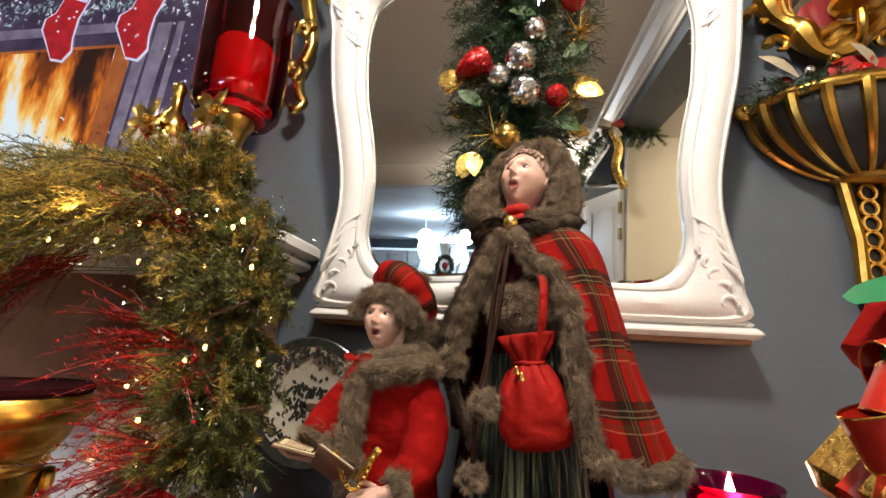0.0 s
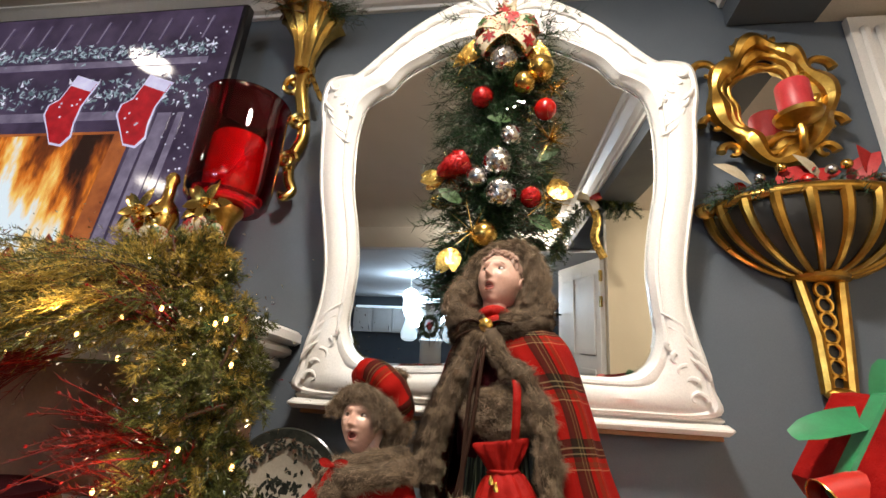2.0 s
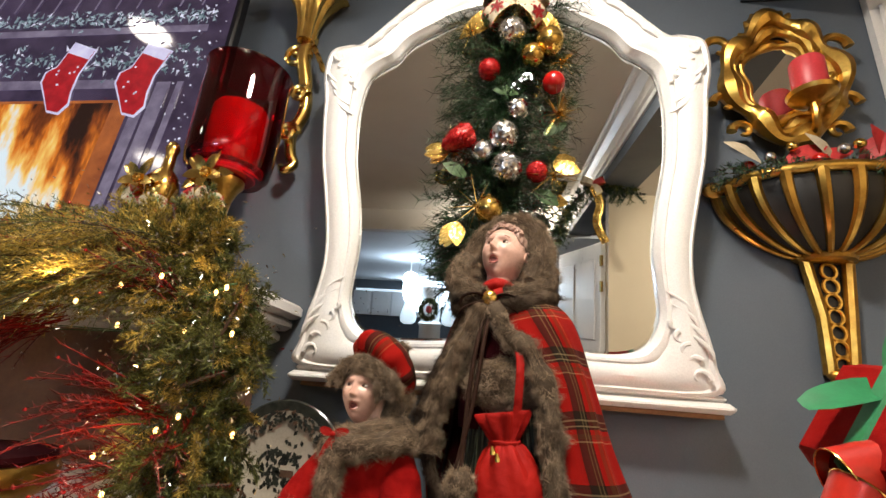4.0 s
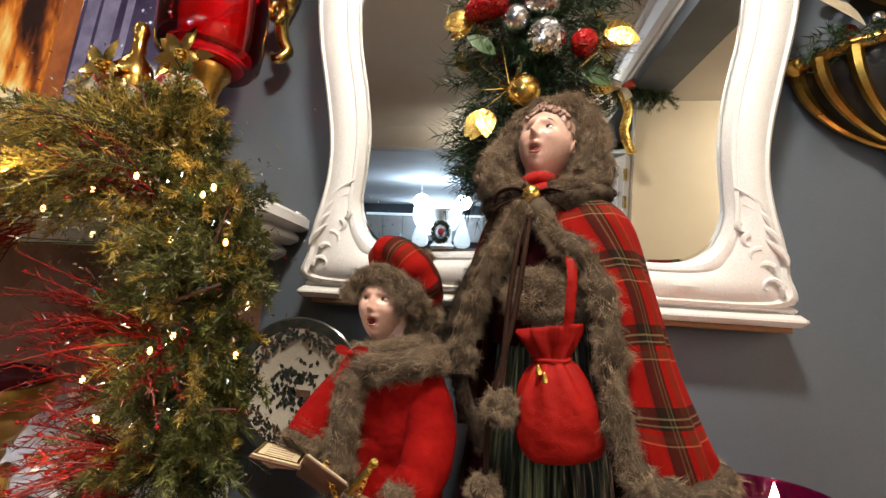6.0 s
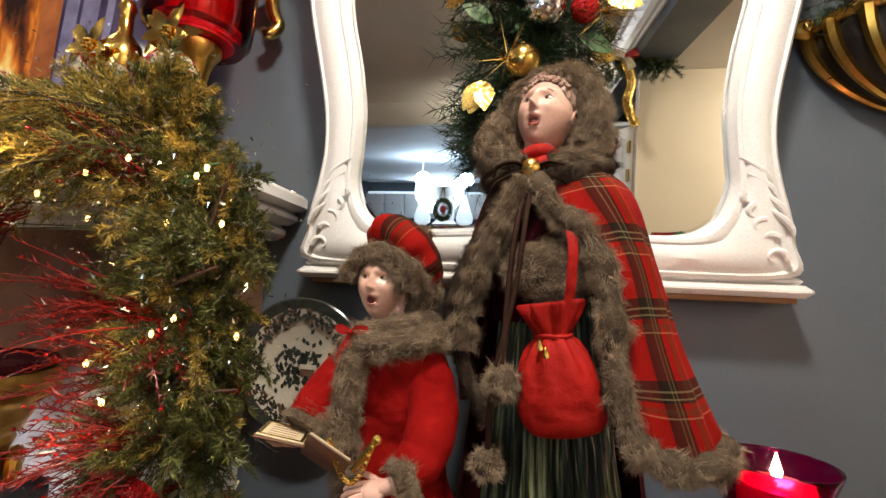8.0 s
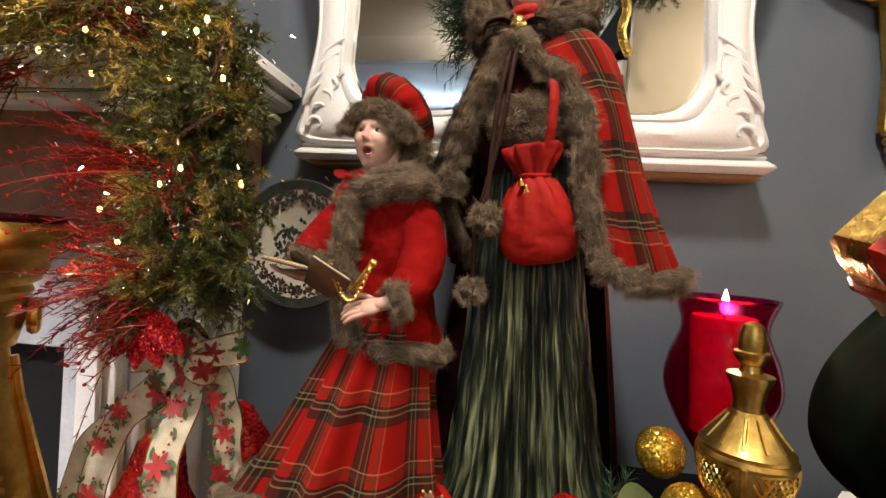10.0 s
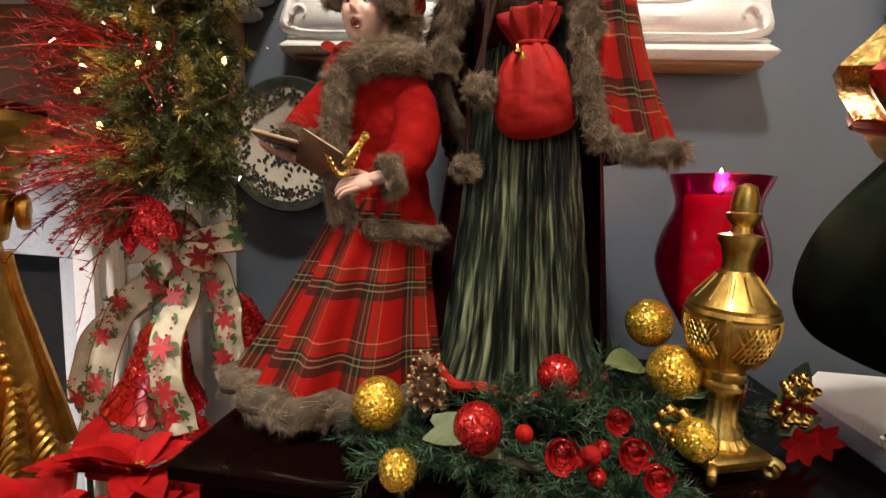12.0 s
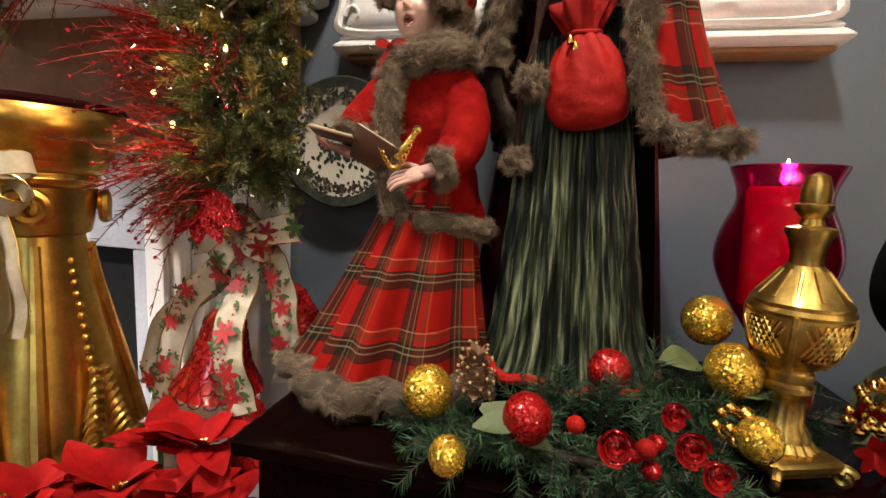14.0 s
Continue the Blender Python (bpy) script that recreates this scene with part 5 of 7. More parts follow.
    for c in ((-0.99, 0.58, 1.36), (-0.72, 0.58, 1.47), (-0.485, 0.63, 1.475), (-0.56, 0.60, 1.235), (-0.60, 0.60, 1.10)):
        lt = bpy.data.lights.new("fairy_light_glow", "POINT")
        lt.energy, lt.color, lt.shadow_soft_size = 0.42, (1.0, 0.66, 0.34), 0.004
        new("fairy_light_glow", lt).location = c
    wire = smooth_path([(x, 0.745, z) for x, z in sorted(lights, key=lambda a: -a[1])[:12]], 60)
    bl = Shape()
    bl.tube(wire, 0.0012, PRINTGREEN, 5)
    bl.make("light_wire", t, label="thin green light wire")


mantel_swag()


# ---- printed bow and red bells under the swag ----
def bell(where, r, h, turn=(0, 0, 0)):
    t = thing("bell_ornament", where, "red glittered lattice bell hanging under the ribbon bow", "bell", "red bells")
    m = Matrix.Translation(where) @ pose(0, 0, 0, *turn)
    q = Shape()
    pr = [(r * 0.06, h), (r * 0.30, h * 0.97), (r * 0.45, h * 0.85), (r * 0.55, h * 0.6), (r * 0.70, h * 0.3), (r * 0.98, h * 0.05), (r * 1.05, 0), (r * 0.98, 0), (r * 0.64, h * 0.3), (r * 0.5, h * 0.58), (r * 0.38, h * 0.84), (0.001, h * 0.93)]
    q.lathe(pr, (0, 0, 0), REDBALL, 28)
    shell = placed(q, m).make("shell", t)
    q = Shape()
    for k in range(7):
        z = h * (0.03 + 0.13 * k)
        rr = np.interp(z, [0, h * 0.05, h * 0.3, h * 0.6, h * 0.85], [r * 1.05, r * 0.98, r * 0.7, r * 0.55, r * 0.45])
        n = 18
        for j in range(n):
            a = (j + 0.5 * (k % 2)) * 2 * math.pi / n
            th = np.linspace(0, 2 * np.pi, 9)
            cr = rr * math.pi / n * 0.9
            ca = a + cr / rr * np.cos(th)
            zz = z + cr * np.sin(th)
            r2 = np.interp(zz, [0, h * 0.05, h * 0.3, h * 0.6, h * 0.85, h], [r * 1.05, r * 0.98, r * 0.7, r * 0.55, r * 0.45, r * 0.2]) + 0.001
            q.tube(np.stack([r2 * np.cos(ca), r2 * np.sin(ca), zz], 1), 0.0013, GLITRED, 4, False)
    placed(q, m).make("lattice", shell, label="red glitter lattice")
    q = Shape()
    q.ball((0, 0, 0.0), r * 0.16, GLITRED)
    q.tube([(0, 0, 0), (0, 0, h * 0.95)], 0.0015, GOLDBRIGHT, 5)
    q.tube([(0, 0, h * 0.95), (0, 0, h + 0.06)], 0.0015, GOLDBRIGHT, 5)
    placed(q, m).make("clapper", t)


bell((-0.597, 0.758, 0.672), 0.076, 0.155, (0, 8, 0))
bell((-0.440, 0.805, 0.755), 0.060, 0.12, (0, -20, 0))
bell((-0.505, 0.745, 0.545), 0.062, 0.12, (0, -14, 0))


def printed_bow():
    b = thing("ribbon_bow", (-0.53, 0.76, 0.95), "large cream ribbon bow with red poinsettia and holly print", "bow", "printed bows")
    c = (-0.524, 0.765, 0.962)
    for k, (d, ln, w) in enumerate((((-1, -0.1, -0.12), 0.115, 0.055), ((-0.75, -0.1, -0.75), 0.085, 0.050), ((-0.45, -0.2, 0.55), 0.055, 0.050), ((0.25, -0.3, 0.35), 0.050, 0.045), ((1, -0.1, 0.22), 0.100, 0.050), ((0.8, -0.3, -0.20), 0.065, 0.050))):
        ribbon_loop(b, np.add(c, (0, -0.004 * k, 0)), d, ln, w, RIBBON, 5, k)
    for k, (pts, w, n) in enumerate((([(-0.530, 0.752, 0.955), (-0.60, 0.748, 0.885), (-0.665, 0.748, 0.815), (-0.698, 0.745, 0.70), (-0.716, 0.742, 0.591)], 0.050, 6), ([(-0.525, 0.745, 0.955), (-0.521, 0.728, 0.88), (-0.515, 0.675, 0.80), (-0.497, 0.670, 0.73), (-0.480, 0.672, 0.676)], 0.055, 5),
                                     ([(-0.505, 0.750, 0.955), (-0.462, 0.742, 0.90), (-0.445, 0.735, 0.83), (-0.442, 0.735, 0.74)], 0.048, 4), ([(-0.60, 0.785, 0.88), (-0.73, 0.780, 0.78), (-0.768, 0.775, 0.673), (-0.72, 0.770, 0.61)], 0.045, 2))):
        ribbon_strip(smooth_path(pts, 24), w, RIBBON, (0, -1, 0), n, k + 3, 0.004).make("ribbon_tail", b)
    q = Shape()
    q.ball(np.add(c, (0, -0.028, 0)), (0.018, 0.012, 0.022), RIBBON)
    q.make("knot", b)


printed_bow()


# ---- dark table ----
TZ = 0.735
tb = thing("console_table", (0.2, 0.78, 0), "dark cherry lacquered console table against the wall", "table")
s = Shape()
s.box((0.06, 0.778, TZ - 0.014), (0.90, 0.52, 0.028), DARKWOOD, 0.006)
s.make("tabletop", tb)
s = Shape()
s.box((0.06, 0.785, TZ - 0.075), (0.86, 0.47, 0.09), DARKWOOD, 0.004)
s.make("apron", tb)
for dx in (-0.40, 0.40):
    for dy in (-0.21, 0.21):
        s = Shape()
        s.lathe([(0.018, 0.0), (0.02, 0.03), (0.024, 0.3), (0.03, 0.55), (0.026, 0.60), (0.033, 0.615)], (0.06 + dx, 0.785 + dy, 0), DARKWOOD, 14)
        s.make("leg", tb)


# ---- carol singer dolls ----
def axes(yaw, pitch, roll=0.0):
    """Right, forward and up of a head that faces -y before it is turned."""
    m = Euler((radians(-pitch), radians(roll), radians(yaw))).to_matrix()
    return (np.array(m @ Vector((1, 0, 0))), np.array(m @ Vector((0, -1, 0))), np.array(m @ Vector((0, 0, 1))))


def head(s, where, size, yaw, pitch, roll=0.0, brow_hair=True):
    """A painted doll's head with brow, nose, cheeks, chin, eyes and an open mouth; it faces -y before it is turned."""
    m = Matrix.Translation(where) @ Euler((radians(-pitch), radians(roll), radians(yaw))).to_matrix().to_4x4() @ Matrix.Scale(size, 4)
    q = Shape()
    nu, nw = 120, 90
    u = np.linspace(0, 2 * np.pi, nu, endpoint=False)
    w = np.linspace(0, np.pi, nw)
    sx = np.cos(u)[:, None] * np.sin(w)
    sy = np.sin(u)[:, None] * np.sin(w)
    sz = np.repeat(np.cos(w)[None], nu, 0)
    jaw = 1 - 0.30 * np.clip(-sz, 0, 1) ** 1.3
    x, y, z = sx * 0.68 * jaw, sy * 0.80 * (1 - 0.06 * np.clip(-sz, 0, 1)), sz * 0.98
    front = np.clip(-sy * 1.4, 0, 1)

    def dot(cx, cz, rx, rz):
        return front * np.exp(-((x - cx) / rx) ** 2 - ((z - cz) / rz) ** 2)
    out = 0.20 * dot(0, -0.135, 0.070, 0.075) + 0.15 * dot(0, -0.02, 0.055, 0.13) + 0.07 * dot(0, 0.14, 0.06, 0.12)
    out += 0.045 * (dot(-0.075, -0.165, 0.045, 0.045) + dot(0.075, -0.165, 0.045, 0.045)) + 0.055 * dot(0, 0.32, 0.42, 0.09)
    out += -0.095 * (dot(-0.245, 0.135, 0.14, 0.085) + dot(0.245, 0.135, 0.14, 0.085)) + 0.05 * (dot(-0.36, -0.14, 0.17, 0.15) + dot(0.36, -0.14, 0.17, 0.15))
    out += 0.10 * dot(0, -0.80, 0.17, 0.12) + 0.075 * dot(0, -0.335, 0.15, 0.06) + 0.060 * dot(0, -0.585, 0.12, 0.05) - 0.22 * dot(0, -0.455, 0.098, 0.082)
    q.grid(np.stack([x, y - out, z], -1), SKIN, close_u=True)
    q.ball((0, -0.610, -0.455), (0.118, 0.085, 0.112), LIP, 18, 12)
    th = np.linspace(0, 2 * np.pi, 34)
    lip_y = -0.735 + 0.10 * np.cos(th) ** 2 - 0.015 * np.sin(th)
    q.tube(np.stack([0.128 * np.cos(th), lip_y, -0.455 + 0.118 * np.sin(th) - 0.02 * np.exp(-(np.cos(th) / 0.18) ** 2) * (np.sin(th) > 0)], 1), 0.024 + 0.008 * np.sin(th) ** 2, LIPROSE, 8)
    for sg in (1, -1):
        q.ball((0.245 * sg, -0.600, 0.135), (0.128, 0.092, 0.076), EYE_WHITE, 18, 12)
        q.ball((0.245 * sg - 0.010, -0.676, 0.152), (0.058, 0.022, 0.058), EYE_IRIS, 14, 10)
        q.ball((0.245 * sg - 0.010, -0.694, 0.154), (0.030, 0.010, 0.030), EYE_DARK, 10, 8)
        a = np.linspace(-1, 1, 13)
        q.tube(np.stack([0.245 * sg + 0.135 * a, -0.672 + 0.075 * a ** 2, 0.135 + 0.080 * (1 - a ** 2)], 1), 0.016, BLUSH, 6)
        q.tube(np.stack([0.245 * sg + 0.140 * a, -0.672 + 0.075 * a ** 2, 0.152 + 0.092 * (1 - a ** 2)], 1), 0.020, SKIN, 6)
        q.tube(np.stack([0.245 * sg + 0.130 * a, -0.664 + 0.075 * a ** 2, 0.135 - 0.072 * (1 - a ** 2)], 1), 0.015, SKIN, 6)
        q.tube(np.stack([0.255 * sg + 0.15 * a, -0.735 + 0.10 * a ** 2 + 0.035 * a * sg, 0.325 - 0.05 * a ** 2], 1), 0.010 * (1.15 - a ** 2), BROW, 5)
        q.ball((0.045 * sg, -0.865, -0.185), (0.024, 0.020, 0.014), BLUSH, 8, 6)
        # ear with a rim and a lobe
        q.ball((0.68 * sg, 0.00, -0.06), (0.05, 0.10, 0.15), SKIN, 14, 10)
        e = np.linspace(-0.6, 4.2, 16)
        q.tube(np.stack([(0.715 + 0.02 * np.sin(e)) * sg, 0.01 + 0.10 * np.cos(e) * -1, -0.04 + 0.15 * np.sin(e)], 1), 0.026, SKIN, 7)
    if brow_hair:
        hu = np.linspace(0, 2 * np.pi, 120, endpoint=False)[:, None]
        hk = np.linspace(0.02, 1, 18)[None]
        low = 0.62 + 0.90 * (0.5 + 0.5 * np.sin(hu)) + 0.40 * np.abs(np.cos(hu)) + 0.06 * np.sin(9 * hu)
        hw = low * hk
        puff = 1.085 + 0.030 * np.sin(26 * hu + 5 * hk) + 0.03 * np.sin(np.pi * hk) - 0.07 * hk ** 6
        q.grid(np.stack([np.cos(hu) * np.sin(hw) * 0.69 * puff, np.sin(hu) * np.sin(hw) * 0.83 * puff, np.cos(hw) * 0.98 * puff], -1), HAIR, close_u=True)
        for k in range(15):
            a = -1.25 + 2.5 * k / 14
            c = np.array([0.62 * math.sin(a), -0.60 * math.cos(a) - 0.02, 0.80 - 0.34 * abs(math.sin(a)) ** 2])
            t = np.linspace(0, 4.6, 12)
            r = 0.085 * (1 - t / 8)
            q.tube(c + np.stack([r * np.cos(t + k), -0.03 + 0 * t, r * np.sin(t + k)], 1), np.linspace(0.045, 0.020, 12), HAIR, 6)
    s.mats_join(placed(q, m))


def _join(self, other):
    """Takes over all that another shape holds."""
    back = {}
    for i, mt in enumerate(other.mats):
        back[i] = self.slot(mt)
    self.v += other.v
    self.uv += other.uv
    self.f.extend(tuple(i + self.n for i in f) for f in other.f)
    self.m.extend(back[i] for i in other.m)
    self.n += other.n


Shape.mats_join = _join


def palm(s, where, fingers, back, size, flip=1):
    """A small doll's hand with four fingers and a thumb; the back of the hand faces one way."""
    fx = Vector(fingers).normalized()
    fy = Vector(back).cross(fx).normalized()
    turned = Matrix((fx, fy, fx.cross(fy))).transposed().to_4x4()
    q = Shape()
    q.ball((0, 0, 0), (0.5, 0.42, 0.22), SKIN, 14, 10)
    q.tube([(-0.9, 0, 0), (-0.2, 0, 0)], np.array([0.30, 0.27]), SKIN, 12)
    for k in range(4):
        yy = -0.30 + 0.2 * k
        q.tube(smooth_path([(0.2, yy * 0.9, 0), (0.75, yy * 1.1, 0.02), (1.15 - 0.08 * abs(k - 1.5), yy * 1.15, -0.08), (1.32 - 0.1 * abs(k - 1.5), yy * 1.12, -0.2)], 12), np.linspace(0.115, 0.07, 12), SKIN, 8)
    q.tube(smooth_path([(-0.1, 0.3 * flip, 0.05), (0.3, 0.58 * flip, 0.12), (0.62, 0.60 * flip, 0.10)], 10), np.linspace(0.13, 0.08, 10), SKIN, 8)
    s.mats_join(placed(q, Matrix.Translation(where) @ turned @ Matrix.Scale(size, 4)))


def skirt(s, foot, top, r0, r1, mat, folds, depth, squash=0.85, n_th=160, n_z=26, twist=0.0, crinkle=0.0, flare=0.0):
    """A gathered skirt from its hem up to the waist."""
    th = np.linspace(0, 2 * np.pi, n_th, endpoint=False)
    k = np.linspace(0, 1, n_z)[:, None]
    r = r0 + (r1 - r0) * k ** 0.86 + flare * np.clip(1 - k / 0.12, 0, 1) ** 2
    ph = 0.9 * np.sin(3 * th) + 0.5 * np.sin(5 * th + 1)
    fold = np.sin(folds * th[None] + ph[None] * 1.2 + twist * k + crinkle * np.sin(k * 34 + 5 * th[None] + 2 * np.sin(11 * th[None]))) * 0.7 + np.sin(folds * 0.5 * th[None] + 2 + ph[None]) * 0.5
    r = r * (1 + depth * fold * (1 - 0.25 * k))
    foot, top = np.array(foot), np.array(top)
    c = foot + (top - foot) * k[..., None]
    p = np.stack([r * np.cos(th), r * np.sin(th) * squash, np.zeros_like(r)], -1) + c
    uv = np.stack(np.broadcast_arrays(th[None] * r0 * 0.98, k * np.linalg.norm(top - foot)), -1)
    s.grid(np.swapaxes(p, 0, 1), mat, close_u=True, uv=np.swapaxes(uv, 0, 1))
    return p


def loft(levels, cols, rows):
    """A cloth through a few level lines, each a few points round the body."""
    across = np.array([smooth_path(lv, cols) for lv in levels])
    return np.stack([smooth_path(across[:, j], rows) for j in range(cols)], 1)


def drape(s, levels, mat, cols=80, rows=40, fold=0.004, inner=0.0, waves=11, width=0.62):
    p = loft(levels, cols, rows)
    t = unit(np.gradient(p, axis=1))
    down = unit(np.gradient(p, axis=0))
    nrm = np.cross(t, down)
    k, a = np.linspace(0, 1, rows)[:, None], np.linspace(0, 1, cols)[None]
    amount = fold * k * np.sin(a * waves * 2 * np.pi + 1.5 * np.sin(a * 9)) + inner
    p = p + nrm * amount[..., None]
    run = np.concatenate([[0], np.cumsum(np.linalg.norm(np.diff(p[int(rows * 0.6)], axis=0), axis=1))])
    fall = np.concatenate([[0], np.cumsum(np.linalg.norm(np.diff(p[:, cols // 4], axis=0), axis=1))])
    s.grid(p, mat, uv=np.stack(np.broadcast_arrays(run[None], fall[:, None]), -1))
    return p


def ring_round(c, yaw, pitch, radius, tall, forward, a0, a1, n):
    """An open ring round a face, 0 degrees at the top."""
    right, fwd, up = axes(yaw, pitch)
    a = np.radians(np.linspace(a0, a1, n))
    return np.array(c) + right * (radius * np.sin(a))[:, None] + up * (tall * np.cos(a))[:, None] + fwd * forward


def lady():
    s = Shape()
    ax, ay = 0.030, 0.790
    th = np.linspace(0, 2 * np.pi, 70)
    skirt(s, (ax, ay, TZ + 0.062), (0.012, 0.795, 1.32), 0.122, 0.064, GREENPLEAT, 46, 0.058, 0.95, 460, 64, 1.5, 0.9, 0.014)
    s.tube(np.stack([ax + 0.139 * np.cos(th), ay + 0.132 * np.sin(th), TZ + 0.060 + 0.006 * np.sin(9 * th)], 1), 0.008, BAGRED, 8)
    s.lathe([(0.055, TZ), (0.055, TZ + 0.07)], (ax, ay, 0), BLACKMETAL, 16)
    s.lathe([(0.066, 1.28), (0.072, 1.36), (0.066, 1.43), (0.045, 1.475), (0.028, 1.50), (0.026, 1.55)], (0.0, 0.800, 0), MAROON, 24)
    # long dark coat behind the skirt
    a = np.linspace(radians(-20), radians(205), 60)[None]
    k = np.linspace(0, 1, 26)[:, None]
    r = (0.07 + 0.088 * k ** 0.7) * (1 + 0.05 * k * np.sin(a * 9 + 1))
    s.grid(np.stack([0.022 + r * np.cos(a), 0.825 + r * np.sin(a) * 0.85, 1.46 + (TZ + 0.055 - 1.46) * k + 0 * a], -1), MAROON)
    # tartan cape: from its right front edge round the back to the left front edge
    levels = [[(-0.012, 0.742, 1.500), (0.030, 0.742, 1.506), (0.062, 0.768, 1.515), (0.070, 0.80, 1.520), (0.045, 0.845, 1.52), (0.0, 0.86, 1.52), (-0.045, 0.84, 1.515), (-0.062, 0.80, 1.510), (-0.030, 0.745, 1.500)],
              [(0.004, 0.726, 1.446), (0.055, 0.712, 1.460), (0.096, 0.715, 1.462), (0.128, 0.795, 1.468), (0.095, 0.88, 1.46), (0.0, 0.91, 1.455), (-0.075, 0.88, 1.455), (-0.090, 0.80, 1.450), (-0.052, 0.736, 1.440)],
              [(0.072, 0.695, 1.362), (0.103, 0.697, 1.370), (0.138, 0.725, 1.370), (0.158, 0.80, 1.365), (0.12, 0.90, 1.36), (0.0, 0.935, 1.36), (-0.095, 0.90, 1.36), (-0.116, 0.81, 1.35), (-0.092, 0.745, 1.345)],
              [(0.083, 0.684, 1.255), (0.128, 0.692, 1.260), (0.165, 0.715, 1.260), (0.187, 0.79, 1.255), (0.145, 0.91, 1.25), (0.0, 0.955, 1.25), (-0.105, 0.91, 1.25), (-0.125, 0.82, 1.26), (-0.110, 0.757, 1.265)],
              [(0.112, 0.674, 1.152), (0.160, 0.676, 1.138), (0.203, 0.695, 1.140), (0.228, 0.765, 1.142), (0.175, 0.92, 1.13), (0.0, 0.965, 1.12), (-0.105, 0.92, 1.13), (-0.112, 0.83, 1.15), (-0.078, 0.762, 1.165)]]
    drape(s, levels, PLAID, 110, 44, 0.004)
    drape(s, levels, LINING, 70, 30, 0.004, 0.006)
    edge_r = smooth_path([(-0.012, 0.728, 1.480), (0.010, 0.716, 1.437), (0.046, 0.698, 1.405), (0.071, 0.688, 1.358), (0.080, 0.682, 1.305), (0.082, 0.678, 1.249), (0.090, 0.674, 1.195), (0.108, 0.668, 1.152), (0.133, 0.667, 1.138), (0.170, 0.674, 1.131), (0.203, 0.694, 1.136), (0.226, 0.735, 1.140), (0.228, 0.79, 1.140)], 64)
    s.fur(edge_r, 0.0150 + 0.003 * np.sin(np.arange(64) * 0.9), 7800, 0.024)
    edge_l = smooth_path([(-0.028, 0.728, 1.480), (-0.046, 0.728, 1.435), (-0.070, 0.728, 1.388), (-0.092, 0.738, 1.335), (-0.104, 0.746, 1.285), (-0.108, 0.750, 1.24)], 44)
    s.fur(edge_l, np.linspace(0.015, 0.019, 44), 5200, 0.024)
    # lower left edge lies out of the light: its shade is given as darker fur
    s.fur(smooth_path([(-0.108, 0.750, 1.245), (-0.100, 0.752, 1.206), (-0.078, 0.756, 1.165), (-0.070, 0.765, 1.14)], 20), 0.010, 1500, 0.018, FURDARK)
    s.fur(edge_l + [-0.016, 0.030, -0.012], 0.022, 4200, 0.022, FURDARK)
    # muff and dark fur on the breast
    s.fur(smooth_path([(0.0, 0.736, 1.480), (0.035, 0.732, 1.486), (0.072, 0.745, 1.500), (0.090, 0.78, 1.510)], 16), 0.016, 1700, 0.020, FURDARK)
    s.fur(smooth_path([(-0.030, 0.738, 1.480), (-0.055, 0.750, 1.485), (-0.078, 0.780, 1.480)], 12), 0.015, 1200, 0.020, FURDARK)
    s.fur_ball((0.008, 0.728, 1.352), (0.058, 0.036, 0.040), 5200, 0.022)

    # head in its fur hood, with a red scarf
    hc = (0.004, 0.795, 1.588)
    head(s, hc, 0.0625, -25, 14, 3)
    s.lathe([(0.026, 1.47), (0.022, 1.55)], (-0.006, 0.785, 0), SKIN, 16)
    s.tube(np.stack([-0.006 + 0.034 * np.cos(th), 0.780 + 0.034 * np.sin(th), 1.517 + 0.005 * np.sin(3 * th)], 1), 0.012, BAGRED, 10)
    s.tube(np.stack([-0.008 + 0.040 * np.cos(th), 0.775 + 0.036 * np.sin(th), 1.502 + 0.004 * np.sin(4 * th)], 1), 0.010, BAGRED, 10)
    s.ball((0.022, 0.835, 1.598), (0.072, 0.062, 0.080), FURBASE, 24, 16)
    s.fur_ball((0.022, 0.835, 1.598), (0.072, 0.062, 0.080), 4200, 0.024)
    ring = ring_round(hc, -22, 12, 0.074, 0.083, -0.004, -128, 128, 44)
    s.fur(ring, np.interp(np.arange(44), [0, 10, 22, 34, 43], [0.018, 0.014, 0.016, 0.018, 0.021]), 8600, 0.024)
    for pts, r in (([(-0.060, 0.785, 1.575), (-0.082, 0.775, 1.552), (-0.078, 0.765, 1.528), (-0.050, 0.752, 1.508), (-0.028, 0.742, 1.500)], 0.021), ([(0.062, 0.775, 1.570), (0.082, 0.768, 1.548), (0.074, 0.758, 1.522), (0.040, 0.745, 1.508), (0.004, 0.740, 1.500)], 0.021),
                   ([(-0.075, 0.800, 1.530), (-0.078, 0.79, 1.50), (-0.066, 0.785, 1.480)], 0.018)):
        s.fur(smooth_path(pts, 18), np.linspace(r * 1.05, r * 0.75, 18), 2600, 0.024)
    # clasp, cords and pompoms
    s.lathe([(0.0125, 0.0), (0.0125, 0.003), (0.010, 0.005), (0.006, 0.007), (0.001, 0.008)], (-0.019, 0.726, 1.493), GOLDBRIGHT, 20, turn=pose(0, 0, 0, 90, 0, 0))
    for sg in (1, -1):
        for k in range(2):
            s.tube(smooth_path([(-0.019, 0.732, 1.490), (-0.019 + sg * 0.022, 0.724, 1.500 - 0.016 * k), (-0.019 + sg * 0.045, 0.724, 1.494 - 0.022 * k), (-0.019 + sg * 0.052, 0.730, 1.480 - 0.018 * k)], 14), 0.0055, BROWNCORD, 7, flat=0.4)
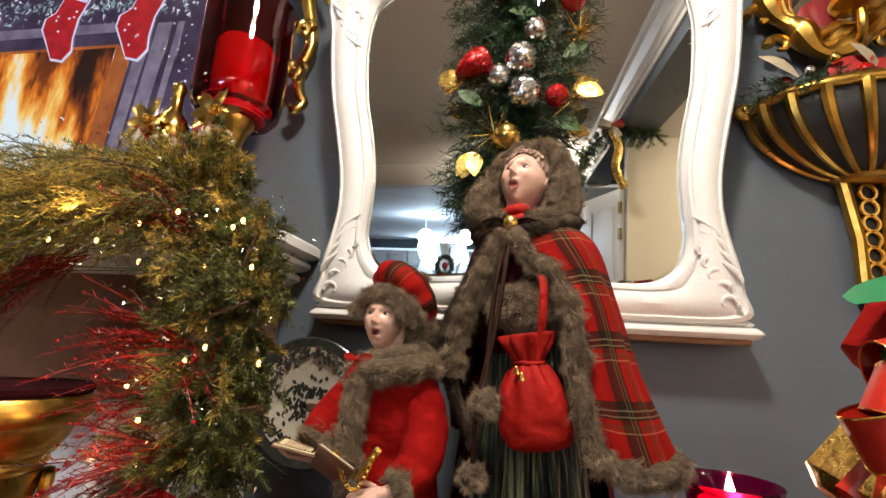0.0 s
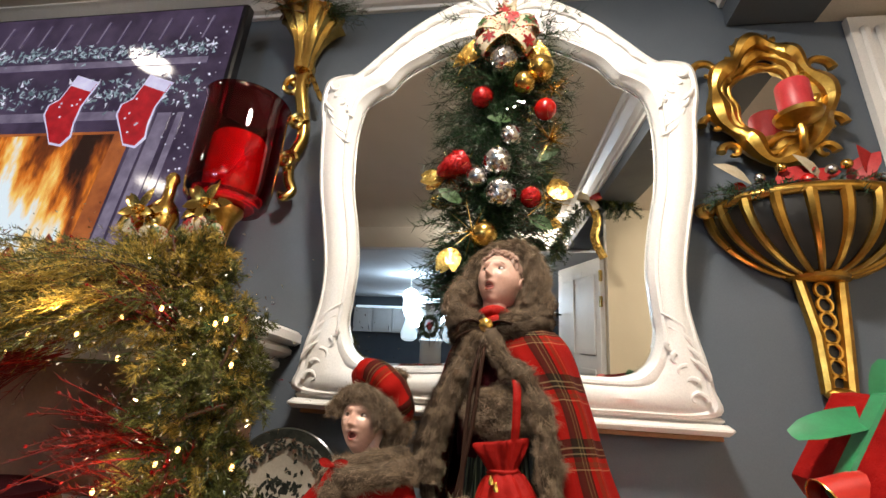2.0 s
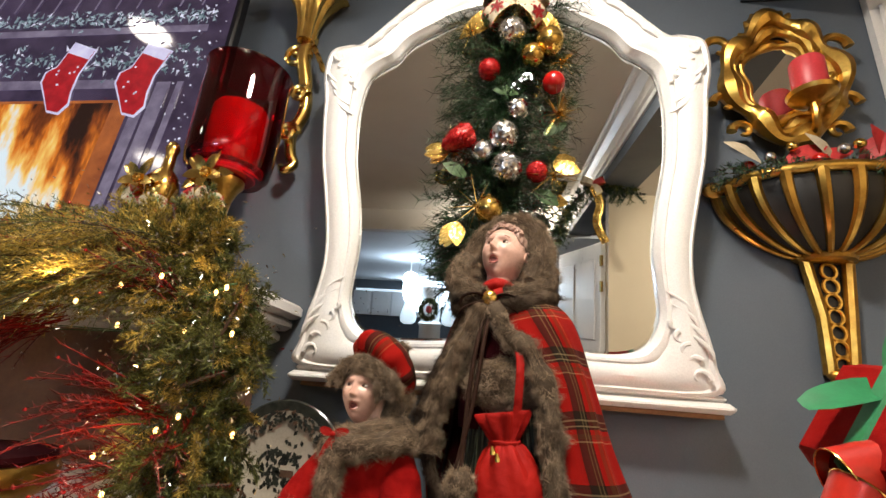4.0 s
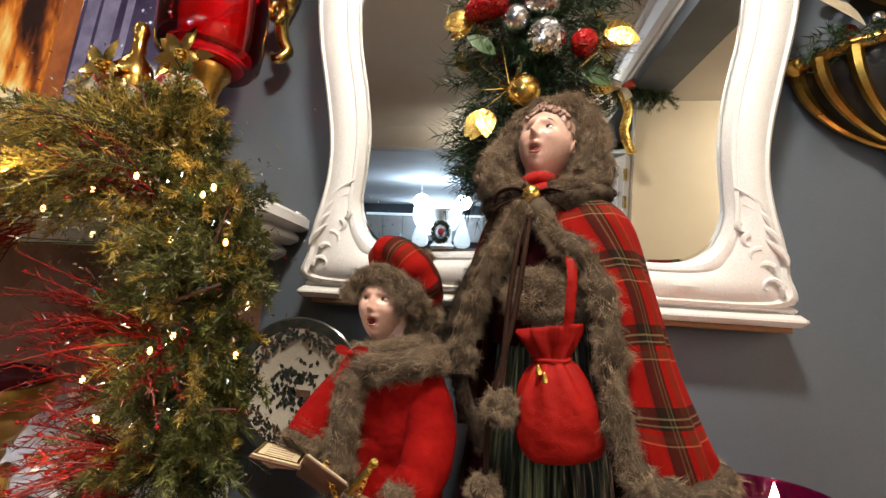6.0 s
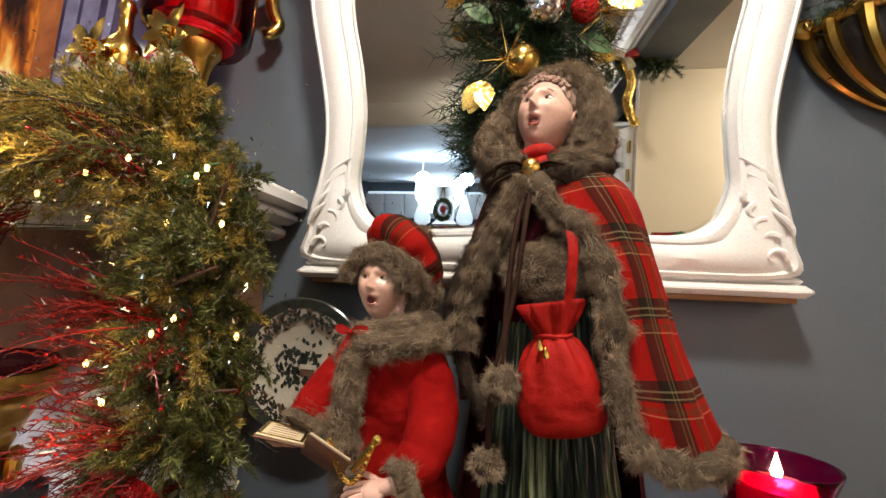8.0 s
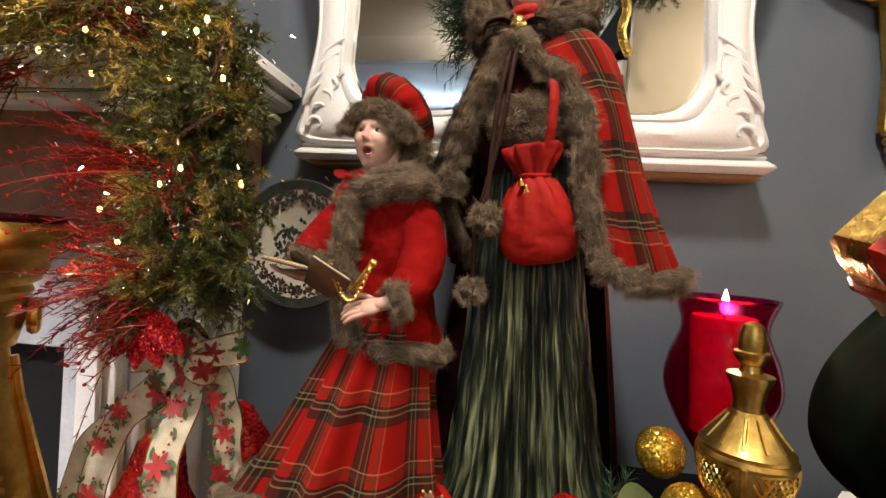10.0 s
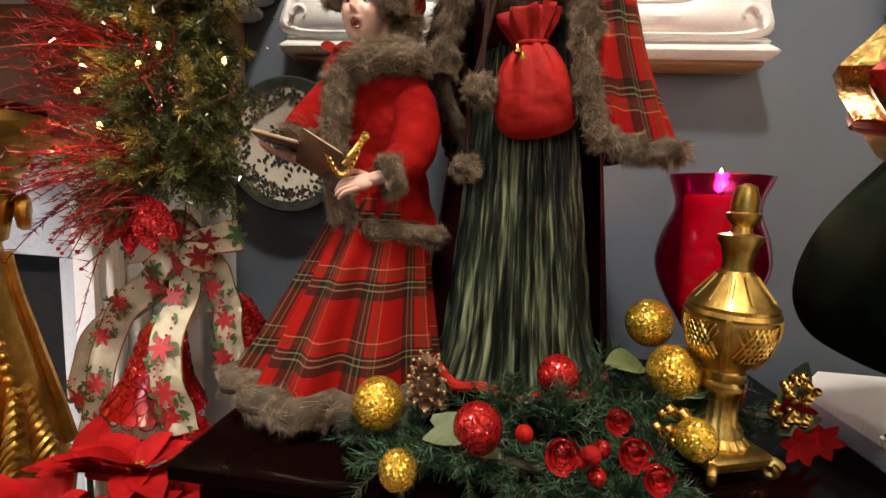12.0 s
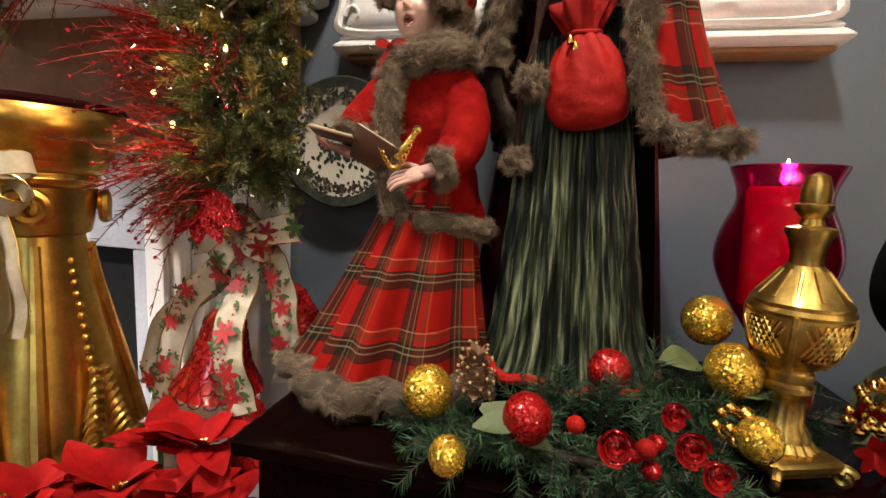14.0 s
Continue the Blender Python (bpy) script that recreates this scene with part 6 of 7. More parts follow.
    for pts in ([(-0.022, 0.728, 1.485), (-0.034, 0.708, 1.42), (-0.043, 0.695, 1.34), (-0.048, 0.690, 1.23)], [(-0.016, 0.728, 1.485), (-0.024, 0.706, 1.42), (-0.036, 0.692, 1.32), (-0.060, 0.694, 1.20), (-0.063, 0.702, 1.12)]):
        s.tube(smooth_path(pts, 24), 0.0036, BROWNCORD, 6)
    s.fur_ball((-0.048, 0.692, 1.206), 0.021, 1500, 0.016)
    s.fur_ball((-0.063, 0.704, 1.104), 0.019, 1300, 0.014)
    # red drawstring bag, hanging askew
    q = Shape()
    q.lathe([(0.003, -0.122), (0.026, -0.121), (0.044, -0.114), (0.0535, -0.092), (0.053, -0.064), (0.045, -0.034), (0.031, -0.010), (0.021, 0.0), (0.026, 0.012), (0.036, 0.030), (0.039, 0.040), (0.034, 0.041), (0.018, 0.016)], (0, 0, 0), BAGRED, 120,
            (0.98, 0.62), fine=90, wave=lambda t, z: 1 + 0.11 * np.sin(9 * t + 14 * z) * np.clip((z + 0.075) / 0.08, 0.0, 1.5) + 0.05 * np.sin(3 * t + 30 * z) + 0.035 * np.sin(17 * t - 40 * z) * np.clip((z + 0.05) / 0.06, 0, 1) + 0.018 * np.sin(5 * t + 90 * z))
    q.tube(np.stack([0.0225 * np.cos(th), 0.0145 * np.sin(th), 0.002 * np.sin(2 * th)], 1), 0.0028, BAGRED, 6)
    for dx, dz in ((-0.016, -0.006), (-0.010, -0.016)):
        q.lathe([(0.0050, dz - 0.008), (0.0045, dz - 0.004), (0.0024, dz + 0.002), (0.001, dz + 0.004)], (dx, -0.022, 0), GOLDBRIGHT, 12)
    s.mats_join(placed(q, pose(0.014, 0.702, 1.268, 0, -9, -6)))
    s.tube(smooth_path([(0.030, 0.688, 1.300), (0.033, 0.682, 1.34), (0.034, 0.684, 1.385), (0.030, 0.70, 1.41)], 16), 0.0062, BAGRED, 8, flat=0.25)
    s.make("carol_singer_doll", None, "tall carol singer doll with tartan cape, fur hood, green skirt", "doll", "carol singer dolls", where=(ax, ay, TZ))


def girl():
    s = Shape()
    # tartan skirt with fur hem
    p = skirt(s, (-0.248, 0.742, TZ + 0.045), (-0.188, 0.750, 1.065), 0.152, 0.058, PLAID, 11, 0.125, 0.93, 260, 30, 0.5)
    hem = p[0][::4]
    hem = np.vstack([hem, hem[:1]]) + [0, 0, -0.006]
    s.fur(hem, 0.021, 9000, 0.026)
    s.lathe([(0.06, TZ), (0.06, TZ + 0.05)], (-0.24, 0.742, 0), BLACKMETAL, 16)
    th = np.linspace(0, 2 * np.pi, 50)
    # coat
    q = Shape()
    q.lathe([(0.077, 1.005), (0.076, 1.03), (0.068, 1.07), (0.062, 1.11), (0.063, 1.16), (0.066, 1.20), (0.058, 1.232), (0.034, 1.258)], (0, 0, 0), REDFELT, 90, (1.03, 0.86),
            lambda t, z: 1 + 0.05 * np.sin(9 * t + z * 30) * np.clip((1.10 - z) / 0.1, 0, 1) + 0.022 * np.sin(3 * t + z * 70) + 0.014 * np.sin(7 * t - z * 110), fine=50)
    q.v = [v + np.stack([-0.190 - 0.014 * np.clip((v[:, 2] - 1.0) / 0.25, 0, 1), 0.755 + 0 * v[:, 2], 0 * v[:, 2]], 1) for v in q.v]
    s.mats_join(q)
    s.fur(np.stack([-0.183 + 0.077 * np.cos(th), 0.755 + 0.067 * np.sin(th), 1.008 - 0.010 * np.cos(th - 0.4) + 0.004 * np.sin(5 * th)], 1), 0.0145, 5200, 0.020)
    s.fur(smooth_path([(-0.246, 0.700, 1.232), (-0.249, 0.690, 1.19), (-0.250, 0.688, 1.13), (-0.246, 0.688, 1.08), (-0.232, 0.692, 1.02)], 24), 0.018, 3600, 0.022)
    # shawl collar in two rolls
    for rx, ry, z, rad, n in ((0.047, 0.043, 1.262, 0.016, 3600), (0.066, 0.058, 1.244, 0.019, 5600)):
        s.fur(np.stack([-0.204 + rx * np.cos(th), 0.752 + ry * np.sin(th), z + 0.012 * np.cos(th)], 1), rad, n, 0.024)
    for sg in (1, -1):
        s.leaf((-0.250, 0.690, 1.258), (sg, -0.1, 0.22), (0, -1, 0), 0.024, 0.013, BAGRED, 0.25, 7, 0.6)
        s.leaf((-0.250, 0.690, 1.256), (sg * 0.35 - 0.1, -0.2, -1), (0, -1, 0), 0.038, 0.009, BAGRED, 0.1, 6, 0.4)
    s.ball((-0.250, 0.688, 1.257), 0.0045, BAGRED, 10, 8)
    # head, fur brim and gathered tartan beret with a pompom
    hc = (-0.2275, 0.757, 1.322)
    head(s, hc, 0.0540, -9, 5, 1, False)
    s.lathe([(0.021, 1.25), (0.019, 1.31)], (-0.205, 0.762, 0), SKIN, 14)
    ring = ring_round(np.add(hc, (0.004, 0, 0)), -10, -4, 0.051, 0.047, 0.020, -78, 96, 30)
    s.fur(ring, np.interp(np.arange(40), [0, 12, 26, 39], [0.014, 0.018, 0.021, 0.020])[:30], 5200, 0.022)
    s.fur(ring_round(np.add(hc, (0.006, 0.012, 0)), -10, 10, 0.052, 0.054, -0.010, -60, 140, 30), 0.022, 5200, 0.024)
    back = unit(np.array([0.55, 0.50, 0.60]))
    turn = Vector(back).to_track_quat("Z", "Y").to_matrix().to_4x4()
    s.ball(np.array(hc) + back * 0.030 + [0, 0, 0.014], (0.044, 0.040, 0.042), FURBASE, 20, 12)
    s.lathe([(0.052, 0.000), (0.066, 0.010), (0.071, 0.026), (0.064, 0.044), (0.044, 0.058), (0.020, 0.066), (0.004, 0.068)], np.array(hc) + back * 0.014 + [0, 0, 0.022], PLAID, 96, turn=turn, fine=30, wave=lambda t, z: 1 + 0.05 * np.cos(13 * t + np.sin(3 * t)) * np.clip(1 - z / 0.07, 0, 1))
    s.fur_ball(np.array(hc) + back * 0.078 + [0, 0, 0.028], 0.017, 900, 0.016)
    # arms
    s.tube(smooth_path([(-0.166, 0.755, 1.222), (-0.150, 0.738, 1.190), (-0.138, 0.715, 1.150), (-0.143, 0.690, 1.112), (-0.160, 0.672, 1.092)], 40), np.interp(np.arange(40), [0, 12, 22, 32, 39], [0.033, 0.036, 0.034, 0.031, 0.027]) * (1 + 0.022 * np.sin(np.arange(40) * 0.8)), REDFELT, 22)
    s.fur(smooth_path([(-0.150, 0.670, 1.094), (-0.172, 0.660, 1.084)], 8), 0.026, 2200, 0.020)
    palm(s, (-0.194, 0.654, 1.077), (-0.95, -0.10, -0.30), (-0.15, -0.75, 0.65), 0.034, -1)
    s.tube(smooth_path([(-0.248, 0.748, 1.222), (-0.278, 0.735, 1.19), (-0.300, 0.715, 1.158), (-0.308, 0.698, 1.138)], 26), np.linspace(0.034, 0.026, 26), REDFELT, 18)
    s.fur(smooth_path([(-0.302, 0.708, 1.146), (-0.312, 0.690, 1.128)], 8), 0.025, 1900, 0.020)
    palm(s, (-0.324, 0.682, 1.112), (-0.45, -0.75, 0.20), (-0.3, -0.1, -1), 0.028, 1)
    s.make("carol_singer_girl_doll", None, "carol singer girl doll with red coat, beret and tartan skirt", "doll", "carol singer dolls", where=(-0.24, 0.742, TZ))


lady()
girl()

bk = thing("song_book", (-0.28, 0.66, 1.095), "open brown song book with gilt cream pages", "book")
bm_l = pose(-0.320, 0.664, 1.126, -4, 12, 16)
bm_r = pose(-0.262, 0.660, 1.106, -42, 30, 8)
for m, nm in ((bm_l, "left_leaf"), (bm_r, "right_leaf")):
    s = Shape()
    s.box((0, 0, 0), (0.062, 0.070, 0.003), LEATHER, 0.001)
    placed(s, m).make(nm + "_cover", bk, label="brown cover")
    s = Shape()
    s.box((0, 0, 0.0028), (0.058, 0.066, 0.0025), PAPER, 0.0008)
    placed(s, m).make("page_block", bk, label="gilt-edged cream pages")
    for dx, dy, sx, sy in ((0, 0.029, 0.056, 0.004), (0, -0.029, 0.056, 0.004), (0.026, 0, 0.004, 0.054), (-0.026, 0, 0.004, 0.054)):
        s = Shape()
        s.box((dx, dy, 0.0043), (sx, sy, 0.0006), GOLDBRIGHT)
        placed(s, m).make("gilt_border", bk, label="gilt page border")
    for k in range(5):
        s = Shape()
        s.box((0, -0.020 + 0.010 * k, 0.0043), (0.034, 0.0016, 0.0006), BROW)
        placed(s, m).make("printed_line", bk)
s = Shape()
for k in range(34):
    u = k / 33
    c = np.array([-0.252 + 0.058 * u, 0.648, 1.130 - 0.052 * math.sin(u * 3.1) + 0.012 * u])
    th = np.linspace(0, 2 * np.pi, 9)
    ring = np.stack([c[0] + 0.0030 * np.cos(th), c[1] + (0.0030 * np.sin(th) if k % 2 else 0 * th), c[2] + (0 * th if k % 2 else 0.0030 * np.sin(th))], 1)
    s.tube(ring, 0.0010, GOLDBRIGHT, 5)
s.make("chain", bk, label="gold chain marker")
s = Shape()
s.tube([(-0.222, 0.650, 1.098), (-0.196, 0.652, 1.132)], np.array([0.004, 0.005]), GOLDBRIGHT, 8)
s.ball((-0.193, 0.652, 1.136), 0.0065, GOLDBRIGHT, 12, 8)
s.make("tassel", bk, label="gold tassel")


# ---- plate on the wall behind the girl ----
pl = thing("china_plate", (-0.47, 1.0, 1.15), "china plate with a printed winter cottage, hung on the wall", "plate")
pm = pose(-0.462, 1.005, 1.150, 90, 0, 0)
s = Shape()
s.lathe([(0.002, 0.012), (0.085, 0.012), (0.095, 0.018), (0.138, 0.026), (0.141, 0.024), (0.09, 0.006), (0.002, 0.004)], (0, 0, 0), CHINA, 48)
placed(s, pm).make("dish", pl)
s = Shape()
s.lathe([(0.118, 0.0230), (0.138, 0.0270), (0.1415, 0.0245)], (0, 0, 0), CHINADARK, 48, caps=False)
placed(s, pm).make("dark_rim", pl, label="dark green printed rim")
s = Shape()
for k in range(620):
    a, r = rng.uniform(0, 6.28), rng.uniform(0.092, 0.122)
    z = np.interp(r, [0.095, 0.138], [0.018, 0.026]) + 0.001
    b = rng.uniform(0, 6.28)
    s.leaf((r * math.cos(a), r * math.sin(a), z), (math.cos(b), math.sin(b), 0), (0, 0, 1), 0.011, 0.007, CHINADARK if k % 4 else CHINABROWN, 0, 3, 1, 0)
placed(s, pm).make("printed_border", pl, label="dark printed wreath border")
s = Shape()
for k in range(150):
    x, y = rng.normal() * 0.030, rng.normal() * 0.025 - 0.01
    b = rng.uniform(0.6, 2.5)
    s.leaf((x, y, 0.0128 + 0.0001 * (k % 5)), (math.cos(b), math.sin(b), 0), (0, 0, 1), 0.013, 0.009, CHINADARK, 0, 3, 1, 0)
placed(s, pm).make("printed_wood", pl, label="dark printed trees", kind="stuff")
s = Shape()
s.box((0.012, -0.012, 0.0140), (0.03, 0.014, 0.0012), CHINABROWN)
placed(s, pm).make("printed_cottage", pl, label="brown printed cottage")
s = Shape()
s.box((0.012, 0.000, 0.0145), (0.034, 0.009, 0.0012), CHINA)
placed(s, pm).make("printed_roof", pl, label="snow-white printed roof")


# ---- gold urn finial lamp on the table ----
def urn():
    x, y = 0.281, 0.650
    t = thing("gold_urn", (x, y, TZ), "antique gold covered urn with lattice bowl and four scrolled feet", "urn")
    t.scale = (0.88, 0.88, 1.0)
    q = Shape()
    q.lathe([(0.004, 1.045), (0.012, 1.048), (0.0165, 1.060), (0.0165, 1.078), (0.012, 1.092), (0.003, 1.096)], (x, y, 0), GOLDOLD, 24)
    q.make("knob", t)
    q = Shape()
    q.lathe([(0.020, 0.985), (0.018, 1.000), (0.022, 1.018), (0.028, 1.028), (0.028, 1.033), (0.014, 1.036), (0.012, 1.044), (0.021, 1.054), (0.021, 1.060), (0.010, 1.064)], (x, y, 0), GOLDOLD, 28)
    q.make("neck", t)
    q = Shape()
    q.lathe([(0.056, 0.940), (0.057, 0.948), (0.050, 0.954), (0.034, 0.972), (0.024, 0.985), (0.021, 0.99)], (x, y, 0), GOLDOLD, 48, wave=lambda th, z: 1 + 0.022 * np.cos(12 * th) * ((z > 0.95) & (z < 0.985)))
    lid = q.make("lid", t)
    for k in range(12):
        q = Shape()
        a = k * math.pi / 6
        q.tube([(x + r * math.cos(a), y + r * math.sin(a), z) for r, z in ((0.0495, 0.954), (0.0345, 0.9715), (0.0245, 0.9845))], 0.0026, GOLDOLD, 6)
        q.make("lid_rib", lid)
    bowl = [(0.026, 0.868), (0.034, 0.874), (0.048, 0.893), (0.055, 0.915), (0.0565, 0.932), (0.055, 0.940)]
    q = Shape()
    q.lathe(bowl, (x, y, 0), GOLDOLD, 48)
    q.lathe([(0.058, 0.934), (0.060, 0.938), (0.058, 0.943)], (x, y, 0), GOLDOLD, 48)
    bowl_part = q.make("bowl", t)
    bz = np.array([b[1] for b in bowl])
    br = np.array([b[0] for b in bowl])
    q = Shape()
    for pan in range(4):
        a0 = pan * math.pi / 2 + 0.3
        for k in range(-3, 4):
            for sg in (1, -1):
                zz = np.linspace(0.886, 0.930, 8)
                aa = a0 + 0.14 * k + sg * (zz - 0.908) * 11
                ok = np.abs(aa - a0) < 0.62
                if ok.sum() < 3:
                    continue
                rr = np.interp(zz, bz, br) + 0.0008
                q.tube(np.stack([x + rr * np.cos(aa), y + rr * np.sin(aa), zz], 1)[ok], 0.0024, GOLDBRIGHT, 5)
    q.make("lattice", bowl_part, label="raised lattice lines")
    for pan in range(4):
        q = Shape()
        a = pan * math.pi / 2 + 0.3 + math.pi / 4
        zz = np.linspace(0.872, 0.936, 10)
        rr = np.interp(zz, bz, br) + 0.001
        q.tube(np.stack([x + rr * np.cos(a), y + rr * np.sin(a), zz], 1), 0.0045, GOLDOLD, 6)
        q.make("strap", bowl_part)
    q = Shape()
    q.lathe([(0.033, 0.775), (0.032, 0.79), (0.024, 0.80), (0.022, 0.825), (0.026, 0.838), (0.030, 0.842), (0.030, 0.848), (0.026, 0.852), (0.028, 0.858), (0.028, 0.864), (0.022, 0.870)], (x, y, 0), GOLDOLD, 60,
            wave=lambda th, z: 1 + 0.05 * np.cos(14 * th) * ((z > 0.785) & (z < 0.836)))
    q.lathe([(0.040, 0.768), (0.042, 0.774), (0.034, 0.782)], (x, y, 0), GOLDOLD, 60, wave=lambda th, z: 1 + 0.05 * np.cos(24 * th))
    q.make("fluted_stem", t)
    rot = pose(0, 0, 0, 0, 0, 20)
    q = Shape()
    q.box((x, y, 0.762), (0.105, 0.105, 0.014), GOLDOLD, 0.004, rot)
    q.box((x, y, 0.752), (0.088, 0.088, 0.010), GOLDOLD, 0.002, rot)
    q.make("plinth", t)
    for k in range(4):
        a = radians(20 + 45 + 90 * k)
        q = Shape()
        d = np.array([math.cos(a), math.sin(a), 0])
        c = np.array([x, y, 0]) + d * 0.070
        th = np.linspace(0.4, 7.5, 26)
        r = 0.0125 * (1 - th / 11)
        q.tube(c + d * (r * np.cos(th))[:, None] + np.array([0, 0, 1]) * (TZ + 0.0155 + r * np.sin(th))[:, None], 0.0062, GOLDOLD, 8)
        q.tube([c + [0, 0, TZ + 0.022], c - d * 0.02 + [0, 0, TZ + 0.026]], 0.008, GOLDOLD, 8)
        q.make("foot", t)


urn()


# ---- red hurricane candle ----
def hurricane():
    x, y = 0.317, 0.800
    t = thing("hurricane_candle", (x, y, TZ), "red glass hurricane vase with a lit candle", "candle holder")
    pr = [(0.004, 0.862), (0.020, 0.864), (0.034, 0.880), (0.056, 0.915), (0.074, 0.955), (0.079, 0.985), (0.073, 1.02), (0.061, 1.052), (0.058, 1.068), (0.061, 1.085), (0.070, 1.110)]
    q = Shape()
    q.lathe(pr + [(r - 0.003, z) for r, z in pr[::-1]], (x, y, 0), REDGLASS, 64, fine=70)
    q.make("glass", t).visible_shadow = False
    q = Shape()
    q.lathe([(0.050, TZ), (0.050, TZ + 0.01), (0.02, TZ + 0.02), (0.012, TZ + 0.05), (0.016, TZ + 0.075), (0.011, TZ + 0.095), (0.024, 0.862)], (x, y, 0), BLACKMETAL, 24)
    q.make("foot", t)
    q = Shape()
    q.lathe([(0.030, 0.900), (0.040, 0.91), (0.046, 1.078), (0.043, 1.084), (0.004, 1.080)], (x, y, 0), WAX, 28)
    pillar = q.make("candle", t, label="red pillar candle")
    q = Shape()
    q.tube([(x, y, 1.078), (x, y, 1.090)], 0.0013, BLACKMETAL, 5)
    q.make("wick", pillar)
    q = Shape()
    q.lathe([(0.0008, 1.088), (0.006, 1.094), (0.0066, 1.101), (0.0034, 1.113), (0.0004, 1.124)], (x, y, 0), FLAME, 14)
    q.make("flame", pillar, label="yellow candle flame")
    lt = bpy.data.lights.new("candle_flame_light", "POINT")
    lt.energy, lt.color, lt.shadow_soft_size = 1.3, (1, 0.62, 0.44), 0.006
    new("candle_flame_light", lt).location = (x, y - 0.012, 1.102)


hurricane()


# ---- garland, balls, cones and flowers on the table ----
def table_garland():
    t = thing("table_garland", (0.15, 0.57, TZ), "dark green pine garland lying along the table edge", "garland")
    run = smooth_path([(-0.13, 0.575, TZ + 0.02), (-0.07, 0.555, TZ + 0.03), (0.03, 0.54, TZ + 0.035), (0.13, 0.53, TZ + 0.035), (0.19, 0.57, TZ + 0.035), (0.22, 0.70, TZ + 0.035), (0.30, 0.745, TZ + 0.03), (0.40, 0.74, TZ + 0.03)], 80)
    q = Shape()
    q.tube(run, 0.006, STEM, 6)
    q.make("spine", t)
    q = Shape()
    for k in range(170):
        c = run[rng.integers(0, 80)] + rng.normal(size=3) * [0.01, 0.012, 0.006]
        a = rng.uniform(0, 6.28)
        d = np.array([math.cos(a), math.sin(a) * 0.8 - 0.15, rng.uniform(0.0, 0.75)])
        if c[0] > 0.15 and c[1] < 0.69:
            d[0] = -abs(d[0])
        q.branch(c, d, rng.uniform(0.05, 0.09), 0.019, 90, NEEDLEBLUE if k % 3 else NEEDLE, rng.uniform(0.0, 0.5), 0.0014, 0.0015)
    for k in range(60):
        c = np.array([rng.uniform(0.03, 0.19), rng.uniform(0.50, 0.53), TZ + 0.03])
        q.branch(c, (rng.normal() * 0.4, -0.75, 0.1 + rng.normal() * 0.35), rng.uniform(0.06, 0.11), 0.020, 100, NEEDLEBLUE if k % 2 else NEEDLE, rng.uniform(0.3, 0.9), 0.0014, 0.0015)
    for k in range(44):
        c = np.array([rng.uniform(0.13, 0.27), rng.uniform(0.66, 0.74), TZ + 0.05])
        q.branch(c, (rng.normal(), -0.5 + rng.normal() * 0.4, 0.6), rng.uniform(0.07, 0.12), 0.026, 60, NEEDLEBLUE if k % 2 else NEEDLE, 0.2, 0.0014, 0.0015)
    for k in range(26):
        c = np.array([rng.uniform(-0.02, 0.10), rng.uniform(0.60, 0.64), TZ + 0.03])
        q.branch(c, (rng.normal() * 0.5, -0.3, 0.9), rng.uniform(0.06, 0.11), 0.026, 60, NEEDLEBLUE, 0.1, 0.0014, 0.0015)
    q.make("needles", t, label="frosted green pine needles", kind="stuff")
    for c, d, l, w in (((-0.075, 0.545, 0.812), (0.9, -0.25, -0.15), 0.085, 0.045), ((-0.02, 0.53, 0.808), (-0.8, -0.3, 0.1), 0.06, 0.03), ((0.20, 0.70, 0.84), (-0.6, -0.5, 0.3), 0.07, 0.045), ((0.27, 0.66, 0.83), (-0.9, -0.3, 0.2), 0.06, 0.04),
                       ((0.40, 0.72, 0.78), (0.2, -0.2, 1), 0.08, 0.035), ((0.38, 0.70, 0.76), (0.5, -0.3, 0.6), 0.06, 0.03)):
        q = Shape()
        q.leaf(c, d, (0, -0.6, 1), l, w, LEAF, 0.25, 7, 1, 0.25)
        q.make("velvet_leaf", t, label="olive green velvet leaf")
    g = "table ornaments"
    for (x, y, z), r, mat, lab in (((-0.144, 0.570, 0.810), 0.031, GLITGOLD, "large gold glitter ball in the table garland"), ((-0.104, 0.508, 0.768), 0.0215, GLITGOLD, "small gold glitter ball near the table edge"),
                                   ((0.214, 0.733, 0.894), 0.033, GLITGOLD, "gold glitter ball beside the urn"), ((0.228, 0.665, 0.848), 0.034, GLITGOLD, "large gold glitter ball beside the urn"),
                                   ((-0.022, 0.533, 0.812), 0.0275, GLITRED, "red glitter ball in the table garland"), ((0.075, 0.63, 0.842), 0.026, GLITRED, "red glitter ball before the tall doll"), ((0.202, 0.528, 0.828), 0.021, GLITGOLD, "small gold glitter ball beside the urn foot"),
                                   ((0.325, 0.735, 0.80), 0.03, REDBALL, "red ball behind the urn")):
        facet_ball("glitter_ball", (x, y, z), r, mat, lab, g, squash=1.06, cap=False)
    # pine cone
    pc = thing("pine_cone", (-0.088, 0.585, 0.832), "brown pine cone with gilded scale tips", "pine cone")
    q = Shape()
    q.ball((-0.088, 0.585, 0.832), (0.012, 0.012, 0.022), CONE, 12, 8)
    q.make("core", pc)
    for k in range(44):
        a, v = k * 2.4, -0.9 + 1.8 * k / 43
        rad = math.sqrt(max(0.06, 1 - v * v))
        d = np.array([math.cos(a) * rad, math.sin(a) * rad, v * 0.6 + 0.25])
        q = Shape()
        c = np.array([-0.088, 0.585, 0.832 + 0.020 * v])
        q.leaf(c, d, (0, 0, 1), 0.024, 0.017, CONE, -0.15, 4)
        q.ball(c + unit(d) * 0.0235 + [0, 0, 0.002], 0.0020, CONETIP, 7, 5)
        q.make("scale", pc)
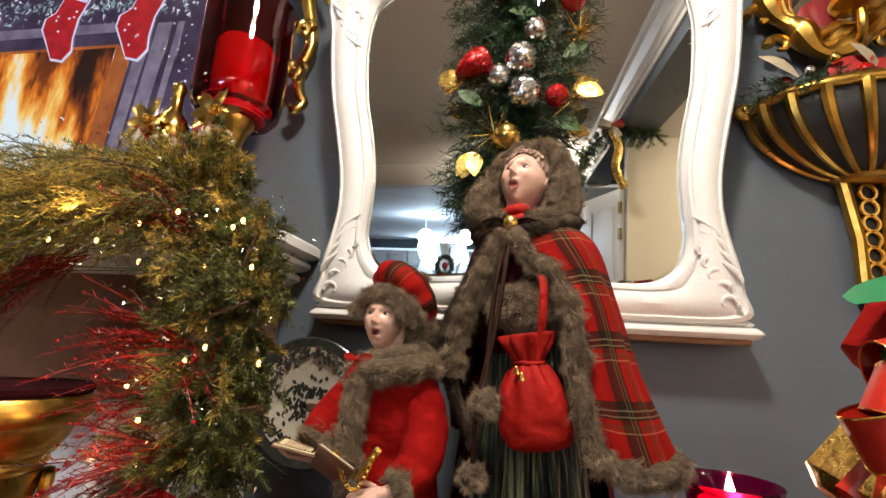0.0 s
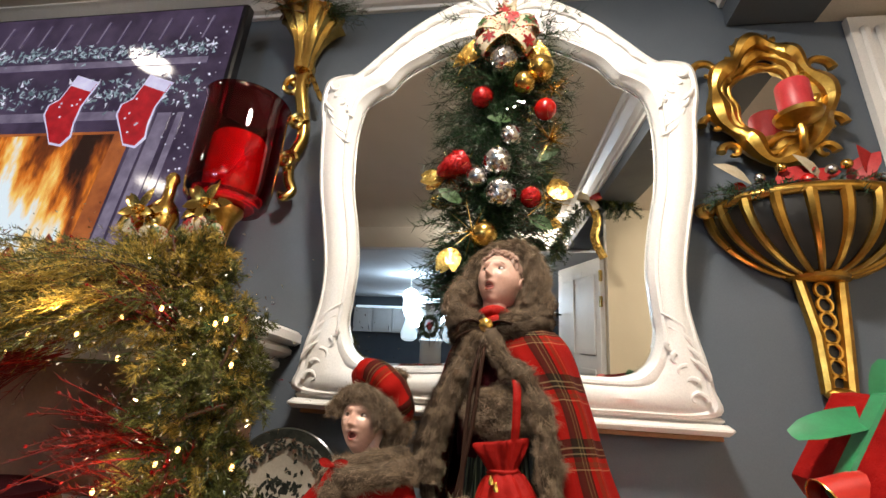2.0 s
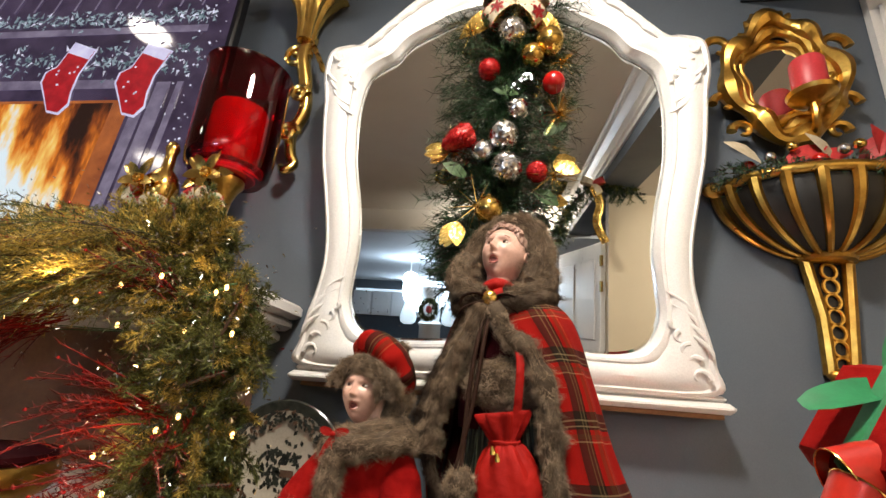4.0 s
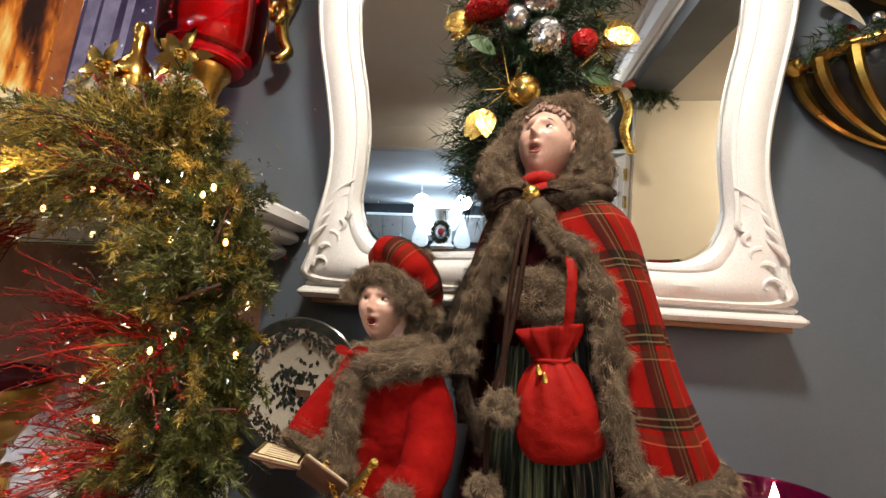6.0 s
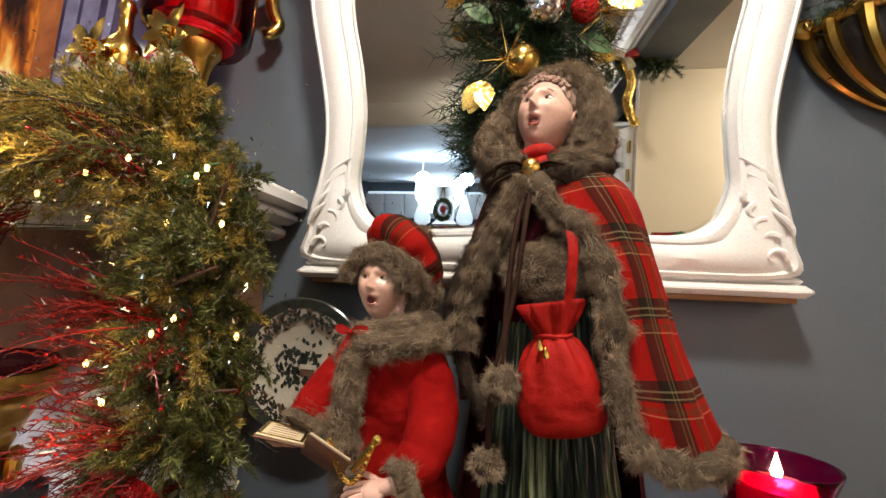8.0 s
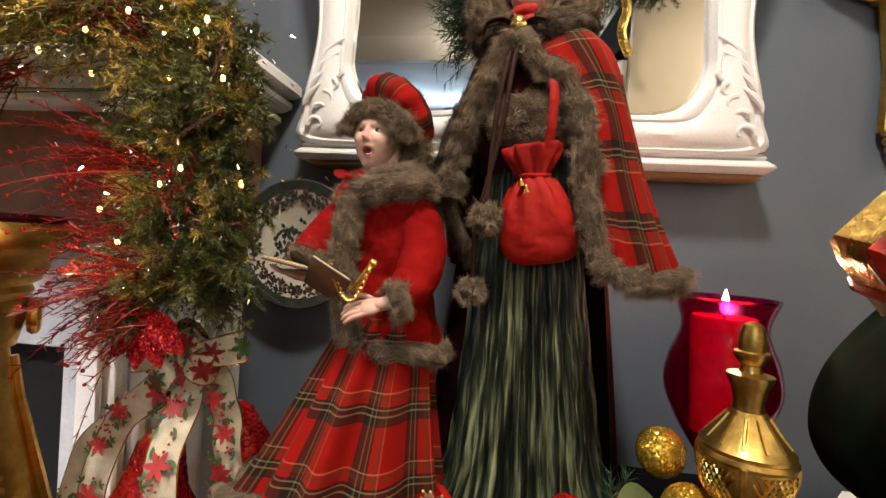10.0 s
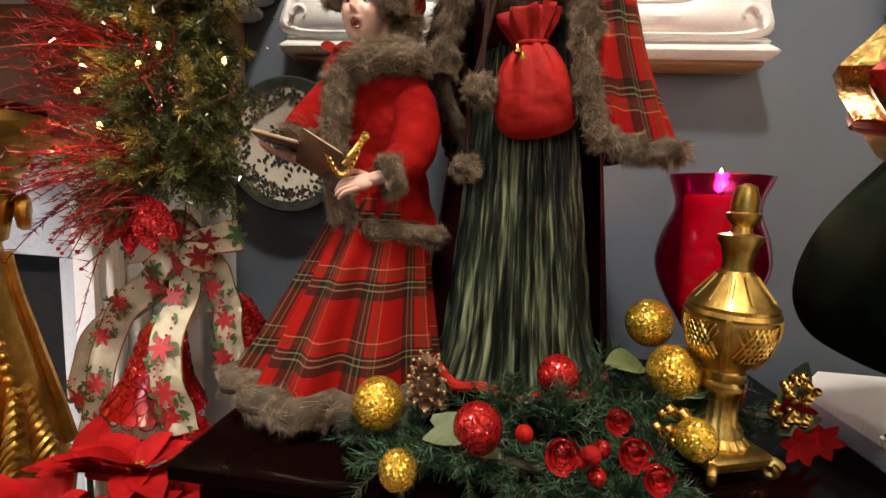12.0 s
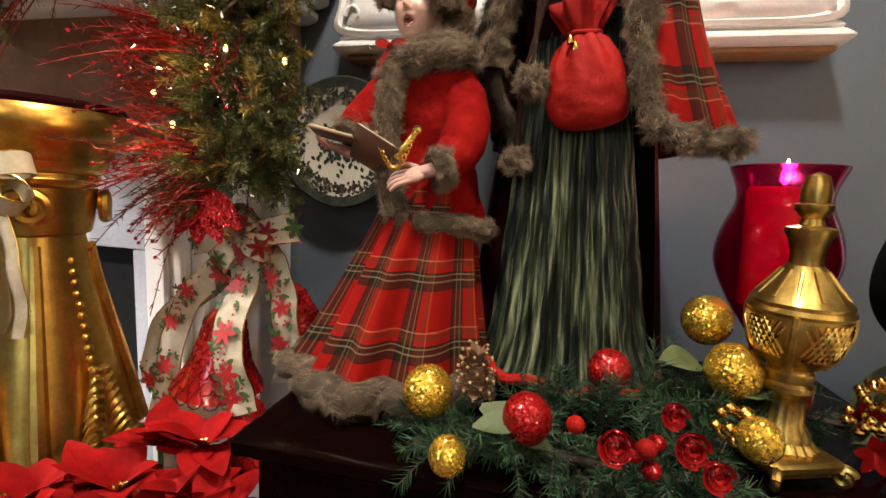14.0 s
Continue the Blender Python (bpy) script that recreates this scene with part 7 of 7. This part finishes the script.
    # red roses and berries
    for (x, y, z), r in (((0.058, 0.472, 0.836), 0.0165), ((0.128, 0.495, 0.832), 0.016), ((0.118, 0.52, 0.850), 0.013), ((0.146, 0.480, 0.818), 0.014)):
        f = thing("fabric_rose", (x, y, z), "small dark red glittered rose in the garland", "flower", "red roses")
        for k in range(5):
            q = Shape()
            rr = r * (1 - 0.17 * k)
            th = np.linspace(0.9 * k, 0.9 * k + 5.0, 26)
            w = np.linspace(0, 1, 5)
            p = np.stack([x + np.outer(rr * (0.75 + 0.25 * w), np.cos(th)), y - 0.012 + np.outer(-0.3 * r * w, np.ones(26)) + 0.25 * np.outer(rr * np.ones(5), np.sin(th)), z + np.outer(rr * (0.75 + 0.25 * w), np.sin(th))], -1)
            q.grid(p, GLITRED if k % 2 else POINS)
            q.make("petal", f)
        q = Shape()
        q.ball((x, y - 0.005, z), (r * 0.7, r * 0.5, r * 0.7), GLITRED)
        q.make("bud", f)
    for k, (x, y, z) in enumerate(((0.086, 0.470, 0.832), (0.092, 0.470, 0.812), (0.025, 0.49, 0.835), (0.104, 0.505, 0.82), (0.078, 0.478, 0.822))):
        b = thing("frosted_berry", (x, y, z), "frosted red berry in the garland", "berry", "frosted berries")
        q = Shape()
        q.ball((x, y, z), 0.009, GLITRED if k % 2 else BAGRED)
        q.make("fruit", b)
    for cx, cy, cz in ((0.190, 0.555, 0.828), (0.40, 0.69, 0.83), (0.385, 0.68, 0.80)):
        b = thing("gold_berry_cluster", (cx, cy, cz), "cluster of small gold berries on a stem", "berry", "gold berry clusters")
        for k in range(16):
            q = Shape()
            d = unit(rng.normal(size=3)) * 0.018
            q.ball(np.array([cx, cy, cz]) + d, 0.006, GOLDBRIGHT, 10, 7)
            q.make("berry", b)
        q = Shape()
        q.tube([(cx, cy, cz), (cx - 0.01, cy + 0.02, TZ + 0.03)], 0.0015, STEM, 5)
        q.make("stem", b)
    for k, (x, y, z) in enumerate(((0.405, 0.71, 0.795), (0.43, 0.69, 0.765), (0.40, 0.68, 0.76))):
        f = thing("silk_poinsettia", (x, y, z), "red silk poinsettia flower in the garland", "flower", "silk poinsettias")
        for j in range(6):
            q = Shape()
            a = j * 1.047 + k
            q.leaf((x, y, z), (math.cos(a), -0.6, math.sin(a)), (0, -1, 0), 0.030, 0.018, POINS, 0.2)
            q.make("petal", f)


table_garland()


# ---- gold pedestal by the fireplace ----
def pedestal():
    cx, cy = -0.905, 0.690
    t = thing("gold_pedestal", (cx, cy, 0), "ornate gold column pedestal with a dark red top", "pedestal")

    def square(prof, mat, name, power=0.55, label="", wave=None):
        q = Shape()
        th = np.linspace(0, 2 * np.pi, 64, endpoint=False)
        se = 1 / (np.abs(np.cos(th)) ** (2 / power) + np.abs(np.sin(th)) ** (2 / power)) ** (power / 2)
        q.lathe(prof, (cx, cy, 0), mat, 64, wave=lambda a, z: se[None] * (1 if wave is None else wave(a, z)))
        return q.make(name, t, label=label)
    square([(0.02, 1.162), (0.133, 1.162), (0.136, 1.168), (0.133, 1.176), (0.02, 1.176)], MAROON, "top_plate", 1.0, "dark red velvet top")
    square([(0.105, 1.075), (0.112, 1.085), (0.115, 1.10), (0.135, 1.115), (0.145, 1.13), (0.145, 1.15), (0.138, 1.161), (0.10, 1.161)], GOLD, "abacus", 1.0)
    square([(0.078, 1.03), (0.088, 1.035), (0.092, 1.045), (0.088, 1.055), (0.10, 1.062), (0.105, 1.075)], GOLD, "necking", 1.0)
    shaft = square([(0.122, 0.55), (0.108, 0.64), (0.088, 0.75), (0.068, 0.86), (0.060, 0.93), (0.058, 0.945), (0.066, 0.95), (0.070, 0.97), (0.076, 1.0), (0.078, 1.03)], GOLD, "shaft", 0.75)
    square([(0.17, 0.0), (0.17, 0.08), (0.14, 0.12), (0.125, 0.2), (0.125, 0.4), (0.135, 0.5), (0.135, 0.53), (0.122, 0.552)], GOLD, "lower_shaft", 0.75)
    for sx, sy in ((1, -1), (-1, -1), (1, 1), (-1, 1)):
        q = Shape()
        th = np.linspace(0, 10.5, 46)
        r = 0.030 * (1 - th / 13)
        c = np.array([cx + sx * 0.066, cy + sy * 0.066, 0.995])
        d = unit(np.array([sx, -sy, 0]) * -1.0)
        q.tube(c + d * (r * np.cos(th))[:, None] + np.array([0, 0, 1]) * (r * np.sin(th))[:, None], 0.010, GOLD, 8)
        q.make("volute", shaft)
        q = Shape()
        zz = np.linspace(0.56, 0.93, 14)
        rr = np.interp(zz, [0.55, 0.64, 0.75, 0.86, 0.93], [0.122, 0.108, 0.088, 0.068, 0.060]) * 0.80
        q.tube(np.stack([cx + sx * rr, cy + sy * rr, zz], 1), np.linspace(0.015, 0.008, 14), GOLD, 8)
        q.make("corner_rib", shaft)
    for face in ((0, -1), (1, 0)):
        f = np.array([*face, 0.0])
        sd = np.array([-face[1], face[0], 0.0])
        for k in range(13):
            z = 0.66 + 0.02 * k
            rr = np.interp(z, [0.55, 0.64, 0.75, 0.86, 0.93], [0.122, 0.108, 0.088, 0.068, 0.060])
            q = Shape()
            q.ball(np.array([cx, cy, z]) + f * rr, 0.009 - 0.0002 * k, GOLD, 10, 7)
            q.make("bead", shaft)
        for k in range(22):
            z = 0.50 + 0.016 * (k // 2)
            sg = 1 if k % 2 else -1
            rr = np.interp(z, [0.5, 0.55, 0.64, 0.75], [0.128, 0.122, 0.108, 0.088])
            th = np.linspace(0, 1, 9)
            w = 0.055 * (1 - 0.055 * k * 0.8) + 0.01
            p = np.array([cx, cy, z]) + f * rr + sd * sg * (w * th)[:, None] + np.array([0, 0, 1]) * (0.045 * np.sin(th * 2.6))[:, None] + f * (0.012 * np.sin(th * 3))[:, None]
            q = Shape()
            q.tube(p, 0.010 * np.sin(np.pi * (0.15 + 0.8 * th)), GOLD, 7)
            q.make("acanthus_leaf", shaft)
    # ribbon and glass hung on the pedestal's near edge
    rb = thing("gauze_bow", (-0.86, 0.56, 1.12), "cream gauze ribbon bow tied to the pedestal edge", "bow")
    for k, d in enumerate(((1, 0, 0.3), (-1, 0, 0.3), (0.7, 0, -0.8))):
        ribbon_loop(rb, (-0.845, 0.582, 1.05), d, 0.07, 0.035, RIBBON, 0, k)
    for pts in ([(-0.845, 0.580, 1.05), (-0.81, 0.57, 0.95), (-0.795, 0.57, 0.88), (-0.80, 0.57, 0.80)], [(-0.845, 0.585, 1.12), (-0.917, 0.585, 1.09), (-0.845, 0.580, 1.05)]):
        ribbon_strip(smooth_path(pts, 16), 0.022, RIBBON, (0, -1, 0), 0, 1, 0.004).make("ribbon_tail", rb)
    gj = thing("glass_jar", (-0.855, 0.545, 1.0), "clear ribbed glass jar hung from the cream bow", "glass ornament")
    q = Shape()
    pr = [(0.01, 0.80), (0.045, 0.805), (0.052, 0.83), (0.050, 0.90), (0.030, 0.94), (0.028, 0.97), (0.034, 0.985)]
    q.lathe(pr + [(r - 0.003, z + 0.001) for r, z in pr[::-1]], (-0.855, 0.545, 0), CLEAR, 32, wave=lambda a, z: 1 + 0.02 * np.cos(12 * a))
    q.make("glass", gj)
    q = Shape()
    q.tube([(-0.855, 0.545, 0.985), (-0.845, 0.575, 1.05)], 0.003, RIBBON, 6)
    q.tube(np.array([(-0.855 + 0.035 * math.cos(a), 0.545 + 0.035 * math.sin(a), 0.982) for a in np.linspace(0, 6.283, 20)]), 0.003, GOLDBRIGHT, 6)
    q.make("hanger", gj)


pedestal()


# ---- red poinsettia plant by the table end ----
def poinsettia():
    x, y = -0.54, 0.575
    t = thing("poinsettia_plant", (x, y, 0), "red velvet poinsettia plant in a gold pot", "plant")
    q = Shape()
    q.lathe([(0.09, 0.0), (0.10, 0.02), (0.13, 0.22), (0.14, 0.25), (0.13, 0.25), (0.12, 0.22), (0.01, 0.21)], (x, y, 0), GOLD, 28)
    q.make("pot", t)
    heads = [(-0.14, 0.00, 0.565), (-0.05, -0.03, 0.60), (0.05, 0.0, 0.585), (0.10, -0.02, 0.575), (-0.20, -0.04, 0.56), (0.00, -0.06, 0.56), (-0.10, -0.09, 0.54), (0.08, -0.09, 0.55), (0.02, 0.05, 0.635), (-0.06, 0.05, 0.625)]
    for k, (dx, dy, z) in enumerate(heads):
        q = Shape()
        q.tube(smooth_path([(x, y, 0.22), (x + dx * 0.6, y + dy * 0.6, 0.42), (x + dx, y + dy, z)], 10), 0.004, PRINTGREEN, 6)
        q.make("stem", t)
        for j in range(11):
            q = Shape()
            a = j * 0.571 * 2 + k
            up = 0.25 + 0.55 * (j % 3)
            q.leaf((x + dx, y + dy, z), (math.cos(a), math.sin(a), up), (0, 0, 1), rng.uniform(0.06, 0.10), 0.05, POINS, 0.25, 7, 1, 0.3)
            q.make("petal", t)
        for j in range(5):
            q = Shape()
            q.ball((x + dx + 0.007 * math.cos(j), y + dy + 0.007 * math.sin(j * 1.3), z + 0.01), 0.005, GOLDBRIGHT, 8, 6)
            q.make("stamen", t)


poinsettia()


# ---- white cabinet, green sack and presents beside the table ----
cb = thing("white_cabinet", (0.9, 0.6, 0), "white painted cabinet with a moulded top and drawers", "cabinet")
for name, a, z, h in (("top", 0.0, 0.750, 0.016), ("top_moulding", 0.010, 0.733, 0.016), ("top_cove", 0.020, 0.715, 0.018)):
    q = Shape()
    pts = [(0.515 + a, 0.10), (0.515 + a, 0.870), (0.622 + a, 0.985 - a * 0.5), (1.25, 0.985 - a * 0.5), (1.25, 0.10)]
    q.add([(px, py, z - h / 2) for px, py in pts] + [(px, py, z + h / 2) for px, py in pts], [tuple(range(5)), tuple(range(5, 10))[::-1]] + [(i, 5 + i, 5 + (i + 1) % 5, (i + 1) % 5) for i in range(5)], WHITE)
    q.make(name, cb, smooth=False)
boxed("body", (0.92, 0.50, 0.352), (0.64, 0.77, 0.704), WHITE, cb)
for yc, w in ((0.74, 0.24), (0.45, 0.26)):
    for zc, h in ((0.635, 0.10), (0.49, 0.15), (0.27, 0.24)):
        boxed("drawer", (0.594, yc, zc), (0.014, w, h), WHITE, cb, 0.005)

sk = thing("gift_sack", (0.56, 0.64, 0.758), "bulging dark green velvet sack on a ribbed glass base", "sack")
q = Shape()
q.lathe([(0.01, 0.765), (0.055, 0.76), (0.06, 0.775), (0.042, 0.80), (0.05, 0.84), (0.075, 0.890), (0.07, 0.893), (0.045, 0.845), (0.036, 0.80), (0.01, 0.785)], (0.555, 0.655, 0), CLEAR, 32, wave=lambda a, z: 1 + 0.04 * np.cos(10 * a))
q.make("glass_base", sk, label="ribbed clear glass base")
q = Shape()
body = [(0.02, 0.890), (0.09, 0.886), (0.135, 0.900), (0.158, 0.938), (0.160, 0.985), (0.145, 1.04), (0.118, 1.09), (0.092, 1.13), (0.075, 1.16), (0.085, 1.19), (0.10, 1.21)]
q.lathe(body, (0.535, 0.640, 0), GREENVELVET, 64, fine=60, wave=lambda a, z: 1 + 0.03 * np.sin(5 * a + 2) + 0.035 * np.sin(11 * a) * np.clip((z - 0.95) / 0.2, 0, 1))
q.make("velvet_bag", sk)
q = Shape()
q.ball((0.535, 0.640, 1.17), (0.115, 0.10, 0.085), REDFELT, 24, 14, None, 0.06)
q.make("red_filling", sk, label="red cloth filling")

gf = thing("gold_gift", (0.32, 0.49, 1.16), "crumpled gold foil gift with a scarlet ribbon bow", "gift")
gm = pose(0.362, 0.500, 1.178, 18, 38, 24)
q = Shape()
q.box((0, 0, 0), (0.13, 0.11, 0.11), GOLDFOIL, 0.012)
placed(q, gm).make("foil_box", gf)
for size in ((0.135, 0.026, 0.116), (0.026, 0.116, 0.116)):
    q = Shape()
    q.box((0, 0, 0), size, ORANGERED, 0.008)
    placed(q, gm).make("ribbon_band", gf, label="scarlet ribbon band")
for k, (d, ln) in enumerate((((-0.3, -0.2, 1), 0.07), ((-0.9, -0.2, -0.4), 0.07), ((0.8, -0.2, 0.5), 0.07), ((-0.7, -0.3, 0.35), 0.055))):
    ribbon_loop(gf, (0.345, 0.470, 1.250), d, ln, 0.045, ORANGERED, 0, k)
q = Shape()
q.leaf((0.345, 0.470, 1.250), (-0.5, -0.2, -1), (0, -1, 0), 0.11, 0.045, ORANGERED, 0.1, 6, 0.4)
q.make("ribbon_tail", gf, label="scarlet ribbon tail")

rg = thing("red_gift", (0.38, 0.50, 1.28), "red felt gift box tied with green satin ribbon", "gift")
rm = pose(0.402, 0.480, 1.312, 10, 32, 18)
q = Shape()
q.box((0, 0, 0), (0.12, 0.12, 0.12), REDFELT, 0.010)
placed(q, rm).make("box", rg)
for size in ((0.125, 0.030, 0.125), (0.030, 0.125, 0.125)):
    q = Shape()
    q.box((0, 0, 0), size, GREENRIBBON, 0.008)
    placed(q, rm).make("ribbon_band", rg, label="green satin band")
for k, (d, ln, w) in enumerate((((-1, -0.1, -0.2), 0.095, 0.035), ((0.2, -0.1, 1), 0.055, 0.03), ((0.9, -0.1, 0.6), 0.06, 0.03))):
    q = Shape()
    q.leaf((0.392, 0.475, 1.372), d, (0, -0.6, 0.8), ln, w, GREENRIBBON, 0.1, 7, 0.35, 0.2)
    q.make("bow_tail", rg, label="green satin bow tail")


# ---- garland over the hall door, seen in the mirror ----
hg = thing("hall_garland", (0.66, -1.1, 2.45), "pine garland with a gold ribbon over the hall opening", "garland")
hp = smooth_path([(0.84, -1.12, 2.42), (0.68, -1.08, 2.44), (0.55, -1.10, 2.43), (0.44, -1.14, 2.33), (0.38, -1.18, 2.20), (0.35, -1.2, 2.08)], 40)
q = Shape()
q.tube(hp, 0.006, STEM, 6)
q.make("spine", hg)
q = Shape()
for k in range(240):
    q.branch(hp[rng.integers(0, 40)], rng.normal(size=3) + [0, 0, -0.2], rng.uniform(0.05, 0.11), 0.030, 44, NEEDLE if k % 3 else CEDAR, 0.3, width=0.004)
q.make("needles", hg, kind="stuff")
for pts in ([(0.555, -1.0, 2.42), (0.60, -0.99, 2.30), (0.58, -1.0, 2.18), (0.64, -1.01, 2.04)],):
    ribbon_strip(smooth_path(pts, 16), 0.05, GOLDFOIL, (0, 1, 0), 0, 2, 0.01).make("ribbon_tail", hg, label="gold ribbon tail")
for k, d in enumerate(((1, 0, 0.4), (-1, 0, 0.4), (0.5, 0, -0.8))):
    ribbon_loop(hg, (0.55, -0.98, 2.43), d, 0.08, 0.05, RIBBON if k else PRINTRED, 0, k)
kw = thing("kitchen_wreath", (-1.18, -4.93, 1.6), "round pine wreath hung on the white column cabinet", "wreath")
q = Shape()
for k in range(320):
    a = rng.uniform(0, 6.283)
    q.branch((-1.18 + 0.09 * math.cos(a), -4.95, 1.62 + 0.11 * math.sin(a)), (math.cos(a) + rng.normal() * 0.6, 0.4, math.sin(a) + rng.normal() * 0.6), 0.07, 0.03, 24, CEDAR, 0.1, width=0.005)
q.make("needles", kw, kind="stuff")
q = Shape()
q.ball((-1.18, -4.96, 1.62), (0.05, 0.02, 0.06), WAX)
q.make("centre", kw, label="dark red centre")
